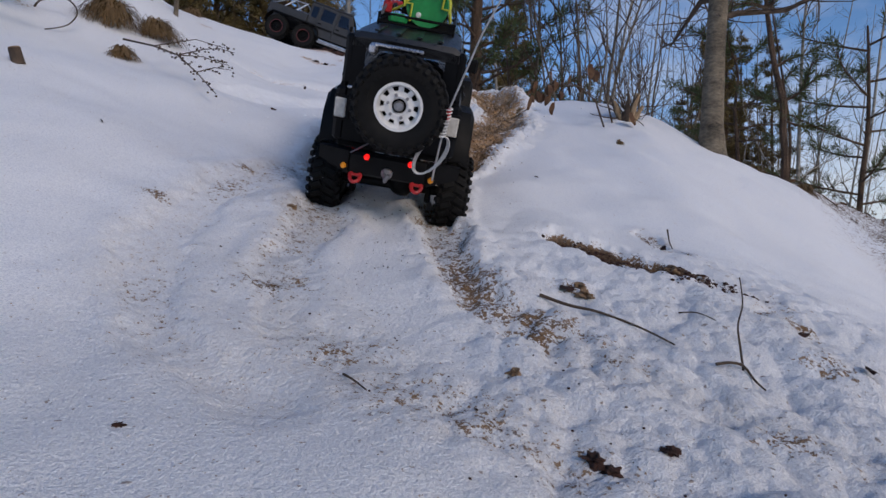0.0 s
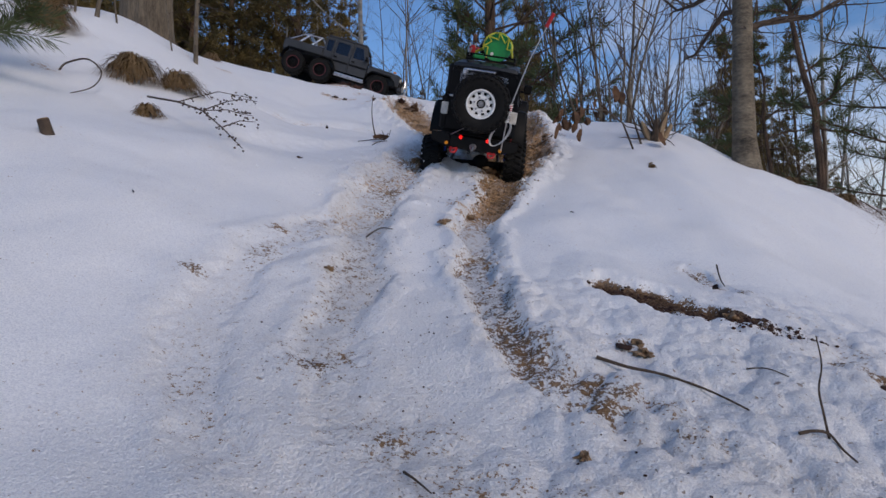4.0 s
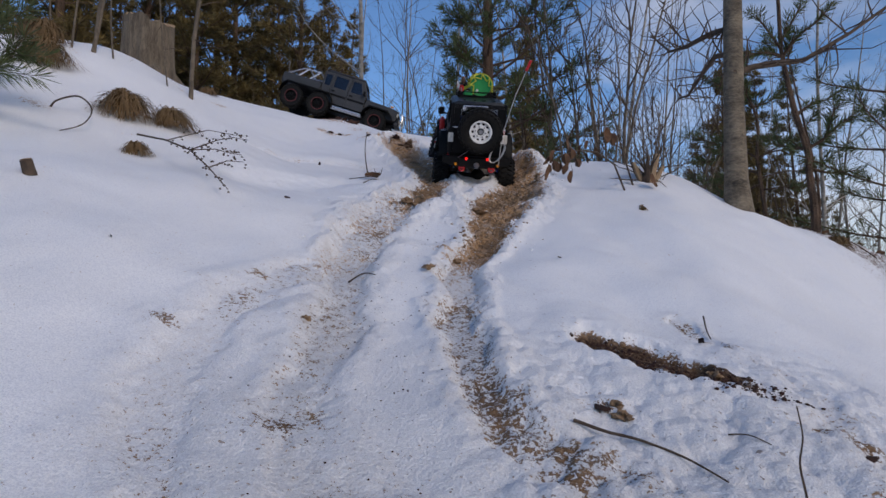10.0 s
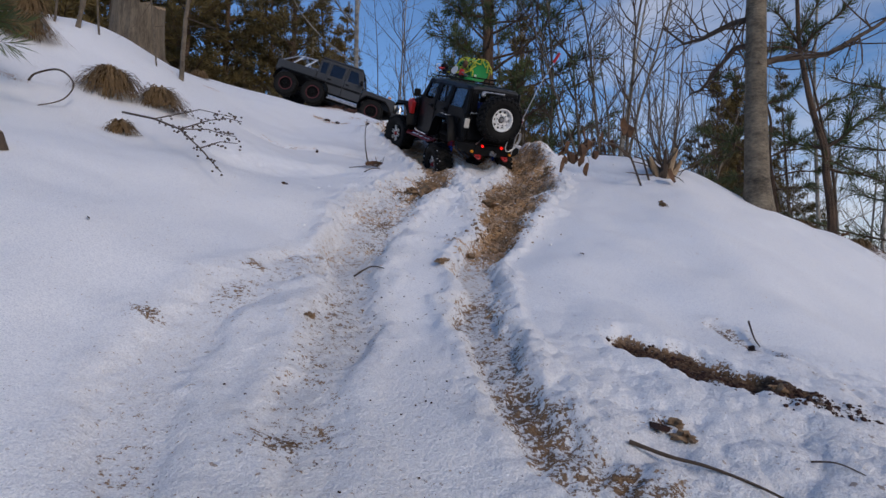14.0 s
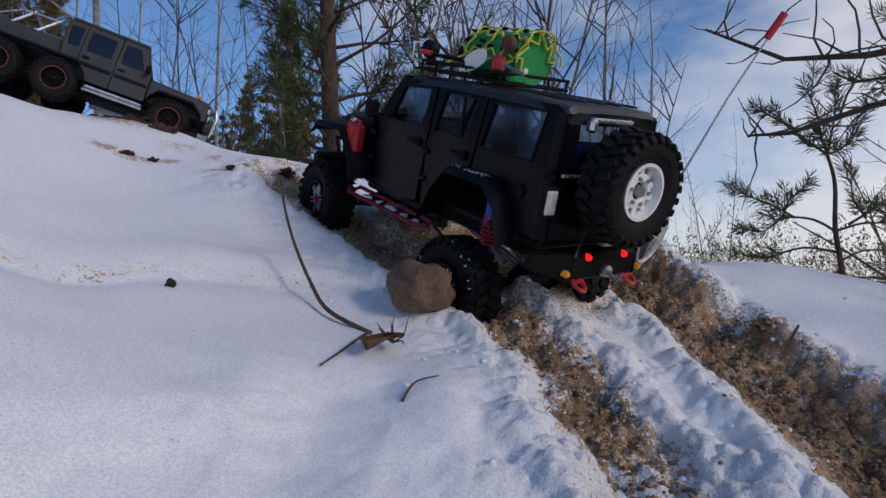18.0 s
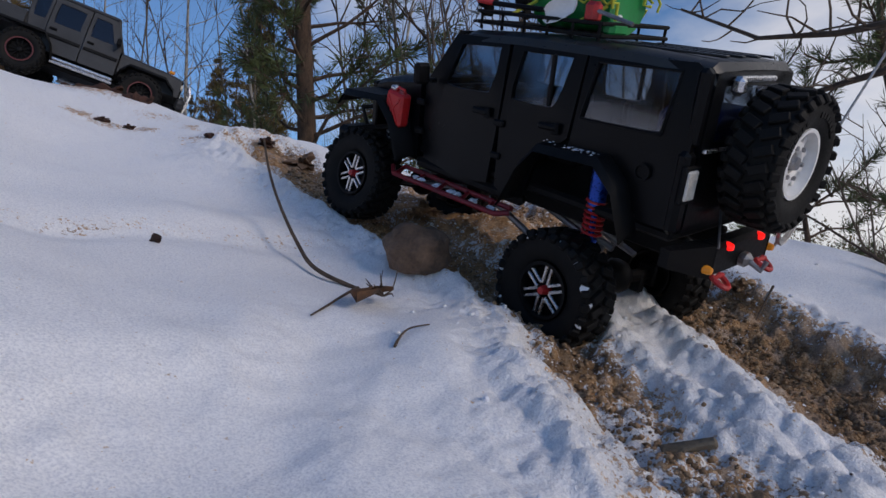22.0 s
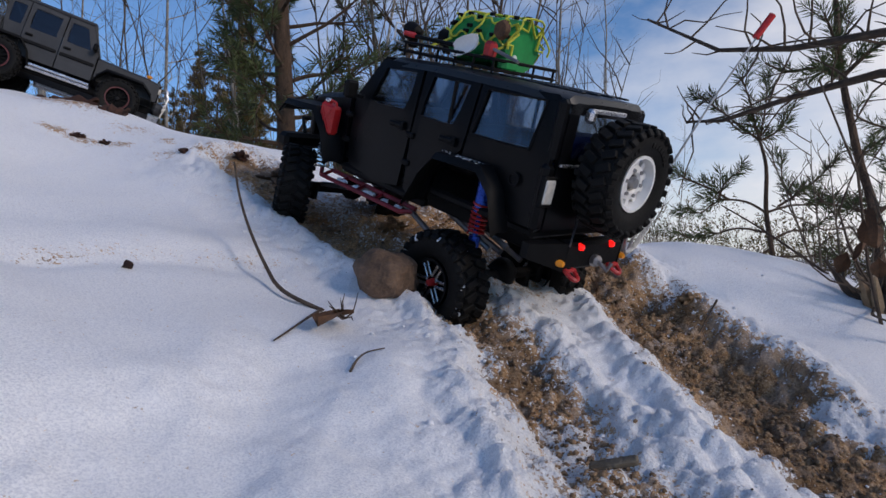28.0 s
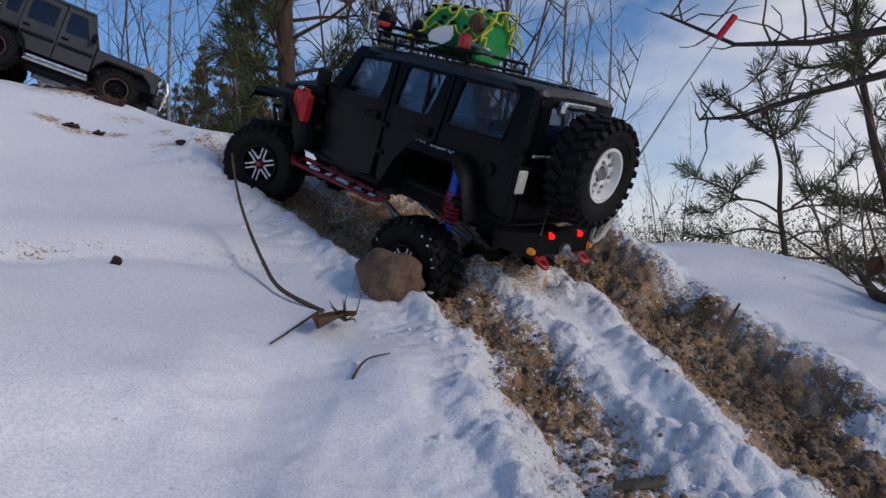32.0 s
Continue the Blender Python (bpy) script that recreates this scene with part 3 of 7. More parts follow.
    for px, py, r, s in ((-0.306, 2.272, 0.05, 0.75), (-0.365, 2.26, 0.035, 0.5), (-0.53, 2.325, 0.028, 0.75), (-0.49, 2.312, 0.03, 0.72), (-0.44, 2.32, 0.025, 0.66), (-0.37, 2.357, 0.025, 0.55), (-0.25, 2.34, 0.06, 0.5), (-0.52, 2.54, 0.09, 0.72), (-0.42, 2.42, 0.05, 0.45), (0.086, 0.60, 0.026, 0.72), (0.088, 0.565, 0.022, 0.7), (0.045, 0.675, 0.022, 0.6), (-0.128, 1.44, 0.022, 0.85), (-0.138, 1.50, 0.022, 0.8), (-0.041, 1.165, 0.018, 0.75), (-0.028, 1.13, 0.016, 0.75), (-0.033, 1.056, 0.03, 0.5), (-1.17, 1.72, 0.08, 0.6), (-0.93, 1.36, 0.035, 0.5), (-0.90, 2.0, 0.035, 0.45), (-0.83, 2.12, 0.035, 0.5), (-0.245, 0.995, 0.028, 0.62), (-0.287, 0.914, 0.02, 0.6), (-0.225, 1.024, 0.02, 0.5), (-0.334, 0.743, 0.018, 0.68), (-0.165, 0.61, 0.028, 0.62), (-0.082, 0.515, 0.05, 0.42), (-0.027, 0.452, 0.04, 0.38), (0.013, 0.43, 0.03, 0.4), (-0.66, 2.62, 0.09, 0.5), (0.295, 0.933, 0.014, 0.6), (0.33, 0.86, 0.02, 0.5), (0.326, 0.645, 0.018, 0.75), (0.352, 0.622, 0.02, 0.75), (0.135, 0.672, 0.014, 0.7), (0.34, 0.55, 0.03, 0.5), (0.244, 0.434, 0.03, 0.5), (0.15, 0.52, 0.03, 0.4)):
        dirt = np.maximum(dirt, s * np.exp(-((x - px) ** 2 + ((y - py) * 1.3) ** 2) / r ** 2))
    wild = step(np.hypot(x - 0.1, y - 1.3), 2.4, 5.0) * (0.5 + 0.22 * field(x, y, 1.4, 41))      # thin cover further off
    right = step(x, 0.80, 1.0) * (0.50 + 0.3 * field(x, y, 0.2, 43))
    dirt = np.maximum(np.maximum(dirt, wild), right)
    dark = np.maximum(np.maximum(bare, step(np.hypot(x - 0.1, y - 1.3), 1.8, 4.0)), step(x, 0.7, 0.9))
    dark = np.maximum(dark, 0.75 * step(1.2 - y, 0, 0.35))
    specks = np.maximum(trod, 0.8 * step(1.05 - y, 0, 0.5) * step(x, -0.45, -0.2)) * 0.9 + 0.05
    dust = np.clip(np.maximum(np.exp(-(dl / (wl * 1.7)) ** 2), np.exp(-(dr / (wr * 1.6)) ** 2)) * (0.55 + 0.45 * field(x, y, 0.09, 81)) + 0.5 * np.exp(-(do / 0.05) ** 2) + 0.5 * np.exp(-(dt / 0.03) ** 2) + 0.35 * low * (0.5 + field(x, y, 0.07, 83)), 0, 1)
    grit = np.clip(dirt * 1.5, 0, 1) * near * step(3.2 - y, 0, 0.8)
    z = z + grit * (0.30 + 0.70 * upper) * (1 - 0.5 * step(y, 1.8, 1.95)) * (cells(x, y, 0.038, 51) * 0.010 + cells(x, y, 0.016, 53) * 0.007 + cells(x, y, 0.0075, 57) * 0.004 + field(x, y, 0.11, 59, 1) * 0.005 - 0.010)
    z = z + near * trod * (0.2 + 0.8 * upper) * field(x, y, 0.0075, 73, 1) * 0.0018
    return z, np.clip(dirt, 0, 1), np.clip(dark, 0, 1), np.clip(specks, 0, 1), dust


def ground_z(x, y):
    return float(ground(np.array([x]), np.array([y]))[0][0])


def spaced(a, b, c, d, fine, mid, reach):
    """Coordinates: fine from b to c, mid from a to d, then ever wider out to the reach."""
    core = list(np.arange(a, b, mid)) + list(np.arange(b, c, fine)) + list(np.arange(c, d, mid))
    lo, hi, g = [a], [d], mid
    while hi[-1] < reach:
        g *= 1.22
        lo.append(lo[-1] - g)
        hi.append(hi[-1] + g)
    return np.array(lo[:0:-1] + core + hi)


def build_ground():
    xs, ys = spaced(-1.35, -0.6, 0.48, 1.1, 0.0028, 0.012, 1800), spaced(0.15, 0.38, 2.35, 3.4, 0.0028, 0.012, 1800)
    gx, gy = np.meshgrid(xs, ys)
    z, dirt, dark, specks, dust = ground(gx.ravel(), gy.ravel())
    nx, ny = len(xs), len(ys)
    i = np.arange(nx * ny).reshape(ny, nx)
    quads = np.stack([i[:-1, :-1], i[:-1, 1:], i[1:, 1:], i[1:, :-1]], -1).reshape(-1)
    me = bpy.data.meshes.new("ground")
    me.vertices.add(nx * ny)
    me.vertices.foreach_set("co", np.stack([gx.ravel(), gy.ravel(), z], 1).ravel())
    me.loops.add(len(quads))
    me.loops.foreach_set("vertex_index", quads)
    me.polygons.add(len(quads) // 4)
    me.polygons.foreach_set("loop_start", np.arange(0, len(quads), 4))
    me.update()
    for key, values in (("dirt", dirt), ("dark_soil", dark), ("specks", specks), ("dust", dust)):
        me.attributes.new(key, "FLOAT", "POINT").data.foreach_set("value", values.astype(np.float32))
    me.shade_smooth()
    me.materials.append(M_GROUND)
    return tagged(new("ground", me), "snowy bank with two churned sandy wheel ruts", "ground", kind="structure")


build_ground()


# ---- trees and plants ----
def raw_mesh(name, verts, faces, material, smooth=False):
    me = bpy.data.meshes.new(name)
    me.from_pydata(verts, [], faces)
    me.materials.append(material)
    if smooth:
        me.shade_smooth()
    return me


def needles(shoots, rng, length, width, per_m, material, name="needles", spread=0.55):
    """Needle blades along shoots [(start, end)], each a slim kite of two triangles."""
    verts, faces = [], []
    for a, b in shoots:
        a, b = np.array(a), np.array(b)
        d = b - a
        ln = float(np.linalg.norm(d))
        if ln < 1e-4:
            continue
        d /= ln
        n = max(4, int(ln * per_m))
        t = rng.random(n) ** 0.8
        base = a + t[:, None] * (b - a)
        r = rng.normal(size=(n, 3))
        r -= (r @ d)[:, None] * d
        r /= np.linalg.norm(r, axis=1)[:, None] + 1e-9
        way = d * (0.45 + 0.5 * t[:, None]) + r * (spread + 0.3 * rng.random((n, 1)))
        way /= np.linalg.norm(way, axis=1)[:, None]
        ln2 = length * (0.7 + 0.5 * rng.random((n, 1)))
        tip = base + way * ln2
        side = np.cross(way, rng.normal(size=(n, 3)))
        side /= np.linalg.norm(side, axis=1)[:, None] + 1e-9
        mid = base + way * ln2 * 0.5
        k = len(verts)
        for j in range(n):
            verts += [tuple(base[j]), tuple(mid[j] + side[j] * width), tuple(tip[j]), tuple(mid[j] - side[j] * width)]
            faces.append((k, k + 1, k + 2, k + 3))
            k += 4
    return raw_mesh(name, verts, faces, material)


def wander(p, d, length, n, rng, bend=0.12, lift=0.0):
    """Points of a limb that starts at p along d."""
    pts, p, d = [Vector(p)], Vector(p), Vector(d).normalized()
    for _ in range(n):
        d = (d + Vector(rng.normal(size=3)) * bend + Vector((0, 0, lift))).normalized()
        p = p + d * (length / n)
        pts.append(p)
    return pts


def bare_tree(name, label, category, m, height, radius, rng, bark, limbs=14, low=0.3, lean=(0, 0), twigs=4, spread=0.5, group="bare trees"):
    """A leafless tree: trunk, limbs and a haze of twigs."""
    ob = holder(name, label, category, m, group)
    g = Geo()
    tp = wander((0, 0, -0.15), (lean[0], lean[1], 1), height + 0.15, 12, rng, 0.035, 0.02)
    g.tube(tp, [radius * (1.25 if i == 0 else 1 - 0.9 * i / 12) for i in range(13)], 9)
    part("trunk", g, bark, ob)
    gl, gt = Geo(), Geo()
    for k in range(limbs):
        f = low + (0.97 - low) * (k + rng.random()) / limbs
        i = min(11, int(f * 12))
        p = tp[i].lerp(tp[i + 1], f * 12 - i)
        a = rng.random() * 6.28
        ln = height * spread * (1.05 - f) * (0.5 + 0.5 * rng.random())
        lp = wander(p, (math.cos(a), math.sin(a), 0.5 + 0.6 * rng.random()), ln, 5, rng, 0.16, 0.08)
        r0 = radius * (1 - 0.85 * f) * 0.42
        gl.tube(lp, [r0 * (1 - 0.75 * j / 5) for j in range(6)], 5, False)
        for _ in range(twigs):
            j = rng.integers(1, 5)
            tw = wander(lp[j], (lp[j] - lp[j - 1]).normalized() + Vector(rng.normal(size=3)) * 0.6, ln * (0.25 + 0.3 * rng.random()), 3, rng, 0.2, 0.03)
            gt.tube(tw, [r0 * 0.35, r0 * 0.25, r0 * 0.18, r0 * 0.1], 3, False)
    tagged(part("branch", gl, bark, ob), kind="stuff")
    tagged(part("twig", gt, M_TWIG, ob), kind="stuff")
    return ob


def conifer(name, label, category, m, height, radius, rng, material, tiers=16, low=0.2, width=0.28, needle=0.10, nwidth=0.006, per_m=90, group="conifers", open_=1.0, clear=0.0):
    """A pine or spruce: trunk, whorls of boughs and needle-clad shoots, with gaps."""
    ob = holder(name, label, category, m, group)
    g = Geo()
    tp = wander((0, 0, -0.2), (0, 0, 1), height + 0.2, 10, rng, 0.02, 0.02)
    g.tube(tp, [radius * (1.2 if i == 0 else 1 - 0.93 * i / 10) for i in range(11)], 8)
    part("trunk", g, M_PINEBARK, ob)
    gb, shoots = Geo(), []
    for k in range(tiers):
        f = low + (1.0 - low) * (k + 0.3 * rng.random()) / tiers
        i = min(9, int(f * 10))
        p = tp[i].lerp(tp[i + 1], f * 10 - i)
        for b in range(int(3 + 3 * rng.random() * open_)):
            a = rng.random() * 6.28
            if f < clear and math.cos(a) < 0.35:
                continue
            ln = height * width * (1.08 - f) * (0.45 + 0.65 * rng.random())
            lp = wander(p, (math.cos(a), math.sin(a), 0.15 + 0.5 * f), ln, 5, rng, 0.1, 0.03)
            gb.tube(lp, [radius * 0.25 * (1.1 - f) * (1 - 0.8 * j / 5) + 0.0015 for j in range(6)], 4, False)
            shoots.append((lp[3], lp[5]))
            for j in (1, 2, 3, 4):
                for s in (-1, 1):
                    d = (lp[j + 1] - lp[j]).normalized()
                    side = d.cross(Vector((0, 0, 1))).normalized() * s
                    q = lp[j] + (d * 0.7 + side * 0.8 + Vector((0, 0, 0.25 * rng.random()))).normalized() * ln * (0.18 + 0.22 * rng.random()) * (1.15 - 0.12 * j)
                    shoots.append((lp[j].lerp(q, 0.25), q))
    shoots.append((tp[9], tp[10] + Vector((0, 0, 0.02))))
    tagged(part("bough", gb, M_PINEBARK, ob), kind="stuff")
    tagged(part("crown", needles(shoots, rng, needle, nwidth, per_m, material, "crown"), material, ob), kind="stuff")
    return ob


def put(x, y, yaw=0.0, sink=0.0, tilt=(0, 0)):
    return pose(x, y, ground_z(x, y) - sink, tilt[0], tilt[1], yaw)


def at_angle(deg, dist):
    """A place at an angle from +y towards +x, seen from the crest."""
    return 0.0 + dist * math.sin(radians(deg)), 1.0 + dist * math.cos(radians(deg))


R_TREE = np.random.default_rng(7)


def big_tree():
    """The grey trunk beside the track, with its forked limbs."""
    ob = holder("alder_tree", "smooth grey-brown tree trunk with bare forked branches in the snow", "tree", pose(0.668, 1.66, ground_z(0.668, 1.66)))
    g = Geo()
    tp = [(0.025, 0, -0.12), (0.010, 0, 0.0), (0.006, 0, 0.06), (0.003, 0.0, 0.25), (0.004, 0.0, 0.5), (0.012, 0.01, 0.8), (0.02, 0.02, 1.2), (0.02, 0.03, 1.7), (0.03, 0.03, 2.4)]
    g.tube(tp, [0.042, 0.034, 0.0285, 0.0245, 0.0225, 0.021, 0.019, 0.016, 0.01], 16)
    part("trunk", g, M_BARK, ob)
    rng = np.random.default_rng(3)
    for pts, r in (([(0.0, 0, 0.335), (0.07, 0.03, 0.365), (0.22, 0.08, 0.40), (0.38, 0.14, 0.50), (0.6, 0.2, 0.66)], 0.013),
                   ([(0.004, 0, 0.455), (-0.01, 0.107, 0.485), (-0.03, 0.25, 0.502), (-0.025, 0.41, 0.55), (-0.03, 0.60, 0.68)], 0.012),
                   ([(0.004, 0, 0.39), (0.004, 0.12, 0.425), (0.03, 0.29, 0.432), (0.053, 0.475, 0.428), (0.05, 0.57, 0.445)], 0.012),
                   ([(-0.03, 0, 0.62), (0.1, -0.05, 0.75), (0.25, -0.1, 0.95)], 0.010)):
        gb = Geo()
        gb.tube(pts, [r * 0.75 * (1 - 0.7 * i / (len(pts) - 1)) for i in range(len(pts))], 7)
        br = part("branch", gb, M_TWIG, ob)
        gt = Geo()
        for i in range(1, len(pts)):
            for _ in range(7):
                p = Vector(pts[i - 1]).lerp(Vector(pts[i]), rng.random())
                tw = wander(p, Vector(rng.normal(size=3)) + Vector((0, 0, 0.35)), 0.06 + 0.16 * rng.random(), 4, rng, 0.25)
                gt.tube(tw, [0.0024, 0.002, 0.0016, 0.0012, 0.0008], 4, False)
        tagged(part("twig", gt, M_TWIG, br), kind="stuff")
    return ob


big_tree()


def brush_pine(label, x, y, trunk, radius, boughs, seed, needle=0.030, right=(0.906, -0.423), per_m=950, group="young pines", rise=0.0):
    """A young pine drawn limb by limb: trunk and boughs as (across, up, deep) points; bottle-brush needles clothe the outer part of each bough."""
    ob = holder("young_pine", label, "pine tree", put(x, y, sink=-rise), group)
    rng = np.random.default_rng(seed)
    ax, dp = Vector((right[0], right[1], 0)), Vector((-right[1], right[0], 0))

    def place(p):
        return ax * p[0] + dp * (p[2] if len(p) > 2 else 0) + Vector((0, 0, p[1]))

    def curve(pts):
        pts, n, fine = [place(p) for p in pts], len(pts), []
        for i in range(n - 1):
            a, b, c, d = (pts[min(max(k, 0), n - 1)] for k in (i - 1, i, i + 1, i + 2))
            for j in range(4):
                u = j / 4
                fine.append(0.5 * (2 * b + (c - a) * u + (2 * a - 5 * b + 4 * c - d) * u * u + (3 * b - a - 3 * c + d) * u ** 3))
        return fine + [pts[-1]]

    tp = curve(trunk)
    part("trunk", Geo().tube(tp, [radius * (1 - 0.7 * i / (len(tp) - 1)) for i in range(len(tp))], 8), M_PINEBARK, ob)
    for pts, bare in boughs:
        bp = curve(pts)
        n = len(bp)
        gb, shoots = Geo(), []
        gb.tube(bp, [radius * 0.42 * (1 - 0.65 * i / (n - 1)) for i in range(n)], 5)
        first = int(bare * (n - 1))
        shoots += [(bp[i], bp[i + 1]) for i in range(first, n - 1)]
        for i in range(max(1, first), n - 1, 5):
            for s in (-1, 1):
                d = (bp[i + 1] - bp[i - 1]).normalized()
                way = (d + dp * s * (0.3 + 0.5 * rng.random()) + Vector((0, 0, 0.5 * rng.random())) + ax * rng.normal() * 0.35).normalized()
                q = bp[i] + way * needle * (1.0 + 1.6 * rng.random())
                gb.tube([bp[i], q], [radius * 0.16, radius * 0.08], 4, False)
                shoots.append((bp[i].lerp(q, 0.15), q))
        shoots.append((bp[-1], bp[-1] + (bp[-1] - bp[-2]).normalized() * needle * 0.6))
        bough = part("bough", gb, M_PINEBARK, ob)
        tagged(part("needles", needles(shoots, rng, needle, 0.0011, per_m, M_NEEDLE, spread=0.62), M_NEEDLE, bough), kind="stuff")
    return ob


def near_pine(x, y, rng):
    """The pine on the crest: full boughs towards the sun, a clear trunk on the other side."""
    ob = holder("pine_tree", "dark green pine with a scaly brown trunk on the crest", "pine tree", put(x, y))
    tp = wander((0, 0, -0.2), (0, 0, 1), 3.8, 12, rng, 0.015, 0.02)
    part("trunk", Geo().tube(tp, [0.048 * (1.15 if i == 0 else 1 - 0.92 * i / 12) for i in range(13)], 12), M_PINEBARK, ob)
    for k in range(74):
        h = 0.20 + 1.25 * (k / 44) if k < 44 else 1.5 + 1.9 * (k - 44) / 30
        a = k * 2.4 + 0.5 * rng.random()
        if h < 0.52 and math.cos(a) < 0.45 - 0.3 * (h > 0.38):
            continue
        f = (h + 0.2) / 3.8 * 12
        i = min(11, int(f))
        p = tp[i].lerp(tp[i + 1], f - i)
        ln = (0.50 + 0.20 * math.cos(a)) * (1.05 - h / 3.9) * (0.75 + 0.4 * rng.random())
        lp = wander(p, (math.cos(a), math.sin(a), 0.22 + 0.12 * rng.random()), ln, 6, rng, 0.11, 0.05)
        gb, shoots = Geo(), [(lp[4], lp[6])]
        gb.tube(lp, [0.011 * (1.1 - h / 4) * (1 - 0.13 * j) for j in range(7)], 5, False)
        for j in (3, 4, 5, 6):
            for _ in range(3 if h < 1.5 else 2):
                d = (lp[min(j + 1, 6)] - lp[j - 1]).normalized()
                way = (d * 0.9 + Vector(rng.normal(size=3)) * 0.55 + Vector((0, 0, 0.3))).normalized()
                q = lp[j] + way * (0.07 + 0.10 * rng.random())
                gb.tube([lp[j], q], [0.0035, 0.002], 3, False)
                shoots.append((lp[j].lerp(q, 0.45), q))
        bough = part("bough", gb, M_PINEBARK, ob)
        tagged(part("needles", needles(shoots, rng, 0.050, 0.0022, 500 if h < 1.5 else 220, M_NEEDLE, spread=0.6), M_NEEDLE, bough), kind="stuff")
    for k in range(7):      # dead stubs below the crown
        h, a = 0.12 + 0.07 * k, 2.0 + 1.3 * k
        part("dead_branch", Geo().tube(wander((0, 0, h), (math.cos(a), math.sin(a), 0.1), 0.16 + 0.2 * rng.random(), 5, rng, 0.16), [0.006, 0.005, 0.004, 0.003, 0.002, 0.001], 5), M_TWIG, ob)
    return ob


near_pine(0.125, 3.72, np.random.default_rng(11))
brush_pine("young pine with open whorls of long green needles", 1.006, 2.235, [(0.025, -0.22), (0.0, 0.0), (-0.012, 0.10), (-0.02, 0.18), (-0.016, 0.28), (-0.03, 0.35), (-0.05, 0.42)], 0.0085,
           [([(-0.03, 0.35), (-0.08, 0.40, 0.02), (-0.12, 0.44, 0.03), (-0.165, 0.465, 0.03)], 0.15), ([(-0.04, 0.38), (-0.06, 0.44, -0.02), (-0.085, 0.50, -0.03)], 0.1), ([(-0.03, 0.35), (0.02, 0.37, 0.03), (0.06, 0.41, 0.04), (0.095, 0.465, 0.05)], 0.15), ([(-0.03, 0.35), (-0.05, 0.385, -0.06), (-0.06, 0.43, -0.10)], 0.2),
            ([(-0.02, 0.17), (-0.06, 0.20, 0.02), (-0.12, 0.205, 0.03), (-0.17, 0.175, 0.03), (-0.215, 0.18, 0.03)], 0.45), ([(-0.10, 0.205, 0.02), (-0.15, 0.235, 0.02), (-0.20, 0.26, 0.03), (-0.235, 0.285, 0.03)], 0.2), ([(-0.13, 0.20, 0.02), (-0.12, 0.245, 0.0), (-0.085, 0.27, 0.0)], 0.3),
            ([(-0.02, 0.17), (0.03, 0.185, -0.02), (0.09, 0.185, -0.03), (0.15, 0.195, -0.04)], 0.5), ([(0.01, 0.185), (0.06, 0.215, 0.0), (0.12, 0.26, 0.0), (0.165, 0.315, 0.0)], 0.3), ([(0.05, 0.20), (0.04, 0.25, 0.03), (0.045, 0.30, 0.04)], 0.2),
            ([(-0.015, 0.12), (-0.07, 0.135, 0.05), (-0.14, 0.115, 0.09), (-0.19, 0.12, 0.1)], 0.5), ([(-0.012, 0.10), (0.06, 0.125, 0.04), (0.13, 0.13, 0.07), (0.18, 0.16, 0.08)], 0.5), ([(-0.01, 0.08), (-0.09, 0.05, -0.02), (-0.15, 0.06, -0.03)], 0.6), ([(-0.01, 0.06), (0.06, 0.06, -0.03), (0.13, 0.05, -0.05)], 0.6)], 41, rise=0.10)
brush_pine("taller young pine with two close stems and dense tufts", 1.05, 2.005, [(0.0, -0.22), (0.0, 0.0), (-0.012, 0.12), (-0.016, 0.20), (-0.045, 0.31), (-0.065, 0.42), (-0.08, 0.52), (-0.085, 0.64), (-0.09, 0.82), (-0.09, 1.05)], 0.013,
           [([(0.012, -0.05, 0.03), (0.01, 0.10, 0.03), (-0.02, 0.28, 0.03), (-0.055, 0.46, 0.02), (-0.07, 0.56, 0.03)], 0.85), ([(-0.078, 0.50), (-0.12, 0.53, 0.03), (-0.17, 0.53, 0.05), (-0.22, 0.55, 0.05)], 0.2), ([(-0.078, 0.50), (-0.03, 0.55, -0.03), (0.02, 0.58, -0.05), (0.06, 0.63, -0.05)], 0.2), ([(-0.08, 0.52), (-0.12, 0.58, -0.04), (-0.15, 0.62, -0.06)], 0.1), ([(-0.08, 0.55), (-0.05, 0.62, 0.05), (-0.02, 0.68, 0.07)], 0.1), ([(-0.08, 0.5), (-0.13, 0.50, -0.06), (-0.18, 0.485, -0.09)], 0.2),
            ([(-0.016, 0.20), (0.03, 0.23, 0.0), (0.07, 0.27, 0.0), (0.11, 0.28, 0.0)], 0.3), ([(-0.016, 0.20), (-0.06, 0.22, 0.04), (-0.11, 0.235, 0.05)], 0.3), ([(0.03, 0.23), (0.05, 0.29, 0.02), (0.06, 0.33, 0.02)], 0.2), ([(-0.01, 0.14), (0.05, 0.13, 0.05), (0.12, 0.14, 0.08)], 0.4), ([(-0.045, 0.31), (0.0, 0.35, 0.05), (0.05, 0.37, 0.08)], 0.35),
            ([(-0.09, 0.75), (-0.18, 0.80, 0.0), (-0.24, 0.86, 0.0)], 0.2), ([(-0.09, 0.75), (0.0, 0.80, 0.03), (0.08, 0.88, 0.05)], 0.2), ([(-0.09, 0.9), (-0.15, 1.0, 0.05), (-0.18, 1.08, 0.05)], 0.1), ([(-0.09, 0.9), (-0.03, 0.98, -0.05), (0.0, 1.06, -0.05)], 0.1)], 42, rise=0.08)
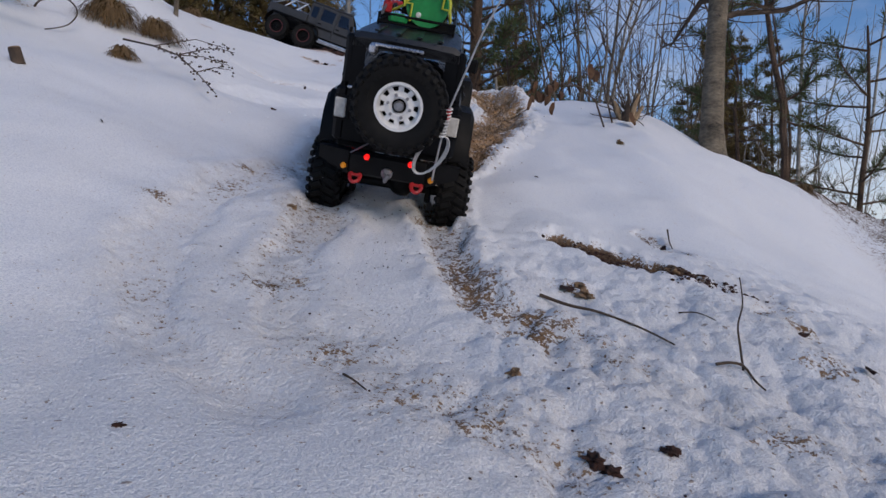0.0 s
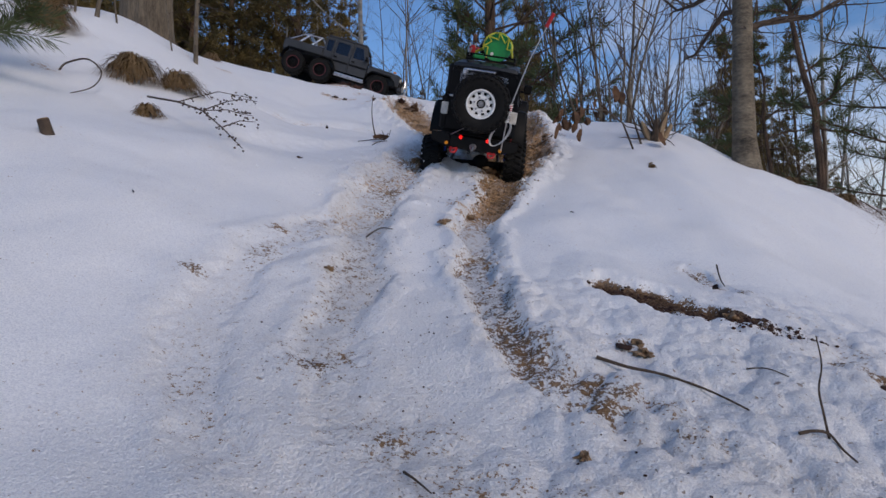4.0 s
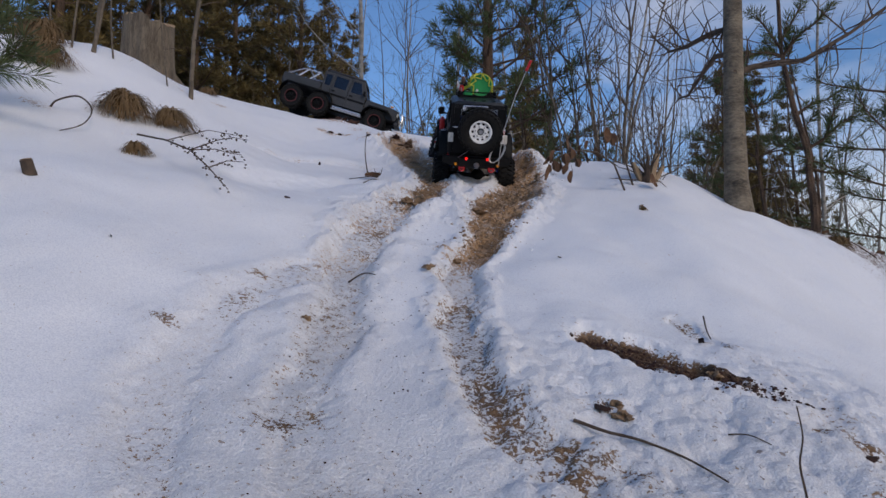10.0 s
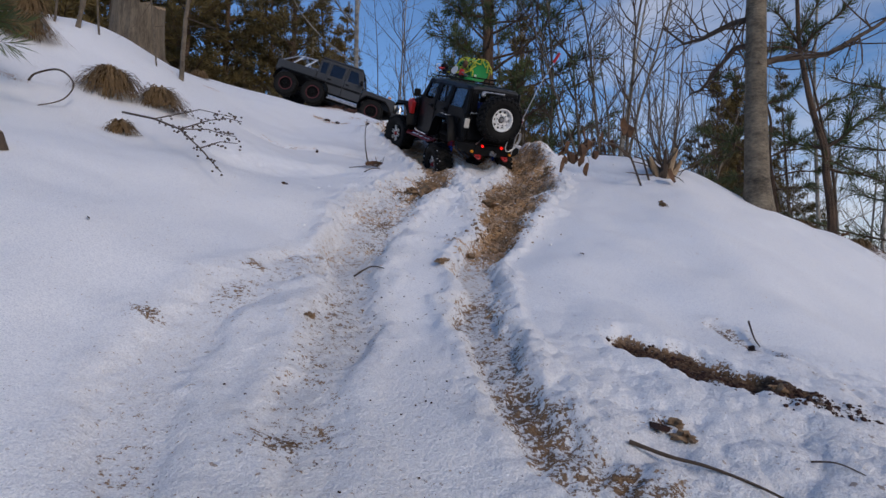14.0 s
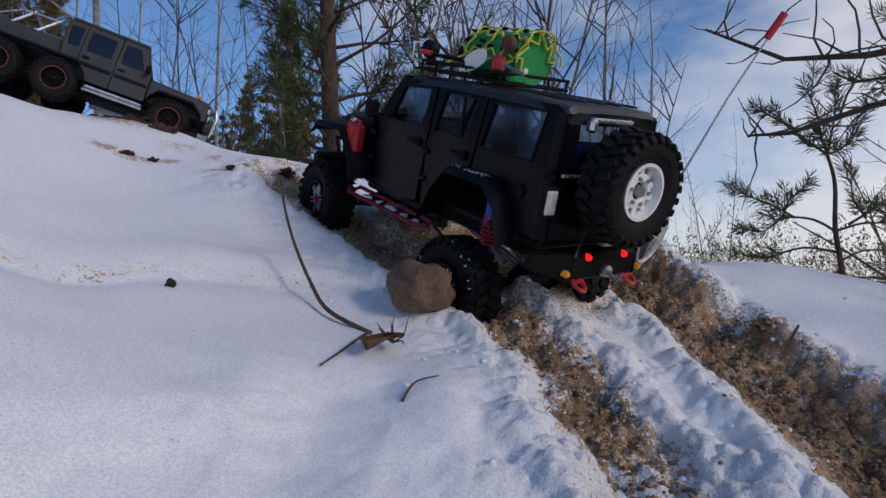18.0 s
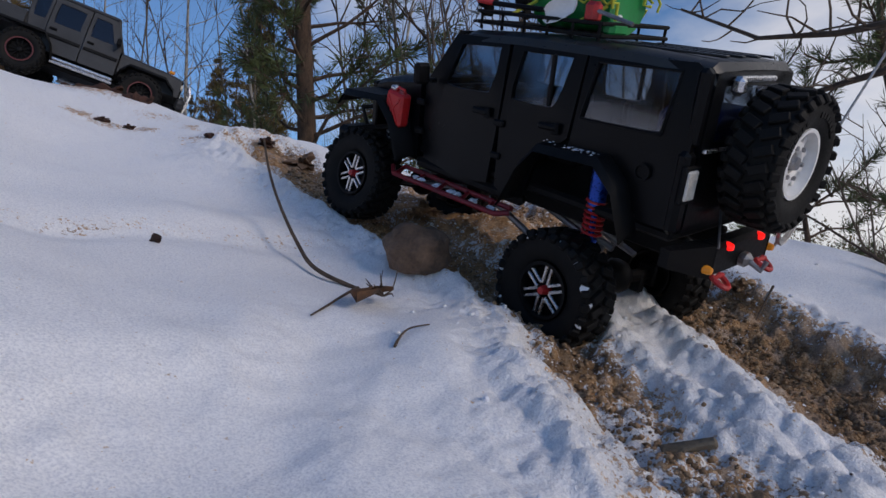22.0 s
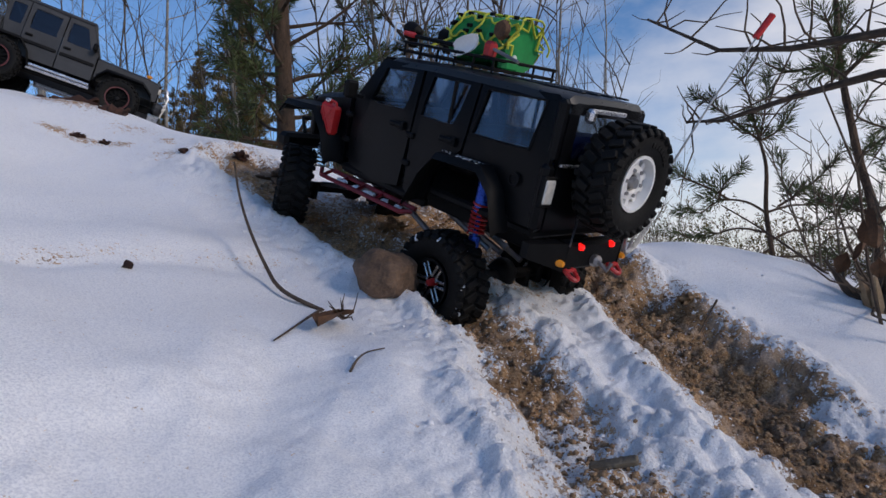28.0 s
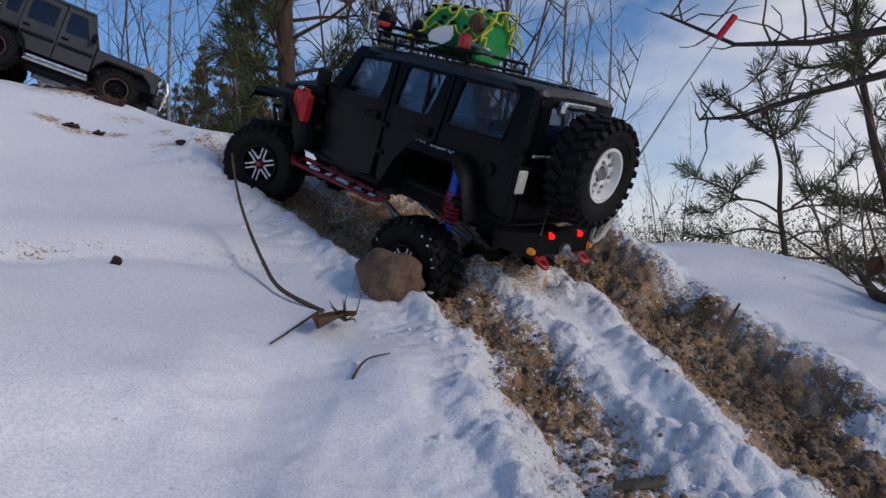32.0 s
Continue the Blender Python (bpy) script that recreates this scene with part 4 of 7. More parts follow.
brush_pine("low spreading young pine under the bare trees", 1.32, 2.05, [(0.0, -0.1), (0.0, 0.1), (0.01, 0.3), (0.0, 0.5), (-0.01, 0.62)], 0.010,
           [([(0, h), (0.10 * math.cos(a), h + 0.02, 0.10 * math.sin(a)), (0.20 * math.cos(a), h + 0.05, 0.20 * math.sin(a)), (ln * math.cos(a), h + 0.09, ln * math.sin(a))], 0.25)
            for h, a, ln in ((0.05, 0.3, 0.34), (0.08, 2.6, 0.32), (0.12, 4.4, 0.3), (0.15, 5.6, 0.34), (0.2, 1.6, 0.3), (0.24, 3.3, 0.32), (0.28, 0.1, 0.3), (0.32, 4.9, 0.28), (0.36, 2.2, 0.27), (0.4, 3.8, 0.25), (0.44, 5.9, 0.24), (0.48, 1.1, 0.2), (0.54, 2.9, 0.18), (0.56, 5.0, 0.18))], 43, 0.036, (1, 0), 700)
brush_pine("small green pine at the edge of the snowy hump", -0.96, 1.22, [(0.0, -0.05), (0.0, 0.05), (0.01, 0.12), (0.0, 0.24)], 0.006,
           [([(0, 0.06), (0.04, 0.08, 0.0), (0.09, 0.10, -0.01), (0.125, 0.10, -0.01)], 0.2), ([(0, 0.09), (0.04, 0.12, -0.03), (0.08, 0.14, -0.05)], 0.2), ([(0, 0.05), (0.04, 0.06, -0.05), (0.09, 0.05, -0.08)], 0.2), ([(0, 0.12), (-0.04, 0.16, 0.03), (-0.07, 0.2, 0.04)], 0.2), ([(0, 0.14), (0.02, 0.2, 0.03), (0.03, 0.25, 0.03)], 0.2)], 44, 0.042, (1, 0), 1000)


def stem_clump(x, y, stems, height, r, seed, twigs=2, label="clump of slender bare alder stems with fine dark twigs"):
    """Several thin stems that rise from one root."""
    rng = np.random.default_rng(seed)
    ob = holder("alder_clump", label, "shrub", put(x, y), "bare shrubs")
    for k in range(stems):
        a = 6.283 * k / stems + rng.random()
        g, gt = Geo(), Geo()
        tp = wander((0.03 * math.cos(a), 0.03 * math.sin(a), -0.12), (0.10 * math.cos(a) + 0.05 * rng.normal(), 0.10 * math.sin(a), 1), height * (0.7 + 0.4 * rng.random()), 11, rng, 0.05, 0.03)
        r0 = r * (0.7 + 0.5 * rng.random())
        g.tube(tp, [r0 * (1 - 0.08 * i) for i in range(12)], 7)
        stem = part("stem", g, M_STEM, ob)
        for i in range(2, 11):
            for _ in range(1 + i % 2):
                b = rng.random() * 6.283
                lp = wander(tp[i].lerp(tp[i + 1], rng.random()), (math.cos(b), math.sin(b), 0.9 + 0.7 * rng.random()), height * (0.10 + 0.16 * rng.random()), 4, rng, 0.16, 0.06)
                gt.tube(lp, [r0 * 0.34 * (1 - 0.2 * j) for j in range(5)], 4, False)
                for _ in range(twigs):
                    j = rng.integers(1, 4)
                    tw = wander(lp[j], (lp[j + 1] - lp[j]).normalized() + Vector(rng.normal(size=3)) * 0.5, height * (0.04 + 0.06 * rng.random()), 2, rng, 0.2, 0.03)
                    gt.tube(tw, [r0 * 0.18, r0 * 0.15, r0 * 0.1], 3, False)
        tagged(part("twig", gt, M_TWIG, stem), kind="stuff")


for cx, cy, cn, ch, cr, cs in ((0.60, 2.95, 4, 1.7, 0.010, 1), (0.74, 3.30, 5, 2.2, 0.013, 2), (0.98, 3.15, 4, 1.6, 0.008, 3), (1.20, 3.55, 2, 1.8, 0.007, 4), (0.46, 3.75, 3, 2.3, 0.012, 5), (1.42, 3.05, 1, 0.95, 0.005, 6), (1.02, 4.1, 2, 2.2, 0.009, 7), (-0.12, 4.6, 3, 2.4, 0.010, 11), (-0.42, 4.9, 3, 2.3, 0.009, 12), (0.50, 1.74, 4, 0.36, 0.0028, 14)):
    stem_clump(cx, cy, cn, ch, cr, cs)


def woods():
    """The wood behind the crest: bare birches and dark conifers, each a tree of its own, from a few grown forms."""
    forms_b = [bare_tree("birch_tree", "slender bare birch with pale bark", "birch tree", put(*at_angle(a, d)), h, r, np.random.default_rng(s), M_BIRCH, limbs=20, low=0.22, twigs=6, spread=0.34)
               for a, d, h, r, s in ((-11.5, 4.6, 6.0, 0.026, 1), (6.5, 7.5, 6.5, 0.032, 2), (-1.5, 7.0, 6.0, 0.026, 12), (14, 7.2, 6.5, 0.03, 3))]
    forms_s = [bare_tree("bare_sapling", "thin bare sapling with fine twigs", "tree", put(*at_angle(a, d)), h, r, np.random.default_rng(s), M_TWIG, limbs=34, low=0.10, twigs=9, spread=0.40)
               for a, d, h, r, s in ((18, 6.2, 3.6, 0.011, 21), (24, 7.0, 4.0, 0.012, 22), (30, 6.4, 3.2, 0.010, 23))]
    # the conifers' warm lit patches come from their needle colour
    forms_c = [conifer("conifer", "dark conifer with golden sunlight in its needle colour", "conifer", put(*at_angle(a, d)), h, r, np.random.default_rng(s), M_NEEDLE_SUNLIT, tiers=26, low=0.1, width=0.22, needle=0.13, nwidth=0.0085, per_m=170)
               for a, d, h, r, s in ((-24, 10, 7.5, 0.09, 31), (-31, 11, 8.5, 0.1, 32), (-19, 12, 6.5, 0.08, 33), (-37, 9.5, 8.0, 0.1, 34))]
    rng = np.random.default_rng(99)

    def spread_copies(forms, n, a0, a1, d0, d1, s0, s1):
        for _ in range(n):
            a, d = a0 + (a1 - a0) * rng.random(), d0 + (d1 - d0) * rng.random() ** 0.8
            x, y = at_angle(a, d)
            f = forms[rng.integers(len(forms))]
            s = s0 + (s1 - s0) * rng.random()
            c = copy_thing(f, put(x, y, 360 * rng.random()))
            c.scale = (s, s, s)

    spread_copies(forms_c, 90, -75, -12, 8.0, 17, 0.42, 0.9)
    spread_copies(forms_c, 60, -13, 14, 12, 24, 0.35, 0.62)
    spread_copies(forms_c, 40, 10, 32, 16, 30, 0.3, 0.6)
    spread_copies(forms_c, 16, -1, 10, 10, 14, 0.5, 0.78)
    spread_copies(forms_c, 16, 20, 31, 7, 11, 0.4, 0.56)
    spread_copies(forms_c, 16, 3, 15, 7, 10.5, 0.26, 0.42)
    spread_copies(forms_s, 16, -8, 9, 6, 11, 0.6, 1.1)
    spread_copies(forms_c, 9, 36, 50, 8.5, 11.5, 0.13, 0.19)
    spread_copies(forms_c, 90, 32, 80, 15, 28, 0.2, 0.34)
    spread_copies(forms_c, 22, 12, 26, 9, 15, 0.25, 0.42)
    spread_copies(forms_b, 9, -30, 8, 6.5, 14, 0.7, 1.1)
    spread_copies(forms_b, 34, 8, 36, 7, 16, 0.6, 1.0)
    spread_copies(forms_b, 8, 34, 60, 10, 18, 0.5, 0.8)
    spread_copies(forms_s, 80, 10, 25, 5.5, 13, 0.5, 1.1)
    spread_copies(forms_s, 18, 25, 36, 6.5, 13, 0.4, 0.9)
    spread_copies(forms_s, 14, 34, 64, 6, 12, 0.4, 0.8)
    spread_copies(forms_s, 12, -30, 8, 6, 10, 0.6, 1.1)
    # the rest of the wood, round the back and sides
    spread_copies(forms_c, 14, 80, 185, 18, 34, 0.7, 1.2)


woods()


def far_woods():
    """The far rim of forest, one uneven band of small crowns."""
    rng = np.random.default_rng(55)
    n, per = 1900, 120
    ang, dist, tall = -1.3 + 3.4 * rng.random(n), 60 + 110 * rng.random(n), 5 + 5 * rng.random(n)
    f = rng.random((n, per)) ** 1.4
    wide = (1 - f) * tall[:, None] * 0.17 + 0.15
    c = np.stack([(dist * np.sin(ang))[:, None] + rng.normal(size=(n, per)) * wide, (dist * np.cos(ang))[:, None] + rng.normal(size=(n, per)) * wide, -1.2 + tall[:, None] * f], -1)
    v = c[:, :, None, :] + rng.normal(size=(n, per, 3, 3)) * np.array([0.10, 0.10, 0.13])
    verts = v.reshape(-1, 3).tolist()
    faces = np.arange(len(verts)).reshape(-1, 3).tolist()
    tagged(new("far_woods", raw_mesh("far_woods", verts, faces, M_NEEDLE_SUNLIT)), "distant mixed forest along the horizon", "forest", kind="stuff")


far_woods()


def grass_tuft(x, y, size, rng, label="tuft of dry brown grass hanging over the snow"):
    """A mop of dead blades that fall from the crown to the snow."""
    verts, faces = [], []
    lean = rng.random() * 6.283
    for _ in range(int(420 * size / 0.06)):
        a = rng.random() * 6.283
        reach = size * (0.35 + 0.75 * rng.random() + 0.25 * math.cos(a - lean))
        tall, r0, swirl = size * (0.55 + 0.5 * rng.random()), size * 0.28 * rng.random(), rng.normal() * 0.45
        k = len(verts)
        for j in range(6):
            f = j / 5
            c, w = a + swirl * f, 0.0016 * (1 - 0.7 * f)
            r, z = r0 + reach * f ** 1.2, tall * (0.45 + 1.5 * f - 2.15 * f * f) + 0.05 * size * rng.normal()
            p, q = Vector((r * math.cos(c), r * math.sin(c), z)), Vector((-math.sin(c), math.cos(c), 0)) * w
            verts += [tuple(p - q), tuple(p + q)]
        for j in range(5):
            faces.append((k + 2 * j, k + 2 * j + 1, k + 2 * j + 3, k + 2 * j + 2))
    thing("grass_tuft", raw_mesh("grass_tuft", verts, faces, M_DRYGRASS), None, label, "grass", put(x, y, sink=0.004), group="grass tufts")


for gx, gy, gs in ((-0.812, 1.505, 0.078), (-0.742, 1.585, 0.060), (-0.684, 1.315, 0.034), (-1.085, 1.60, 0.078), (-1.19, 1.75, 0.08), (-0.885, 1.62, 0.024), (-0.93, 2.26, 0.035), (0.83, 1.75, 0.03), (0.95, 1.72, 0.035), (0.388, 1.462, 0.012)):
    grass_tuft(gx, gy, gs, np.random.default_rng(int(gx * 1000) + 5000))


def big_stump():
    ob = holder("tree_stump", "weathered grey sawn-off tree stump", "tree stump", put(-1.80, 3.50, 0, 0.1), "stumps")
    g = Geo()
    n, rows = 72, 12
    verts = []
    for j in range(rows):
        f = j / (rows - 1)
        for k in range(n):
            a = 6.283 * k / n
            c = Vector((math.cos(a), math.sin(a), 0))
            groove = max(0.0, noise.noise(c * 9 + Vector((0, 0, f * 0.8)))) * 0.07 + 0.03 * noise.noise(c * 22 + Vector((0, 0, f * 1.5)))
            r = (0.135 + 0.05 * (1 - f) ** 3) * (1 + 0.05 * math.sin(5 * a + 1) * (1.2 - f) - groove)
            verts.append((r * math.cos(a), r * math.sin(a), f * 0.50 + (0.030 * noise.noise(c * 2 + Vector((0, 0, 7))) + 0.022 * noise.noise(c * 11) - 0.05 * max(0.0, math.cos(a + 0.5)) ** 3 if f == 1 else 0)))
    faces = [(j * n + k, j * n + (k + 1) % n, (j + 1) * n + (k + 1) % n, (j + 1) * n + k) for j in range(rows - 1) for k in range(n)]
    g.add(verts, faces)
    part("trunk", g, M_GREYWOOD, ob)
    t = Geo()
    t.add(verts[-n:] + [(0, 0, 0.505)], [(k, (k + 1) % n, n) for k in range(n)])
    part("sawn_top", t, M_CUTWOOD, ob, "paler sawn top")
    rt = Geo()
    rng = np.random.default_rng(2)
    for k in range(5):
        a = 6.283 * k / 5 + 0.4
        rt.tube([(0.1 * math.cos(a), 0.1 * math.sin(a), 0.2), (0.18 * math.cos(a), 0.18 * math.sin(a), 0.11), (0.27 * math.cos(a), 0.27 * math.sin(a), 0.03)], [0.05, 0.045, 0.02], 8)
    part("root", rt, M_GREYWOOD, ob)


big_stump()


def coppice_stump(x, y, size, rng):
    """The small cut stump with a crown of splintered stems."""
    ob = holder("cut_stump", "small splintered stump of cut saplings in the snow", "tree stump", put(x, y, 0, 0.01), "stumps")
    b = Geo()
    b.blob((0, 0, 0.012), size * 0.55, 0.5, 0.6, 4)
    part("root_ball", b, M_TWIG, ob)
    for k in range(9):
        a = 6.283 * k / 9 + 0.3 * rng.random()
        ln = size * (0.7 + 0.8 * rng.random())
        g = Geo()
        lean = 0.35 + 0.35 * rng.random()
        p0 = Vector((0.3 * size * math.cos(a), 0.3 * size * math.sin(a), 0))
        g.tube([p0, p0 + Vector((math.cos(a) * lean * 0.5, math.sin(a) * lean * 0.5, 0.5)) * ln, p0 + Vector((math.cos(a) * lean, math.sin(a) * lean, 1)) * ln], [size * 0.16, size * 0.14, size * 0.10 * rng.random() + 0.001], 6)
        part("stem", g, M_CUTWOOD if k % 3 else M_TWIG, ob)
    gt = Geo()
    for _ in range(16):
        tw = wander((0, 0, 0.02), Vector(rng.normal(size=3)) + Vector((0, 0, 1.0)), 0.06 + 0.16 * rng.random(), 5, rng, 0.2, 0.03)
        gt.tube(tw, [0.0022, 0.002, 0.0017, 0.0013, 0.001, 0.0007], 4, False)
    tagged(part("twig", gt, M_TWIG, ob), kind="stuff")


coppice_stump(0.455, 1.665, 0.048, np.random.default_rng(17))


def leaf_geo(g, p, d, size, rng):
    """One curled dry leaf that hangs from p."""
    d = Vector(d).normalized()
    s = d.cross(Vector(rng.normal(size=3))).normalized()
    u = d.cross(s)
    rows = []
    for j, w in enumerate((0.06, 0.30, 0.38, 0.27, 0.03)):
        c = p + d * size * j / 4
        rows.append([c - s * w * size + u * size * 0.22, c + u * size * 0.02 * j, c + s * w * size + u * size * 0.22])
    verts = [q for r in rows for q in r]
    g.add(verts, [(j * 3 + k, j * 3 + k + 1, j * 3 + k + 4, j * 3 + k + 3) for j in range(4) for k in range(2)])


def leafy_twig():
    """The low shrub that still holds its brown leaves."""
    rng = np.random.default_rng(23)
    ob = holder("dry_shrub", "bare shrub twig with curled brown leaves hanging over the snow", "shrub", pose(0.405, 1.63, ground_z(0.405, 1.63)))
    base = ob.matrix_basis.inverted()

    def at(x, y, z):
        return base @ Vector((x, y, z))

    low = [(0.40, 1.625, 0.80), (0.35, 1.57, 0.885), (0.30, 1.525, 0.905), (0.25, 1.485, 0.900), (0.205, 1.465, 0.882)]
    fork = [(0.30, 1.525, 0.905), (0.27, 1.48, 0.895), (0.245, 1.455, 0.880)]
    up = [(0.42, 1.64, 0.82), (0.39, 1.64, 0.92), (0.36, 1.63, 1.03), (0.31, 1.64, 1.14)]
    side = [(0.385, 1.64, 0.94), (0.33, 1.62, 0.965), (0.25, 1.60, 0.96), (0.17, 1.60, 0.985)]
    for line, r in ((low, 0.0026), (fork, 0.0016), (up, 0.0026), (side, 0.0015)):
        part("stem", Geo().tube([at(*p) for p in line], [r * (1 - 0.6 * i / (len(line) - 1)) for i in range(len(line))], 6), M_TWIG, ob)
    for x, z, size in ((0.182, 0.875, 0.024), (0.195, 0.884, 0.030), (0.214, 0.876, 0.028), (0.185, 0.842, 0.034), (0.225, 0.852, 0.026), (0.236, 0.838, 0.030), (0.244, 0.870, 0.024), (0.222, 0.908, 0.024), (0.232, 0.894, 0.028), (0.190, 0.862, 0.028), (0.205, 0.860, 0.022), (0.262, 0.880, 0.026), (0.178, 0.852, 0.020)):
        p = at(x, 1.462 + 0.012 * rng.normal(), z + size * 0.4)
        lg = Geo()
        lg.tube([p + Vector((0.004 * rng.normal(), 0.004 * rng.normal(), 0.014)), p], [0.0007, 0.0006], 4, False)
        leaf_geo(lg, p, Vector((rng.normal() * 0.35, rng.normal() * 0.35, -1)), size, rng)
        part("leaf", lg, M_DRYLEAF, ob)
    for x, y, z, size in ((0.335, 1.61, 0.985, 0.042), (0.352, 1.62, 0.975, 0.036), (0.275, 1.59, 0.935, 0.024), (0.29, 1.58, 0.945, 0.022), (0.45, 1.60, 0.87, 0.034), (0.31, 1.58, 0.93, 0.024)):
        lg = Geo()
        leaf_geo(lg, at(x, y, z), Vector((rng.normal() * 0.3, rng.normal() * 0.3, -1)), size, rng)
        part("leaf", lg, M_DRYLEAF, ob)


leafy_twig()


def draped(pts, r, lift=0.0):
    """A stick that lies along ground places (x, y, height above the snow)."""
    g = Geo()
    p = [(x, y, ground_z(x, y) + h + lift) for x, y, h in pts]
    n = len(p)
    fine = []
    for i in range(n - 1):
        a, b, c, d = (Vector(p[min(max(k, 0), n - 1)]) for k in (i - 1, i, i + 1, i + 2))
        for j in range(5):
            s = j / 5
            fine.append(0.5 * (2 * b + (c - a) * s + (2 * a - 5 * b + 4 * c - d) * s * s + (3 * b - a - 3 * c + d) * s ** 3))
    fine.append(Vector(p[-1]))
    fine = [q + Vector((noise.noise(q * 22), noise.noise(q * 22 + Vector((9, 0, 0))), noise.noise(q * 22 + Vector((0, 9, 0))))) * r * 0.35 for q in fine]
    g.tube(fine, [r * (1 - 0.55 * i / (len(fine) - 1)) for i in range(len(fine))], 6)
    return g


def budded_plant():
    rng = np.random.default_rng(31)
    ob = holder("budded_twig", "thin arching twig with rows of dark buds over the snow", "twig")
    root = Vector((-0.695, 1.345, ground_z(-0.695, 1.345) + 0.03))
    def P(x, y, h):
        return Vector((x, y, ground_z(x, y) + h))
    main = [root, P(-0.61, 1.30, 0.05), P(-0.53, 1.23, 0.045), P(-0.47, 1.175, 0.038), P(-0.416, 1.13, 0.032)]
    arms = [(main[2], P(-0.515, 1.32, 0.075), P(-0.50, 1.37, 0.09), P(-0.487, 1.42, 0.10)), (main[2], P(-0.495, 1.265, 0.055), P(-0.475, 1.295, 0.058), P(-0.46, 1.315, 0.06)), (main[1], P(-0.55, 1.36, 0.085), P(-0.50, 1.42, 0.105)), (main[3], P(-0.45, 1.21, 0.05), P(-0.425, 1.225, 0.055))]
    g = Geo()
    g.tube(main, [0.0022, 0.002, 0.0017, 0.0013, 0.0008], 5)
    for a in arms:
        g.tube(a, [0.0015 * (1 - 0.5 * i / (len(a) - 1)) for i in range(len(a))], 4)
    part("stem", g, M_TWIG, ob)
    buds = Geo()
    for line in [main[1:]] + [list(a) for a in arms]:
        for i in range(len(line) - 1):
            for _ in range(9):
                p = line[i].lerp(line[i + 1], rng.random()) + Vector(rng.normal(size=3)) * 0.005
                buds.blob(p, 0.0026, 0.3, 0.8, 1, 1)
    tagged(part("bud", buds, M_TWIG, ob), kind="stuff")


budded_plant()


def sticks():
    def stick(name, label, pts, r, mat=M_TWIG, cat="stick"):
        return thing(name, draped(pts, r), mat, label, cat, group="fallen twigs")
    stick("fallen_branch", "thin dark fallen branch lying on the snow", [(0.099, 0.640, 0.003), (0.125, 0.629, 0.005), (0.153, 0.615, 0.005), (0.184, 0.598, 0.004), (0.209, 0.566, 0.002)], 0.0019)
    stick("upright_twig", "thin twig standing out of the snow", [(0.254, 0.530, 0.0), (0.253, 0.536, 0.016), (0.252, 0.541, 0.032), (0.258, 0.548, 0.048), (0.256, 0.552, 0.068)], 0.0011)
    stick("fallen_branch", "short dark forked stick half buried in snow", [(0.231, 0.530, 0.003), (0.243, 0.531, 0.005), (0.254, 0.530, 0.004), (0.258, 0.519, 0.004), (0.262, 0.508, 0.002)], 0.0016)
    stick("twig", "short dark twig on the snow", [(-0.068, 0.474, 0.002), (-0.058, 0.460, 0.004), (-0.047, 0.445, 0.002)], 0.0011)
    stick("bent_stick", "slim bent brown stick rooted in the snow", [(-0.248, 1.784, 0.0), (-0.279, 1.824, 0.008), (-0.291, 1.857, 0.020), (-0.305, 1.913, 0.054), (-0.308, 1.961, 0.09)], 0.0026, M_TWIG)
    stick("twig", "dark side twig lying on the snow", [(-0.250, 1.780, 0.003), (-0.27, 1.752, 0.004), (-0.311, 1.704, 0.002)], 0.0018)
    stick("twig", "curved twig lying on the snow", [(-0.264, 1.642, 0.001), (-0.255, 1.652, 0.003), (-0.245, 1.658, 0.004), (-0.228, 1.662, 0.002)], 0.0012)
    stick("arched_twig", "thin dark twig arching out of the snow", [(-0.905, 1.375, 0.0), (-0.88, 1.36, 0.03), (-0.835, 1.36, 0.055), (-0.795, 1.345, 0.045), (-0.79, 1.31, 0.02), (-0.82, 1.28, 0.0)], 0.0024)
    stick("twig", "thin slanting twig in the snow", [(0.47, 1.745, 0.0), (0.455, 1.83, 0.035), (0.44, 1.9, 0.07)], 0.0022)
    stick("twig", "thin twig lying beside the rut", [(0.20, 1.70, 0.006), (0.155, 1.685, 0.010)], 0.0015)
    stick("twig", "thin twig lying in the snow", [(0.236, 0.634, 0.002), (0.25, 0.624, 0.004), (0.264, 0.612, 0.002)], 0.0009)
    stick("twig", "small dark twig on the snow", [(0.322, 0.928, 0.014), (0.318, 0.905, 0.006), (0.316, 0.885, 0.003)], 0.0014)
    stick("twig", "small loop of twig in the rut", [(-0.175, 0.985, 0.004), (-0.155, 1.0, 0.010), (-0.135, 0.985, 0.004)], 0.0015)
    for x, y, lean, r in ((-0.855, 1.955, 0.10, 0.0075), (-1.082, 1.80, 0.16, 0.006), (-1.075, 1.80, 0.07, 0.0055), (-1.125, 1.775, 0.02, 0.0035), (-1.03, 1.83, -0.05, 0.003), (-1.20, 1.80, -0.08, 0.003), (-0.90, 1.90, -0.12, 0.0025)):
        rng = np.random.default_rng(int(abs(x) * 1000))
        ob = holder("bare_sapling", "slender bare sapling growing from the snowy hump", "sapling", put(x, y), "bare saplings")
        tp = wander((0, 0, -0.03), (lean, 0, 1), 60 * r + 0.5, 9, rng, 0.045)
        part("stem", Geo().tube(tp, [r * (1 - 0.085 * i) for i in range(10)], 7), M_STEM, ob)
        g = Geo()
        for i in range(2, 9):
            g.tube(wander(tp[i], Vector(rng.normal(size=3)) + Vector((0, 0, 0.9)), 0.16, 4, rng, 0.15), [r * 0.3, r * 0.25, r * 0.2, r * 0.16, r * 0.1], 4)
        tagged(part("twig", g, M_TWIG, ob), kind="stuff")
    rng = np.random.default_rng(40)
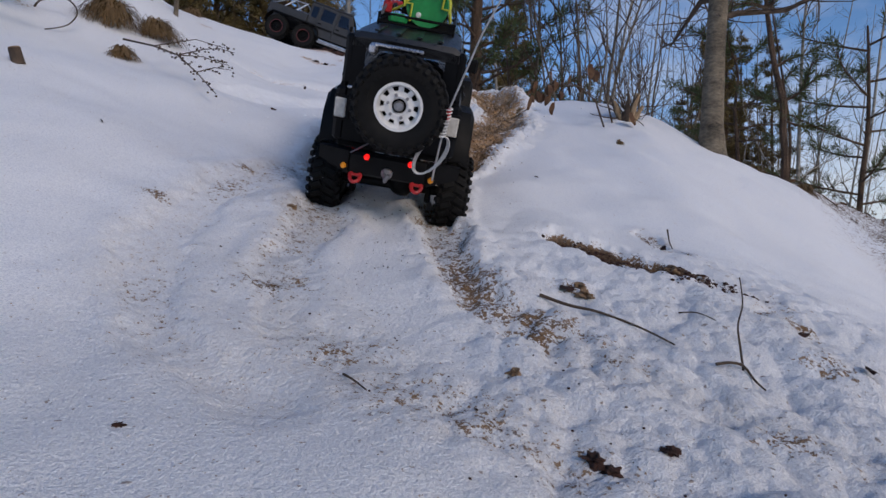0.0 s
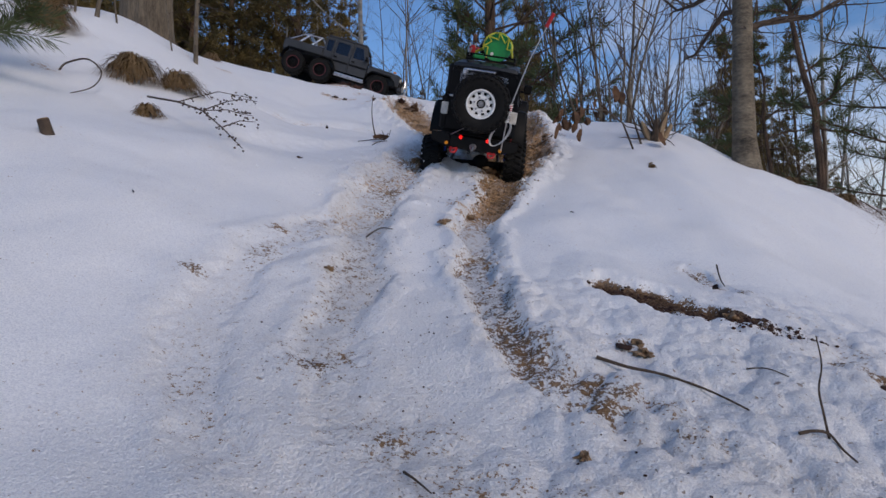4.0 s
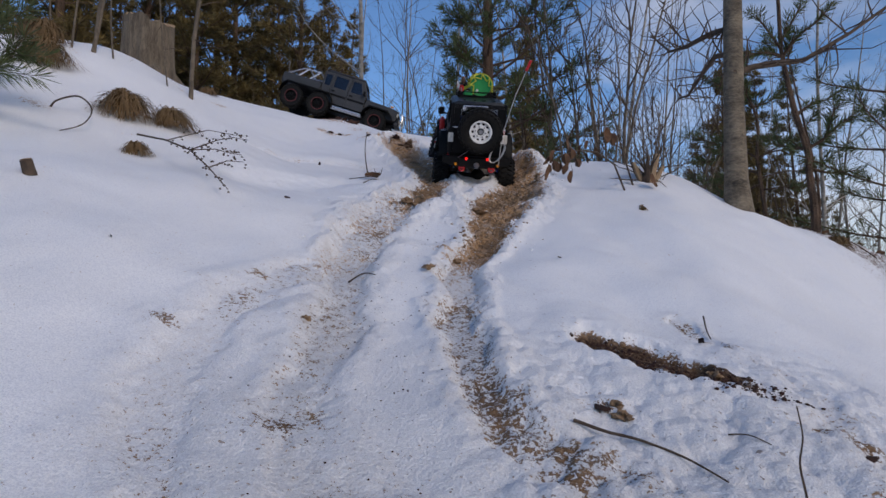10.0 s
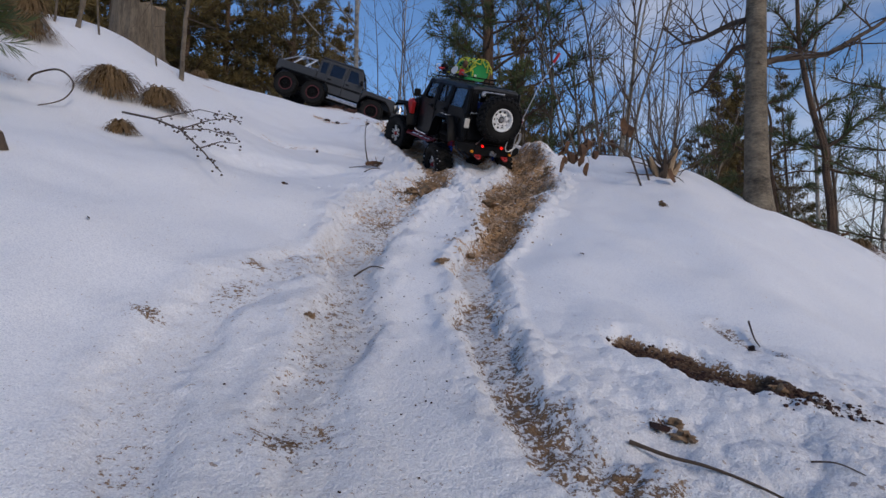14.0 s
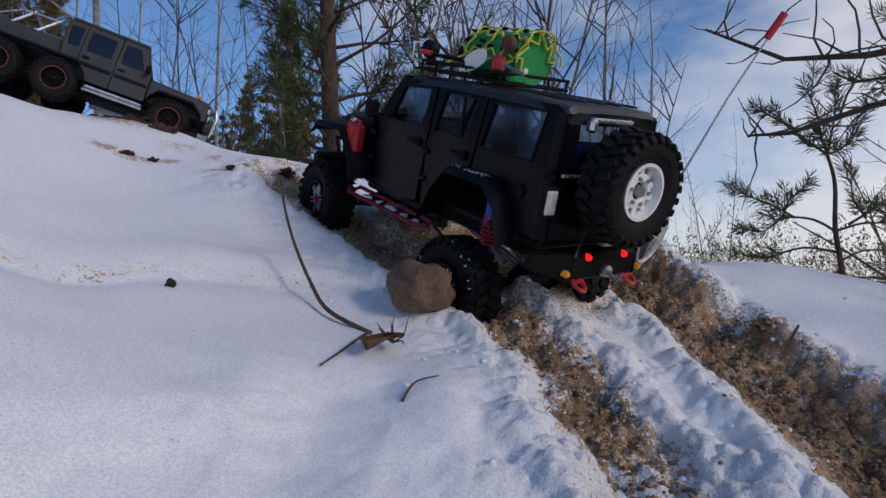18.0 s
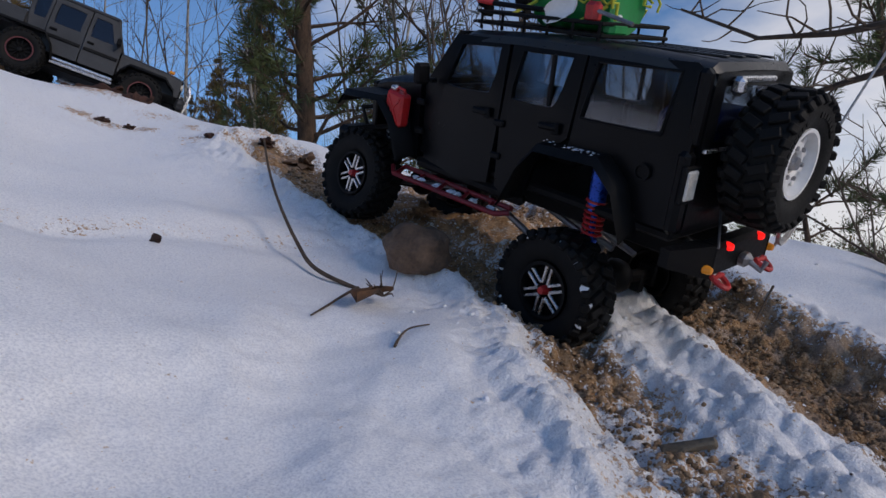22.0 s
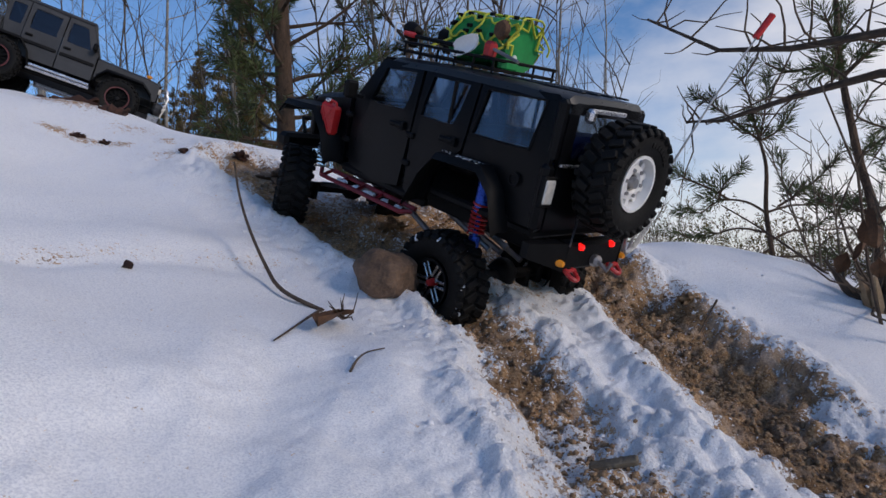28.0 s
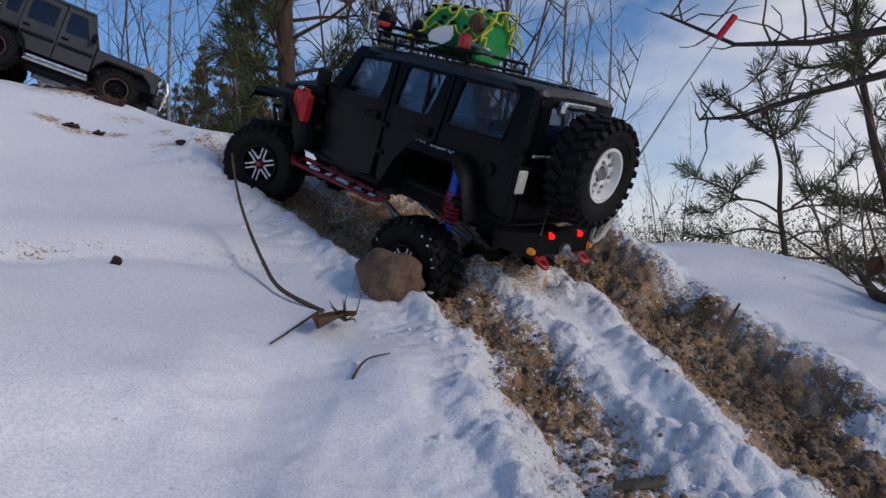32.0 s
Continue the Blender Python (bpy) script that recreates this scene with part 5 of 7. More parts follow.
    # the dead twiggy leaf by the stick
    ob = holder("dead_leaf", "crumpled brown dead leaf with stiff stalks", "leaf", put(-0.245, 1.738))
    g = Geo()
    leaf_geo(g, Vector((-0.026, -0.024, 0.004)), (0.75, 0.66, 0.12), 0.040, rng)
    leaf_geo(g, Vector((-0.005, 0.004, 0.009)), (0.6, -0.5, 0.1), 0.022, rng)
    part("blade", g, M_DRYLEAF, ob)
    g = Geo()
    for _ in range(9):
        g.tube(wander((0.005, 0, 0.008), Vector((rng.normal(), rng.normal(), 0.3)), 0.03, 3, rng, 0.2), [0.001, 0.0009, 0.0007, 0.0004], 4)
    part("stalk", g, M_TWIG, ob)
    # stray leaves and bits of bark on the snow
    for x, y, sz in ((-0.424, 1.835, 0.014), (-0.468, 0.865, 0.008), (0.156, 1.13, 0.007), (-0.352, 1.275, 0.013), (0.135, 0.668, 0.02), (0.34, 0.60, 0.014), (0.375, 0.555, 0.016), (0.295, 0.86, 0.012)):
        g = Geo()
        leaf_geo(g, Vector((-sz / 2, 0, 0.0025)), (1, 0.3 * rng.normal(), 0.15), sz, rng)
        thing("fallen_leaf", g, M_ROT, "small dark fallen leaf on the snow", "leaf", put(x, y, 360 * rng.random()), group="fallen leaves")
    # litter at the foot of the saplings
    for k in range(26):
        x, y = 0.80 + 0.5 * rng.random(), 1.62 + 0.45 * rng.random()
        a, ln = 6.28 * rng.random(), 0.03 + 0.07 * rng.random()
        if k % 3:
            stick("twig", "dead twig among the litter under the saplings", [(x, y, 0.004), (x + 0.5 * ln * math.cos(a), y + 0.5 * ln * math.sin(a), 0.02 * rng.random()), (x + ln * math.cos(a + 0.3), y + ln * math.sin(a + 0.3), 0.02 * rng.random())], 0.0018)
        else:
            g = Geo()
            leaf_geo(g, Vector((-0.012, 0, 0.004)), (1, 0.3, 0.25), 0.028, rng)
            thing("fallen_leaf", g, M_DRYLEAF, "brown leaf in the litter under the saplings", "leaf", put(x, y, 360 * rng.random()), group="fallen leaves")
    # cut sapling and the stone in the rut
    ob = holder("cut_sapling", "short cut sapling standing out of the snow", "stump", put(-0.677, 1.0, 0, 0.004, (12, -14)))
    g = Geo()
    g.tube([(0, 0, 0), (0.0, 0.001, 0.012), (0.001, 0, 0.026)], [0.0105, 0.0095, 0.009], 10)
    part("bark", g, M_TWIG, ob)
    g = Geo()
    g.tube([(0.001, 0, 0.0262), (0.001, 0, 0.0275)], [0.0085, 0.008], 10)
    part("cut_face", g, M_CUTWOOD, ob, "pale cut face")
    g = Geo()
    g.blob((0, 0, 0), 0.035, 0.22, 0.8, 3, 4)
    stone = thing("stone", g, M_STONE, "rounded brown stone dug out beside the rut", "stone", smooth=60)
    # bark slabs beside the parked truck
    for x, y, ln, yaw in ((-0.55, 2.56, 0.13, -20), (-0.47, 2.515, 0.08, -12)):
        g = Geo()
        nu, nv = 22, 9
        top = []
        for i in range(nu):
            for j in range(nv):
                u, v = i / (nu - 1) - 0.5, j / (nv - 1) - 0.5
                q = Vector((u * 9, v * 2.2, ln * 50))
                top.append((u * ln * (1 + 0.3 * noise.noise(Vector((v * 7, 3, ln * 90)))), v * 0.034 * (1 - 0.8 * abs(u)) + 0.006 * noise.noise(q * 0.5), 0.009 * (1 - 4 * v * v) + 0.010 * noise.noise(q) - 0.014 * abs(u)))
        low = [(x, y, z - 0.004) for x, y, z in top]
        n = nu * nv
        quads = [(i * nv + j, i * nv + j + 1, (i + 1) * nv + j + 1, (i + 1) * nv + j) for i in range(nu - 1) for j in range(nv - 1)]
        edge = [j for j in range(nv)] + [i * nv + nv - 1 for i in range(1, nu)] + [(nu - 1) * nv + j for j in range(nv - 2, -1, -1)] + [i * nv for i in range(nu - 2, 0, -1)]
        g.add(top + low, quads + [tuple(k + n for k in f[::-1]) for f in quads] + [(a, b, b + n, a + n) for a, b in zip(edge, edge[1:] + edge[:1])])
        thing("bark_slab", g, M_ROT, "rotten red-brown slab of bark in the snow", "bark", put(x, y, yaw, 0.002, (20, 0)), group="bark slabs")
    g = Geo()
    g.box((0, 0, 0), (0.034, 0.009, 0.005), 0.3)
    thing("wood_chip", g, M_BARK, "pale chip of wood at the rut's edge", "wood chip", pose(-0.118, 1.508, ground_z(-0.118, 1.508) + 0.002, 10, -12, -40))
    for x, y, r, s in ((0.103, 0.403, 0.007, 1), (0.112, 0.397, 0.006, 2), (0.154, 0.414, 0.006, 3), (0.062, 0.505, 0.006, 4), (0.266, 0.745, 0.008, 5), (0.149, 0.657, 0.009, 15), (0.388, 1.475, 0.006, 16), (-0.173, 0.355, 0.003, 17), (-0.312, 2.260, 0.020, 18), (-0.282, 2.268, 0.014, 19), (-0.345, 2.250, 0.009, 20), (-0.255, 2.285, 0.014, 21), (-0.208, 2.225, 0.022, 24), (-0.50, 2.315, 0.010, 22), (-0.462, 2.312, 0.009, 23), (0.185, 1.73, 0.012, 6), (-0.105, 1.43, 0.016, 7), (-0.02, 1.15, 0.010, 8), (-0.06, 1.04, 0.008, 9), (-0.194, 0.817, 0.006, 10), (0.145, 0.672, 0.007, 11), (-0.085, 2.02, 0.02, 12), (-0.135, 1.45, 0.014, 13), (0.02, 1.42, 0.016, 14)):
        g = Geo()
        g.blob((0, 0, 0), r * 0.8, 1.3, 0.6, s, 3)
        thing("soil_clod", g, M_STONE if s == 24 else M_ROT if y < 0.45 or x < -0.25 else M_SOIL, "dark crumbly clod of soil", "clod", pose(x, y, ground_z(x, y) + r * 0.25, 0, 0, s * 40), group="soil clods")

    return stone


STONE = sticks()


def crumbs(name, label, material, count, seed, r0, r1, zone):
    """Loose lumps along the ruts, too many to count."""
    rng = np.random.default_rng(seed)
    bm = bmesh.new()
    bmesh.ops.create_icosphere(bm, subdivisions=1, radius=1)
    v0 = np.array([v.co[:] for v in bm.verts])
    f0 = np.array([[v.index for v in f.verts] for f in bm.faces])
    bm.free()
    xs, ys = zone(rng, count)
    z = ground(xs, ys)[0]
    verts, faces = [], []
    for i in range(count):
        r = r0 + (r1 - r0) * rng.random() ** 3
        q = v0 * (0.7 + 0.6 * rng.random((len(v0), 1))) * r * (1, 1, 0.75)
        faces.append(f0 + len(v0) * i)
        verts.append(q + (xs[i], ys[i], z[i] + r * 0.2))
    me = raw_mesh(name, np.concatenate(verts).tolist(), np.concatenate(faces).tolist(), material, True)
    tagged(new(name, me), label, "crumbs", kind="stuff")


def along(line, width, y0, y1):
    pts = [p for p in line]
    def zone(rng, n):
        ys = y0 + (y1 - y0) * rng.random(n)
        xs = np.interp(ys, [p[1] for p in pts], [p[0] for p in pts]) + rng.normal(size=n) * width
        return xs, ys
    return zone


crumbs("snow_crumbs", "broken lumps of old snow along the right rut", M_SNOW, 170, 1, 0.0008, 0.0036, along(RUT_R, 0.12, 1.1, 1.95))
crumbs("snow_crumbs", "broken lumps of old snow along the left rut", M_SNOW, 170, 2, 0.0008, 0.0034, along(RUT_L, 0.08, 1.1, 2.1))
crumbs("soil_crumbs", "sandy soil crumbs thrown out of the right rut", M_SOIL, 5200, 3, 0.0005, 0.0034, along(RUT_R, 0.026, 1.2, 2.1))
crumbs("soil_crumbs", "sandy soil crumbs thrown out of the left rut", M_SOIL, 3200, 4, 0.0005, 0.0032, along(RUT_L, 0.019, 1.40, 2.2))
crumbs("soil_specks", "dark specks of soil on the trodden snow", M_ROT, 700, 5, 0.0003, 0.0014, along(((0.10, 0.40), (-0.07, 0.55), (-0.10, 0.8), (-0.10, 1.5)), 0.085, 0.36, 1.45))
crumbs("soil_crumbs", "dark soil crumbs in the bare patch", M_ROT, 900, 6, 0.0006, 0.0032, along(((0.31, 0.70), (0.235, 0.775), (0.15, 0.85)), 0.020, 0.70, 0.85))


# ---- the radio-controlled car: drawn in its own frame, x ahead, y left, z up from the body's origin ----
U = 0.8475          # metres per drawing unit of this model
TYRE_R, TYRE_W = 0.0678, 0.050


def side_y(s):
    """The body side's y by height: upright below the windows, leaning in above."""
    return lambda x, z: s * (0.090 if z < 0.128 else 0.090 - (z - 0.128) * 0.20) * (1 - 0.10 * max(0.0, x - 0.25) / 0.1)


def rounded(x0, z0, x1, z1, r, slant=0.0):
    """Eight points of a rectangle with cut corners; slant shifts the top in x."""
    return [(x0 + r, z0), (x1 - r, z0), (x1, z0 + r), (x1 + slant, z1 - r), (x1 - r + slant, z1), (x0 + r + slant, z1), (x0 + slant, z1 - r), (x0, z0 + r)]


def tyre_mesh(r, w):
    """A tyre's round carcass, axle along y; its lugs and shoulder blocks are the tread."""
    g = Geo()
    k = r / 0.062
    prof = [(0.030 * k, -0.36 * w), (0.036 * k, -0.46 * w), (0.047 * k, -0.50 * w), (0.055 * k, -0.46 * w), (0.0575 * k, -0.36 * w), (0.058 * k, 0), (0.0575 * k, 0.36 * w), (0.055 * k, 0.46 * w), (0.047 * k, 0.50 * w), (0.036 * k, 0.46 * w), (0.030 * k, 0.36 * w)]
    g.lathe(prof, 48, closed=True)
    return g


def tread_mesh(r, w, lugs=26):
    g = Geo()
    k = r / 0.062
    for i in range(lugs):
        a = 360 * i / lugs
        for s in (-1, 1):
            m = pose(0, 0, 0, 0, a + (180 / lugs if s > 0 else 0), 0) @ pose(0, s * 0.20 * w, 0.0592 * k, 0, 0, s * 24)
            g.box((0, 0, 0), (0.0085 * k, 0.34 * w, 0.0052 * k), 0.16, m)
            m = pose(0, 0, 0, 0, a + (180 / lugs if s > 0 else 0) + 4, 0) @ pose(0, s * 0.455 * w, 0.0545 * k, s * 38, 0, 0)
            g.box((0, 0, 0), (0.0075 * k, 0.16 * w, 0.0085 * k), 0.16, m)
    for i in range(lugs // 2):
        m = pose(0, 0, 0, 0, 720 * i / lugs + 7, 0) @ pose(0, 0, 0.0590 * k, 0, 0, 30)
        g.box((0, 0, 0), (0.006 * k, 0.10 * w, 0.005 * k), 0.16, m)
    return g


def spoked_rim(s):
    """A six-spoke rim, seen from its outer side (s: +1 when that is +y)."""
    g = Geo()
    w = TYRE_W
    g.lathe([(0.0305, -0.38 * w), (0.0305, 0.38 * w), (0.0320, 0.40 * w), (0.0320, 0.43 * w), (0.0285, 0.43 * w), (0.0275, 0.36 * w), (0.0275, -0.38 * w)], 32, Matrix.Diagonal((1, s, 1, 1)), closed=True)
    g.lathe([(0.0001, 0.10 * w), (0.0275, 0.06 * w)], 24, Matrix.Diagonal((1, s, 1, 1)))
    spokes = []
    for i in range(6):
        a = Geo()
        m = pose(0, 0, 0, 0, 60 * i, 0)
        for e in (-1, 1):
            a.box((e * 0.0036, s * 0.33 * w, 0.0175), (0.0034, 0.0040, 0.0205), 0.2, m)
        spokes.append(a)
    return g, spokes


def build_wheel(name, jeep, s, meshes):
    """A wheel that turns about y: rim > tyre, spokes, hub nut."""
    wheel = part(name, meshes["rim", s], None, jeep, "black six-spoke wheel with machined spokes and a red hub nut")
    part("tyre", meshes["tyre"], None, wheel)
    tagged(part("tread", meshes["tread"], None, wheel), kind="stuff")
    for me in meshes["spokes", s]:
        part("spoke", me, None, wheel)
    part("hub_nut", meshes["nut", s], None, wheel, "red anodised hub nut")
    if s > 0 and "rear" in name:
        tagged(part("packed_snow", meshes["pack"], None, wheel, "wet snow packed into the tread"), kind="stuff")
    return wheel


def build_jeep():
    jeep = holder("model_car", "matt black radio-controlled off-road car with a loaded roof rack", "toy car")

    def p(name, g, mat, parent=jeep, label="", smooth=35):
        return part(name, g, mat, parent, label, smooth, U)

    for s in (1, -1):
        lift = side_y(s)
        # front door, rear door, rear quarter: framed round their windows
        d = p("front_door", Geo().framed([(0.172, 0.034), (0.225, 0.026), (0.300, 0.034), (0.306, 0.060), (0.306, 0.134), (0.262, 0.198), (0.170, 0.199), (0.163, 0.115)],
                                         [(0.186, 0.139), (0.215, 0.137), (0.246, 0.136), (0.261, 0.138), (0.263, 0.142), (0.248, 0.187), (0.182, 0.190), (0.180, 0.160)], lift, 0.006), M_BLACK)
        p("window_pane", Geo().prism([(0.184, 0.137), (0.263, 0.136), (0.249, 0.188), (0.180, 0.191)], lambda x, z: lift(x, z) - s * 0.003, 0.0012), M_GLASS, d)
        p("door_handle", Geo().box((0.190, s * 0.0935, 0.117), (0.026, 0.007, 0.007), 0.3).box((0.180, s * 0.093, 0.1165), (0.010, 0.004, 0.012), 0.3), M_PLASTIC, d)
        for hz in (0.070, 0.108):
            p("hinge", Geo().box((0.307, s * 0.090, hz), (0.016, 0.006, 0.008), 0.3), M_PLASTIC, d)
        d = p("rear_door", Geo().framed([(0.112, 0.034), (0.140, 0.026), (0.158, 0.034), (0.160, 0.110), (0.164, 0.199), (0.060, 0.199), (0.060, 0.112), (0.100, 0.075)],
                                        [(0.092, 0.138), (0.120, 0.137), (0.148, 0.138), (0.150, 0.150), (0.146, 0.190), (0.076, 0.191), (0.080, 0.160), (0.085, 0.140)], lift, 0.006), M_BLACK)
        p("window_pane", Geo().prism([(0.085, 0.137), (0.150, 0.137), (0.146, 0.191), (0.075, 0.191)], lambda x, z: lift(x, z) - s * 0.003, 0.0012), M_GLASS, d)
        p("window_bar", Geo().box((0.096, s * 0.0835, 0.164), (0.005, 0.004, 0.056), 0.2, None), M_PLASTIC, d)
        p("door_handle", Geo().box((0.085, s * 0.0935, 0.119), (0.026, 0.007, 0.007), 0.3).box((0.075, s * 0.093, 0.1185), (0.010, 0.004, 0.012), 0.3), M_PLASTIC, d)
        for hz in (0.070, 0.108):
            p("hinge", Geo().box((0.161, s * 0.090, hz), (0.016, 0.006, 0.008), 0.3), M_PLASTIC, d)
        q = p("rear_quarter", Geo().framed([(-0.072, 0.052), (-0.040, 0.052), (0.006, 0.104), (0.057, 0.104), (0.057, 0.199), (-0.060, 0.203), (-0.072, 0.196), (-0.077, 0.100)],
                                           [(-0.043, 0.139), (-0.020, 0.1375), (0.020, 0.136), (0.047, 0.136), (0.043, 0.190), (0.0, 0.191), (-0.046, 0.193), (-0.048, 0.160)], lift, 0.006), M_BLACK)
        p("window_pane", Geo().prism([(-0.045, 0.137), (0.048, 0.135), (0.043, 0.191), (-0.048, 0.194)], lambda x, z: lift(x, z) - s * 0.0015, 0.0012), M_GLASS, q)
        seal = Geo()
        ring = [(-0.045, 0.137), (0.048, 0.135), (0.043, 0.191), (-0.048, 0.194), (-0.045, 0.137)]
        seal.tube([(x, lift(x, z) + s * 0.0006, z) for x, z in ring], 0.0016, 5)
        p("window_seal", seal, M_PLASTIC, q)
        if s > 0:
            g = Geo().lathe([(0.0001, 0.0), (0.0085, 0.0), (0.0085, 0.004), (0.0065, 0.004), (0.006, 0.002), (0.0001, 0.002)], 18, Matrix.Translation((-0.036, 0.0895, 0.1)))
            p("fuel_cap", g, M_PLASTIC, q)
        # wheel arches: flat flares, swept along their edge
        for name, line, out in (("rear_flare", [(0.128, 0.030), (0.104, 0.078), (0.082, 0.103), (0.004, 0.106), (-0.022, 0.084), (-0.040, 0.040)], 0.116), ("front_flare", [(0.318, 0.035), (0.338, 0.082), (0.366, 0.108), (0.452, 0.104), (0.468, 0.088)], 0.120)):
            g = Geo()
            inner = 0.088 if "rear" in name else 0.064
            verts = []
            for x, z in line:
                verts += [(x, s * inner, z + 0.001), (x, s * (out - 0.006), z), (x, s * out, z - 0.008), (x, s * (out - 0.003), z - 0.009), (x, s * (out - 0.010), z - 0.004), (x, s * inner, z - 0.003)]
            g.add(verts, [(i * 6 + k, i * 6 + (k + 1) % 6, i * 6 + 6 + (k + 1) % 6, i * 6 + 6 + k) for i in range(len(line) - 1) for k in range(6)] + [tuple(range(6))[::-1], tuple(range(len(line) * 6 - 6, len(line) * 6))])
            flare = p(name, g, M_PLASTIC)
            if s > 0 and "rear" in name:
                fl, rf = Geo(), np.random.default_rng(8)
                for _ in range(34):
                    fl.blob((0.012 + 0.07 * rf.random() ** 1.5, 0.094 + 0.014 * rf.random(), 0.106), 0.0008 + 0.0014 * rf.random(), 0.6, 0.5, 1, 1)
                tagged(p("snow_fleck", fl, M_SNOW, flare, "flecks of snow on the flare"), kind="stuff")
        # front wing beside the bonnet
        p("front_wing", Geo().prism([(0.310, 0.034), (0.336, 0.040), (0.345, 0.085), (0.372, 0.106), (0.448, 0.102), (0.448, 0.110), (0.310, 0.133)], lambda x, z: s * (0.089 - max(0, x - 0.31) * 0.20), 0.012), M_BLACK)
        p("wing_mirror", Geo().box((0.287, s * 0.108, 0.147), (0.012, 0.022, 0.026), 0.3).box((0.282, s * 0.094, 0.139), (0.008, 0.012, 0.006), 0.3), M_PLASTIC)
        # rock slider: two red rails and rungs
        g = Geo()
        g.tube([(0.350, s * 0.098, 0.012), (0.335, s * 0.108, 0.006), (0.135, s * 0.108, 0.008), (0.120, s * 0.098, 0.012)], 0.0034, 8)
        g.tube([(0.340, s * 0.084, 0.012), (0.130, s * 0.084, 0.012)], 0.0035, 8)
        for k in range(5):
            g.tube([(0.150 + 0.045 * k, s * 0.108, 0.007), (0.160 + 0.045 * k, s * 0.084, 0.012)], 0.0028, 6)
        sl = p("rock_slider", g, M_SLIDER, jeep, "red tubular rock slider with snow on it")
        g = Geo()
        for k in range(7):
            g.blob((0.15 + 0.024 * k + 0.006 * (k % 3), s * 0.100, 0.0095), 0.0055, 0.8, 0.45, k, 2)
        p("snow", g, M_SNOW, sl)
        p("sill", Geo().box((0.215, s * 0.081, 0.026), (0.20, 0.014, 0.014), 0.3), M_PLASTIC)
        # lamps on the tail
        lamp = p("tail_lamp", Geo().box((-0.078, s * 0.080, 0.097), (0.006, 0.024, 0.036), 0.25), M_PLASTIC)
        p("lens", Geo().box((-0.0805, s * 0.082, 0.097), (0.006, 0.016, 0.028), 0.25), M_LENS, lamp, "clear ribbed lens")
        # shock absorber, rear
        g = Geo()
        top, low = Vector((0.022, s * 0.072, 0.092)), Vector((0.018, s * 0.078, -0.02))
        g.tube([top, top.lerp(low, 0.45)], 0.0098, 12)
        sh = p("shock_absorber", g, M_BLUE, jeep, "blue anodised shock absorber with a red coil spring")
        g = Geo()
        coil = [top.lerp(low, 0.34 + 0.36 * i / 60) + Vector((math.cos(i * 0.75), math.sin(i * 0.75), 0)) * 0.0105 for i in range(61)]
        g.tube(coil, 0.0016, 5)
        p("spring", g, M_RED, sh)
        g = Geo()
        g.tube([top.lerp(low, 0.45), low], 0.0035, 8)
        g.tube([top.lerp(low, 0.72), top.lerp(low, 0.86)], 0.0075, 10)
        p("shaft", g, M_BLUE, sh)
        g = Geo()
        top, low = Vector((0.395, s * 0.062, 0.075)), Vector((0.412, s * 0.066, -0.01))
        g.tube([top, top.lerp(low, 0.45)], 0.009, 12)
        sh = p("shock_absorber", g, M_PLASTIC)
        g = Geo()
        g.tube([top.lerp(low, 0.3 + 0.6 * i / 60) + Vector((math.cos(i * 0.75), math.sin(i * 0.75), 0)) * 0.0098 for i in range(61)], 0.0014, 5)
        p("spring", g, M_STEEL, sh)
        # links below the sill
        for k, (a, b) in enumerate((((0.20, s * 0.05, 0.002), (0.045, s * 0.062, -0.045)), ((0.17, s * 0.022, 0.018), (0.04, s * 0.018, -0.02)), ((0.25, s * 0.05, 0.002), (0.41, s * 0.055, -0.03)))):
            p("suspension_link", Geo().tube([a, b], 0.0042, 8), M_STEEL)
        p("chassis_rail", Geo().box((0.19, s * 0.038, 0.022), (0.52, 0.010, 0.024), 0.2), M_PLASTIC)

    # roof, tail, nose
    g = Geo()
    secs = []
    for x, zt, hw in ((-0.080, 0.198, 0.073), (-0.074, 0.2055, 0.0745), (0.0, 0.2085, 0.0755), (0.15, 0.2085, 0.0755), (0.235, 0.205, 0.0745), (0.256, 0.198, 0.072)):
        secs.append([(x, -hw - 0.002, zt - 0.013), (x, -hw, zt - 0.005), (x, -hw + 0.008, zt), (x, hw - 0.008, zt), (x, hw, zt - 0.005), (x, hw + 0.002, zt - 0.013)])
    g.add([v for r in secs for v in r], [(i * 6 + k, i * 6 + (k + 1) % 6, i * 6 + 6 + (k + 1) % 6, i * 6 + 6 + k) for i in range(5) for k in range(6)] + [tuple(range(6))[::-1], tuple(range(30, 36))])
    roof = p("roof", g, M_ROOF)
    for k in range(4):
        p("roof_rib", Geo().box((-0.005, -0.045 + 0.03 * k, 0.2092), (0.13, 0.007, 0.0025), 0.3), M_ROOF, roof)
    p("tub_floor", Geo().box((0.13, 0, 0.045), (0.41, 0.168, 0.012), 0.3), M_PLASTIC)
    p("tail_panel", Geo().framed([(-0.076, 0.05), (-0.03, 0.05), (0.03, 0.05), (0.076, 0.05), (0.074, 0.196), (0.03, 0.199), (-0.03, 0.199), (-0.074, 0.196)], [(-0.056, 0.135), (-0.02, 0.134), (0.02, 0.134), (0.056, 0.135), (0.056, 0.186), (0.02, 0.188), (-0.02, 0.188), (-0.056, 0.186)], lambda x, z: 0.08, 0.006), M_BLACK).matrix_basis = pose(0, 0, 0, 0, 0, 90)
    for s in (1, -1):
        p("corner_panel", Geo().box((-0.072, s * 0.082, 0.088), (0.014, 0.018, 0.080), 0.35).box((-0.072, s * 0.078, 0.165), (0.012, 0.014, 0.07), 0.35), M_BLACK)
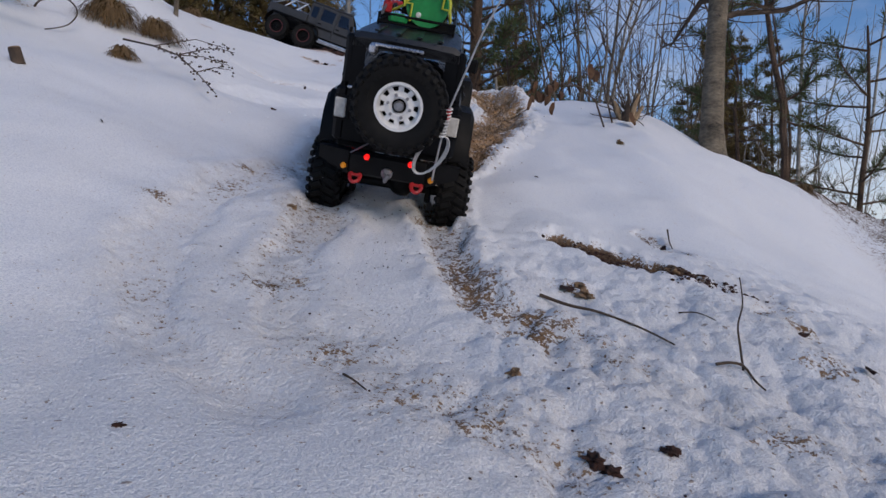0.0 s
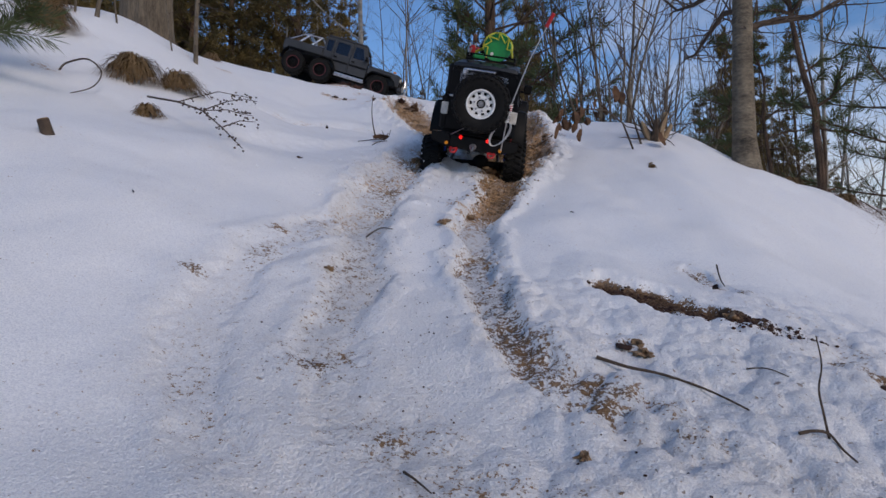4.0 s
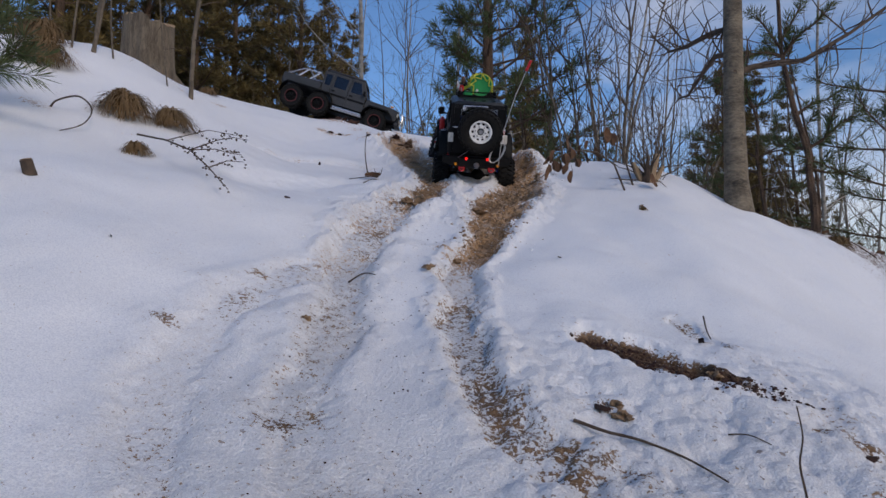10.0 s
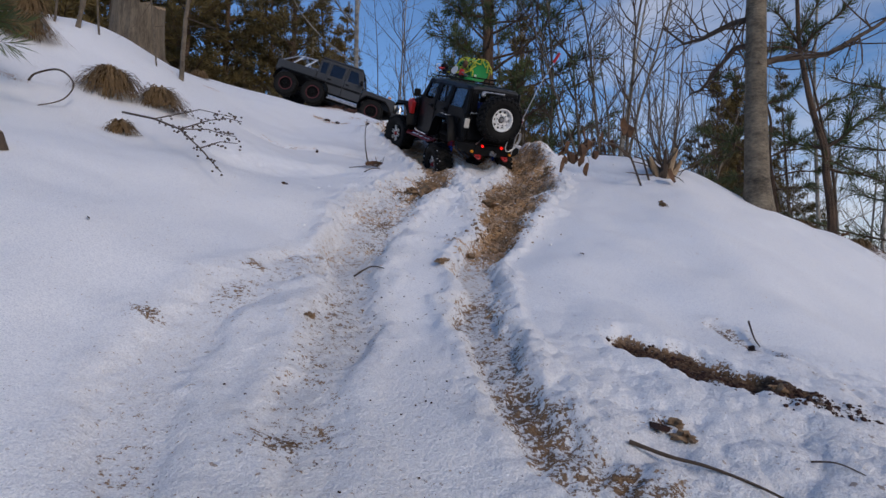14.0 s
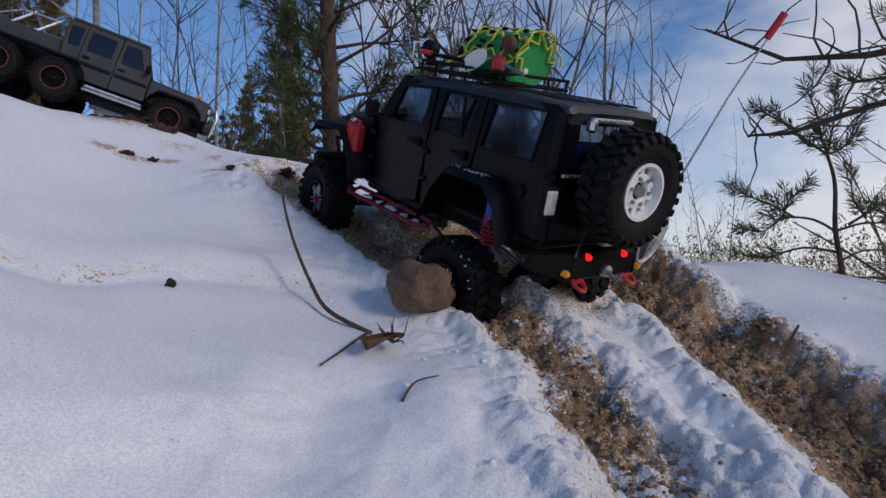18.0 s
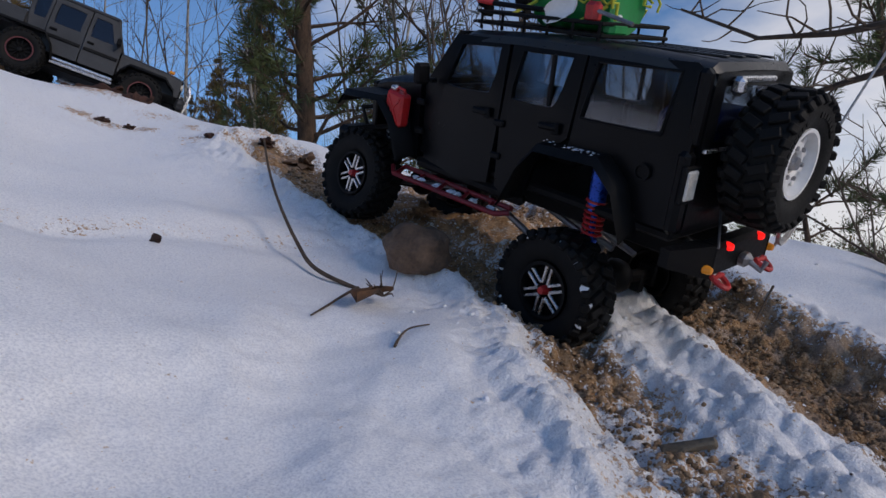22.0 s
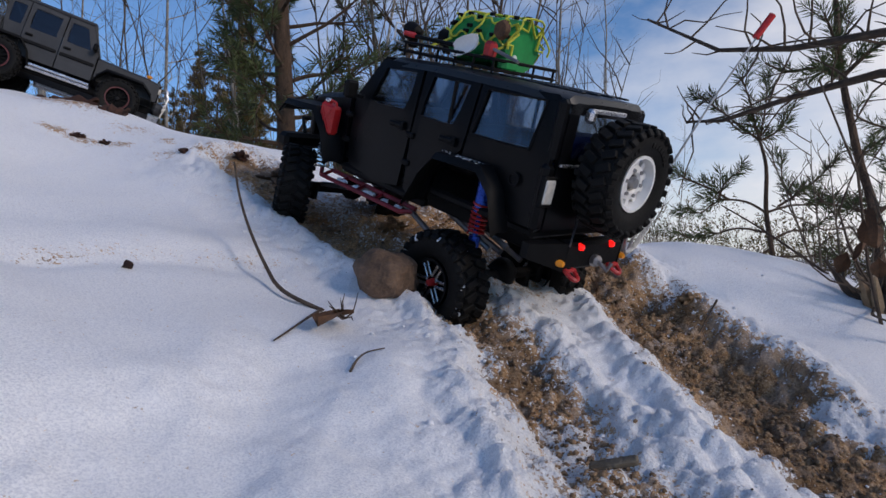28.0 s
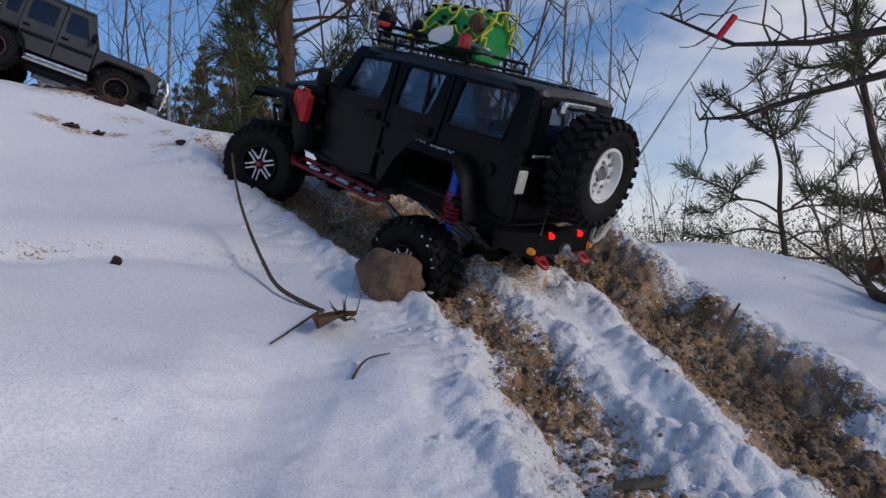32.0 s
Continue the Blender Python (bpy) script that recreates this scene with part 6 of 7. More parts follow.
    p("rear_window", Geo().box((-0.079, 0, 0.161), (0.0015, 0.112, 0.053), 0.1), M_GLASS)
    p("wiper", Geo().box((-0.084, 0.010, 0.192), (0.008, 0.070, 0.005), 0.3).box((-0.086, 0.045, 0.186), (0.012, 0.012, 0.016), 0.3), M_CHROME, jeep, "bright hinge and wiper bar over the rear window")
    p("tail_step", Geo().box((-0.083, 0.02, 0.128), (0.004, 0.11, 0.004), 0.3), M_CHROME)
    # bonnet, cowl, grille, windscreen
    g = Geo()
    secs = []
    for x, z, hw in ((0.300, 0.136, 0.082), (0.36, 0.132, 0.074), (0.42, 0.124, 0.064), (0.455, 0.116, 0.057), (0.462, 0.108, 0.055)):
        secs.append([(x, -hw, z - 0.030), (x, -hw, z - 0.007), (x, -hw * 0.86, z), (x, -hw * 0.35, z + 0.004), (x, hw * 0.35, z + 0.004), (x, hw * 0.86, z), (x, hw, z - 0.007), (x, hw, z - 0.030)])
    g.add([v for r in secs for v in r], [(i * 8 + k, i * 8 + (k + 1) % 8, i * 8 + 8 + (k + 1) % 8, i * 8 + 8 + k) for i in range(4) for k in range(8)] + [tuple(range(8))[::-1], tuple(range(32, 40))])
    p("bonnet", g, M_BLACK)
    gr = p("grille", Geo().box((0.464, 0, 0.078), (0.012, 0.112, 0.068), 0.2), M_BLACK)
    for k in range(7):
        p("grille_slot", Geo().box((0.4705, -0.030 + 0.010 * k, 0.084), (0.003, 0.005, 0.036), 0.3), M_PLASTIC, gr)
    for s in (1, -1):
        p("headlamp", Geo().lathe([(0.0001, 0.004), (0.009, 0.003), (0.010, 0.0), (0.010, -0.006)], 18, pose(0.471, s * 0.045, 0.09, 0, 0, -90)), M_LENS)
    p("front_bumper", Geo().box((0.492, 0, 0.028), (0.030, 0.19, 0.026), 0.25).tube([(0.49, -0.05, 0.04), (0.505, -0.05, 0.065), (0.505, 0.05, 0.065), (0.49, 0.05, 0.04)], 0.004, 8), M_PLASTIC)
    p("windscreen_frame", Geo().tube([(0.298, -0.080, 0.136), (0.256, -0.073, 0.198), (0.256, 0.073, 0.198), (0.298, 0.080, 0.136), (0.298, -0.080, 0.136)], 0.005, 7), M_BLACK)
    p("windscreen", Geo().add([(0.297, -0.078, 0.137), (0.297, 0.078, 0.137), (0.256, 0.071, 0.197), (0.256, -0.071, 0.197), (0.295, -0.078, 0.136), (0.295, 0.078, 0.136), (0.254, 0.071, 0.196), (0.254, -0.071, 0.196)], [(0, 1, 2, 3), (7, 6, 5, 4), (0, 4, 5, 1), (1, 5, 6, 2), (2, 6, 7, 3), (3, 7, 4, 0)]), M_GLASS)
    # inside: dashboard, seats, blue load
    p("dashboard", Geo().box((0.275, 0, 0.120), (0.03, 0.150, 0.030), 0.3), M_PLASTIC)
    for x in (0.19, 0.09):
        for s in (1, -1):
            p("seat", Geo().box((x, s * 0.038, 0.085), (0.05, 0.045, 0.02), 0.3).box((x - 0.024, s * 0.038, 0.118), (0.014, 0.045, 0.055), 0.3), M_PLASTIC)
    p("blue_box", Geo().box((-0.045, 0.005, 0.122), (0.05, 0.115, 0.075), 0.15), M_BLUEPLASTIC, jeep, "blue box behind the rear window")
    # jerry can on the wing
    can = p("jerry_can", Geo().box((0, 0, 0), (0.036, 0.018, 0.044), 0.2, pose(0.343, 0.101, 0.094, 0, -8, 0)), M_REDPLASTIC, jeep, "red plastic jerry can strapped to the wing")
    p("can_cap", Geo().box((0.011, 0, 0.0245), (0.010, 0.009, 0.006), 0.3, pose(0.343, 0.101, 0.094, 0, -8, 0)), M_CHROME, can)
    p("can_handle", Geo().tube([(-0.012, 0, 0.021), (-0.010, 0, 0.027), (0.003, 0, 0.027), (0.005, 0, 0.021)], 0.002, 6).add([], []), M_REDPLASTIC, can).matrix_basis = pose(0.343 * U, 0.101 * U, 0.094 * U, 0, -8, 0)
    g = Geo()
    for e in (-1, 1):
        g.box((0, 0.0095, 0), (0.040, 0.0015, 0.0035), 0.2, pose(0.343, 0.101, 0.094, 0, -8 + e * 50, 0))
    p("can_rib", g, M_REDPLASTIC, can)
    # rear bumper with lamps, shackles and the pulling hook
    g = Geo()
    g.box((-0.098, 0, 0.026), (0.020, 0.118, 0.034), 0.2)
    for s in (1, -1):
        g.add([(-0.108, s * 0.058, 0.009), (-0.108, s * 0.058, 0.043), (-0.088, s * 0.104, 0.040), (-0.088, s * 0.104, 0.022), (-0.088, s * 0.058, 0.009), (-0.088, s * 0.058, 0.043), (-0.078, s * 0.104, 0.040), (-0.078, s * 0.104, 0.022)], [(0, 1, 2, 3), (7, 6, 5, 4), (1, 5, 6, 2), (0, 3, 7, 4), (3, 2, 6, 7), (0, 4, 5, 1)])
    bumper = p("rear_bumper", g, M_PLASTIC)
    for s in (1, -1):
        for name, y, z, mat in (("red_lamp", 0.032, 0.038, M_TAIL), ("amber_lamp", 0.064, 0.020, M_AMBER)):
            p(name, Geo().lathe([(0.0001, 0.004), (0.0030, 0.0035), (0.0043, 0.0), (0.0043, -0.006)], 14, pose(-0.1085, s * y, z, 0, 0, 90)), mat, bumper)
        sh = [(-0.112 - 0.010 * math.sin(a), s * 0.045 + 0.0075 * math.cos(a), 0.008 - 0.009 * math.sin(a) * 0.6) for a in (-0.6, 0, 0.6, 1.2, 1.57, 1.95, 2.5, 3.14, 3.75)]
        p("shackle", Geo().tube(sh, 0.0028, 7).tube([(-0.110, s * 0.045 - 0.010, 0.010), (-0.110, s * 0.045 + 0.010, 0.010)], 0.0024, 7), M_RED, bumper, "red bow shackle")
    g = Geo().box((-0.112, 0, 0.020), (0.014, 0.016, 0.014), 0.3)
    g.tube([(-0.118, 0.002, 0.020), (-0.130, 0.0, 0.014), (-0.132, -0.004, 0.024)], 0.003, 7)
    p("tow_hook", g, M_STEEL, bumper)
    p("strut", Geo().tube([(-0.084, 0.016, 0.066), (-0.109, 0.056, 0.041)], 0.0014, 6), M_STEEL, bumper)
    # spare wheel
    tyre = tyre_mesh(TYRE_R, TYRE_W)
    spare_m = pose(-0.117 * U, -0.004 * U, 0.122 * U, 0, 0, 90)
    w = TYRE_W
    g = Geo().lathe([(0.0305, -0.38 * w), (0.0305, 0.30 * w), (0.0335, 0.38 * w), (0.0335, 0.42 * w), (0.0300, 0.42 * w), (0.0285, 0.30 * w), (0.0265, 0.22 * w), (0.0265, -0.38 * w)], 36, closed=True)
    for i in range(10):     # the dish, with oval holes left between its bridges
        a = 36 * i
        g.box((0, 0.22 * w, 0.0235), (0.0075, 0.0035, 0.0075), 0.15, pose(0, 0, 0, 0, a, 0))
    g.lathe([(0.0205, 0.255 * w), (0.0205, 0.19 * w), (0.010, 0.16 * w), (0.010, 0.24 * w), (0.0130, 0.29 * w)], 30, closed=True)
    spare = part("spare_wheel", g, M_WHITE, jeep, "white steel spare wheel with a big mud tyre", 35, U)
    spare.matrix_basis = spare_m
    part("tyre", tyre, M_RUBBER, spare, "", 35, U)
    tagged(part("tread", tread_mesh(TYRE_R, TYRE_W), M_RUBBER, spare, "", 35, U), kind="stuff")
    part("back_plate", Geo().lathe([(0.0001, 0.05 * w), (0.0275, 0.05 * w)], 24), M_PLASTIC, spare, "", 35, U)
    for i in range(6):
        a = radians(60 * i + 10)
        part("lug_nut", Geo().lathe([(0.0001, 0.34 * w), (0.0022, 0.33 * w), (0.0025, 0.24 * w)], 8, pose(0.0155 * math.cos(a), 0, 0.0155 * math.sin(a))), M_STEEL, spare, "", 35, U)
    part("hub", Geo().lathe([(0.0001, 0.36 * w), (0.006, 0.35 * w), (0.0075, 0.22 * w)], 14), M_STEEL, spare, "", 35, U)
    g = Geo()
    for i in range(14):     # raised lettering on the wall, too small to read
        g.box((0, 0.492 * w, 0.0465), (0.0052, 0.0012, 0.0055), 0.2, pose(0, 0, 0, 0, -56 + 8.6 * i + (26 if i > 6 else 0), 0))
    part("raised_lettering", g, M_RUBBER, spare, "", 35, U)
    p("spare_carrier", Geo().box((-0.088, 0, 0.12), (0.02, 0.045, 0.045), 0.25), M_PLASTIC)
    # whip aerial with its cord
    aer = p("whip_aerial", Geo().tube([(-0.112, -0.066, 0.022), (-0.120, -0.068, 0.075), (-0.130, -0.072, 0.130), (-0.152, -0.096, 0.235), (-0.172, -0.126, 0.326)], [0.0016, 0.0016, 0.0015, 0.0012, 0.001], 6), M_CABLE, jeep, "thin whip aerial with a red tip")
    p("red_tip", Geo().tube([(-0.1665, -0.118, 0.304), (-0.1735, -0.128, 0.332)], 0.0042, 8), M_REDPLASTIC, aer)
    g = Geo()
    a, b = Vector((-0.1225, -0.069, 0.088)), Vector((-0.1305, -0.0725, 0.132))
    g.tube([a.lerp(b, i / 70) + Vector((math.cos(i * 0.8), math.sin(i * 0.8), 0)) * 0.0042 for i in range(71)], 0.0011, 5)
    p("spring", g, M_WHITE, aer)
    p("red_wrap", Geo().tube([a.lerp(b, 0.62), a.lerp(b, 0.98)], 0.0036, 8), M_REDPLASTIC, aer)
    g = Geo()
    for k in range(3):
        g.tube([(-0.122 - 0.002 * k, -0.058 + 0.016 * math.cos(t + 0.2 * k) - 0.012 * math.sin(t), 0.062 + 0.030 * math.sin(t + 0.15 * k)) for t in [6.283 * i / 20 for i in range(21)]], 0.0011, 5)
    p("cable_loop", g, M_CABLE, aer, "loose loop of thin steel cable")

    # roof rack and its load
    g = Geo()
    for z in (0.214, 0.226):
        g.tube([(0.060, -0.060, z), (0.240, -0.060, z), (0.262, -0.045, z), (0.262, 0.045, z), (0.240, 0.060, z), (0.060, 0.060, z), (0.060, -0.060, z)], 0.0022, 6)
    rack = p("roof_rack", g, M_PLASTIC)
    for k in range(9):
        p("rack_bar", Geo().tube([(0.064 + 0.0235 * k, -0.060, 0.214), (0.064 + 0.0235 * k, 0.060, 0.214)], 0.0018, 6), M_PLASTIC, rack)
    for k in range(6):
        for s in (1, -1):
            p("rack_post", Geo().tube([(0.063 + 0.035 * k, s * 0.060, 0.207), (0.063 + 0.035 * k, s * 0.060, 0.226)], 0.0018, 6), M_PLASTIC, rack)
    for s in (1, -1):
        lamp = p("spot_lamp", Geo().lathe([(0.0001, -0.014), (0.008, -0.011), (0.0125, 0.0), (0.0135, 0.007), (0.0125, 0.008), (0.0001, 0.007)], 20, pose(0.258, s * 0.034, 0.243, 0, 0, -90)), M_PLASTIC, rack)
        p("lamp_bracket", Geo().box((0.255, s * 0.034, 0.228), (0.006, 0.014, 0.016), 0.2), M_PLASTIC, lamp)
    p("lamp_guard", Geo().tube([(0.27, 0.036, 0.222), (0.272, 0.056, 0.226), (0.27, 0.058, 0.25), (0.268, 0.036, 0.25), (0.27, 0.036, 0.222)], 0.0016, 6), M_WHITE, rack, "white wire lamp guard")
    # green drum under a rope net
    dm = pose(0.140, -0.012, 0.2475, 0, 0, 90)
    g = Geo().lathe([(0.0001, 0.055), (0.030, 0.055), (0.0335, 0.056), (0.0345, 0.053), (0.0335, 0.050), (0.033, 0.022), (0.0345, 0.018), (0.033, 0.014), (0.033, -0.014), (0.0345, -0.018), (0.033, -0.022), (0.0335, -0.050), (0.0345, -0.053), (0.0335, -0.056), (0.030, -0.055), (0.0001, -0.055)], 32, dm)
    drum = p("drum", g, M_GREEN, jeep, "green plastic drum lashed on the rack under a yellow-green cargo net")
    p("drum_bung", Geo().lathe([(0.0001, 0.0575), (0.004, 0.057), (0.0045, 0.054)], 12, dm @ pose(0.012, 0, -0.016)), M_WHITE, drum)
    net = Geo()
    cx, cz, r = -0.012, 0.2475, 0.0365
    def on_drum(x, a):
        return Vector((x, cx + r * math.sin(a), cz + r * math.cos(a)))
    for x0 in (0.080, 0.11, 0.15, 0.19):
        net.tube([on_drum(x0 - 0.006 + 0.006 * math.sin(5 * a), a) for a in [-1.75 + 0.25 * i for i in range(15)]], 0.0015, 6)
    for a in (-1.5, -0.75, 0.0, 0.75, 1.5):
        net.tube([on_drum(0.078 + 0.122 * i / 16, a + 0.16 * math.sin(i * 1.5)) for i in range(17)], 0.0015, 6)
    for a in (-1.6, -0.8, 0.0, 0.8, 1.6):
        net.tube([on_drum(0.080, a), Vector((0.081, cx + 0.024 * math.sin(a), cz + 0.020 * math.cos(a))), on_drum(0.080, a + 0.8)], 0.0018, 6)
    for s in (1, -1):
        for x0 in (0.085, 0.13, 0.185):
            net.tube([on_drum(x0, s * 1.7), (x0 + 0.012, s * 0.052, 0.226)], 0.0019, 6)
    p("cargo_net", net, M_ROPE, drum, "yellow-green rope cargo net")
    g = Geo()
    rng = np.random.default_rng(12)
    for _ in range(26):
        c = on_drum(0.08 + 0.12 * rng.random(), -1.5 + 3 * rng.random())
        g.tube([c - Vector((0.0035, 0, 0)), c + Vector((0.0035, 0, 0))], 0.0027, 6)
    tagged(p("net_knot", g, M_PLASTIC, drum, "dark rope clamps of the net"), kind="stuff")
    p("small_can", Geo().box((0.066, 0.030, 0.221), (0.016, 0.030, 0.016), 0.3), M_GREEN, rack, "small green can at the rack's end")
    # shovel and jack along the left rail
    g = Geo()
    g.tube([(0.150, 0.050, 0.234), (0.232, 0.050, 0.236)], 0.003, 8)
    shovel = p("shovel", g, M_PLASTIC, jeep, "toy shovel with a white blade and a red grip")
    p("grip", Geo().tube([(0.232, 0.050, 0.236), (0.245, 0.058, 0.238), (0.258, 0.050, 0.238), (0.245, 0.042, 0.238), (0.232, 0.050, 0.236)], 0.0034, 7), M_RED, shovel)
    g = Geo()
    verts = []
    for j, (x, hw) in enumerate(((0.140, 0.006), (0.134, 0.011), (0.122, 0.0125), (0.108, 0.0115), (0.100, 0.009))):
        for k, e in enumerate((-1, -0.5, 0, 0.5, 1)):
            verts.append((x, 0.058 + 0.004 * e * e, 0.236 + e * hw + (0.120 - x) * 0.35))
    verts += [(x, y - 0.0025, z) for x, y, z in verts]
    quads = [(j * 5 + k, j * 5 + k + 1, j * 5 + k + 6, j * 5 + k + 5) for j in range(4) for k in range(4)]
    rim = [0, 1, 2, 3, 4, 9, 14, 19, 24, 23, 22, 21, 20, 15, 10, 5]
    g.add(verts, quads + [tuple(i + 25 for i in q[::-1]) for q in quads] + [(a, b, b + 25, a + 25) for a, b in zip(rim, rim[1:] + rim[:1])])
    p("blade", g, M_WHITE, shovel)
    jack = p("jack", Geo().tube([(0.03, 0.052, 0.228), (0.085, 0.052, 0.240)], 0.0022, 8), M_STEEL, jeep, "toy jack with red ends on the rack")
    p("jack_foot", Geo().box((0.082, 0.050, 0.236), (0.018, 0.014, 0.022), 0.3), M_RED, jack)
    p("round_lamp", Geo().lathe([(0.0001, 0.006), (0.010, 0.005), (0.0125, 0.0), (0.010, -0.004), (0.0001, -0.004)], 18, pose(0.072, 0.046, 0.262, 0, 0, 0)), M_DRYLEAF, jack, "round brown lamp cover")

    # wheels and axles
    meshes = {"tyre": tyre.mesh("tyre", M_RUBBER, 35, U), "tread": tread_mesh(TYRE_R, TYRE_W).mesh("tread", M_RUBBER, 35, U)}
    pack = Geo()
    rng = np.random.default_rng(77)
    for _ in range(420):
        a, y = rng.random() * 6.283, (rng.random() - 0.5) * TYRE_W * 0.95
        pack.blob((0.0585 * math.cos(a), y, 0.0585 * math.sin(a)), 0.0016 + 0.0030 * rng.random() ** 2, 0.9, 1.0, rng.integers(50), 1)
    meshes["pack"] = pack.mesh("packed_snow", M_SNOW, 60, U)
    for s in (1, -1):
        g, spokes = spoked_rim(s)
        meshes["rim", s] = g.mesh("rim", M_PLASTIC, 35, U)
        meshes["spokes", s] = [a.mesh("spoke", M_CHROME, 35, U) for a in spokes]
        meshes["nut", s] = Geo().lathe([(0.0001, 0.017), (0.004, 0.0165), (0.0055, 0.010), (0.0055, 0.003)], 10, Matrix.Diagonal((1, s, 1, 1)) @ pose(0, 0.006, 0)).mesh("hub_nut", M_RED, 35, U)
    wheels = {key: build_wheel(name, jeep, s, meshes) for key, name, s in (("fl", "front_wheel", 1), ("fr", "front_wheel", -1), ("rl", "rear_wheel", 1), ("rr", "rear_wheel", -1))}
    axles = {}
    for key in ("front", "rear"):
        g = Geo()
        g.tube([(0, -0.088, 0), (0, -0.03, 0), (0, 0.03, 0), (0, 0.088, 0)], 0.0085, 10)
        g.blob((0.004, -0.018, 0.002), 0.022, 0.15, 1.0, 5, 2)
        for s in (1, -1):
            g.box((0, s * 0.088, 0), (0.026, 0.012, 0.030), 0.25)
            g.box((0, s * 0.064, -0.008), (0.020, 0.010, 0.026), 0.2)
        axles[key] = p(key + "_axle", g, M_PLASTIC)
    p("gearbox", Geo().box((0.22, 0, 0.022), (0.10, 0.06, 0.045), 0.25), M_PLASTIC)
    p("drive_shaft", Geo().tube([(0.18, 0, 0.012), (0.05, -0.018, -0.03)], 0.005, 8).tube([(0.26, 0, 0.012), (0.40, -0.018, -0.02)], 0.005, 8), M_STEEL)
    return jeep, wheels, axles


JEEP, WHEELS, AXLES = build_jeep()


# ---- the parked six-wheeled truck on the crest ----
def build_truck():
    m = pose(-0.472, 3.275, 1.418, 0, 16.5, 2.5)
    tk = holder("model_truck", "dark grey radio-controlled six-wheeled pickup parked nose-down on the snow", "toy truck", m)

    def p(name, g, mat, parent=tk, label="", smooth=35):
        return part(name, g, mat, parent, label, smooth)

    hw = 0.092
    R = 0.0585
    tyre, tread = tyre_mesh(R, 0.046).mesh("tyre", M_RUBBER), tread_mesh(R, 0.046, 24).mesh("tread", M_RUBBER)
    g = Geo().lathe([(0.030, -0.018), (0.030, 0.018), (0.032, 0.0195), (0.028, 0.0195), (0.026, 0.014), (0.026, -0.018)], 28, closed=True)
    spokes = [Geo().box((0, 0.013, 0.018), (0.0028, 0.004, 0.018), 0.2, pose(0, 0, 0, 0, 30 * i, 0)).mesh("spoke", M_PLASTIC) for i in range(12)]
    g.lathe([(0.0001, 0.006), (0.027, 0.006)], 20)
    g.lathe([(0.0001, 0.018), (0.006, 0.017), (0.007, 0.010)], 12)
    rim = g.mesh("rim", M_PLASTIC)
    ring = Geo().lathe([(0.0285, 0.0196), (0.0320, 0.0196), (0.0320, 0.0212), (0.0285, 0.0212)], 28, closed=True).mesh("beadlock_ring", M_DARKRED)
    for x, y0 in ((0.0, 0.0), (-0.295, 0.0), (-0.432, 0.0)):
        for s in (1, -1):
            wheel = part("wheel", rim, None, tk, "black wheel with a red beadlock ring")
            wheel.matrix_basis = pose(x, s * 0.098, y0, 0, 0, 0 if s > 0 else 180)
            part("tyre", tyre, None, wheel)
            tagged(part("tread", tread, None, wheel), kind="stuff")
            part("beadlock_ring", ring, None, wheel)
            for me in spokes:
                part("spoke", me, None, wheel)
        p("axle", Geo().tube([(x, -0.085, 0), (x, 0.085, 0)], 0.009, 8).blob((x, 0, 0), 0.02, 0.1, 1, 3, 2), M_PLASTIC)
    p("chassis", Geo().box((-0.18, 0, 0.012), (0.56, 0.085, 0.022), 0.2), M_PLASTIC)
    # bonnet
    g = Geo()
    secs = []
    for x, z in ((-0.075, 0.103), (0.05, 0.098), (0.088, 0.094), (0.094, 0.088)):
        secs.append([(x, -0.078, 0.035), (x, -0.078, z - 0.006), (x, -0.070, z), (x, -0.03, z + 0.004), (x, 0.03, z + 0.004), (x, 0.070, z), (x, 0.078, z - 0.006), (x, 0.078, 0.035)])
    g.add([v for r in secs for v in r], [(i * 8 + k, i * 8 + (k + 1) % 8, i * 8 + 8 + (k + 1) % 8, i * 8 + 8 + k) for i in range(3) for k in range(8)] + [tuple(range(8))[::-1], tuple(range(24, 32))])
    p("bonnet", g, M_GREY)
    gr = p("grille", Geo().box((0.094, 0, 0.066), (0.008, 0.13, 0.05), 0.2), M_PLASTIC)
    for s in (1, -1):
        p("headlamp", Geo().lathe([(0.0001, 0.004), (0.011, 0.003), (0.012, 0.0), (0.012, -0.008)], 16, pose(0.097, s * 0.056, 0.072, 0, 0, -90)), M_LENS, gr)
        p("indicator", Geo().box((0.06, s * 0.070, 0.103), (0.016, 0.010, 0.008), 0.3), M_AMBER, tk)
    p("front_bumper", Geo().box((0.104, 0, 0.022), (0.026, 0.185, 0.024), 0.3), M_GREY)
    p("bull_bar", Geo().tube([(0.116, -0.045, 0.022), (0.124, -0.045, 0.06), (0.116, -0.04, 0.088), (0.116, 0.04, 0.088), (0.124, 0.045, 0.06), (0.116, 0.045, 0.022)], 0.0045, 8), M_CHROME, tk, "bright bull bar")
    p("skid_plate", Geo().box((0.10, 0, 0.002), (0.03, 0.09, 0.006), 0.2, None), M_CHROME)
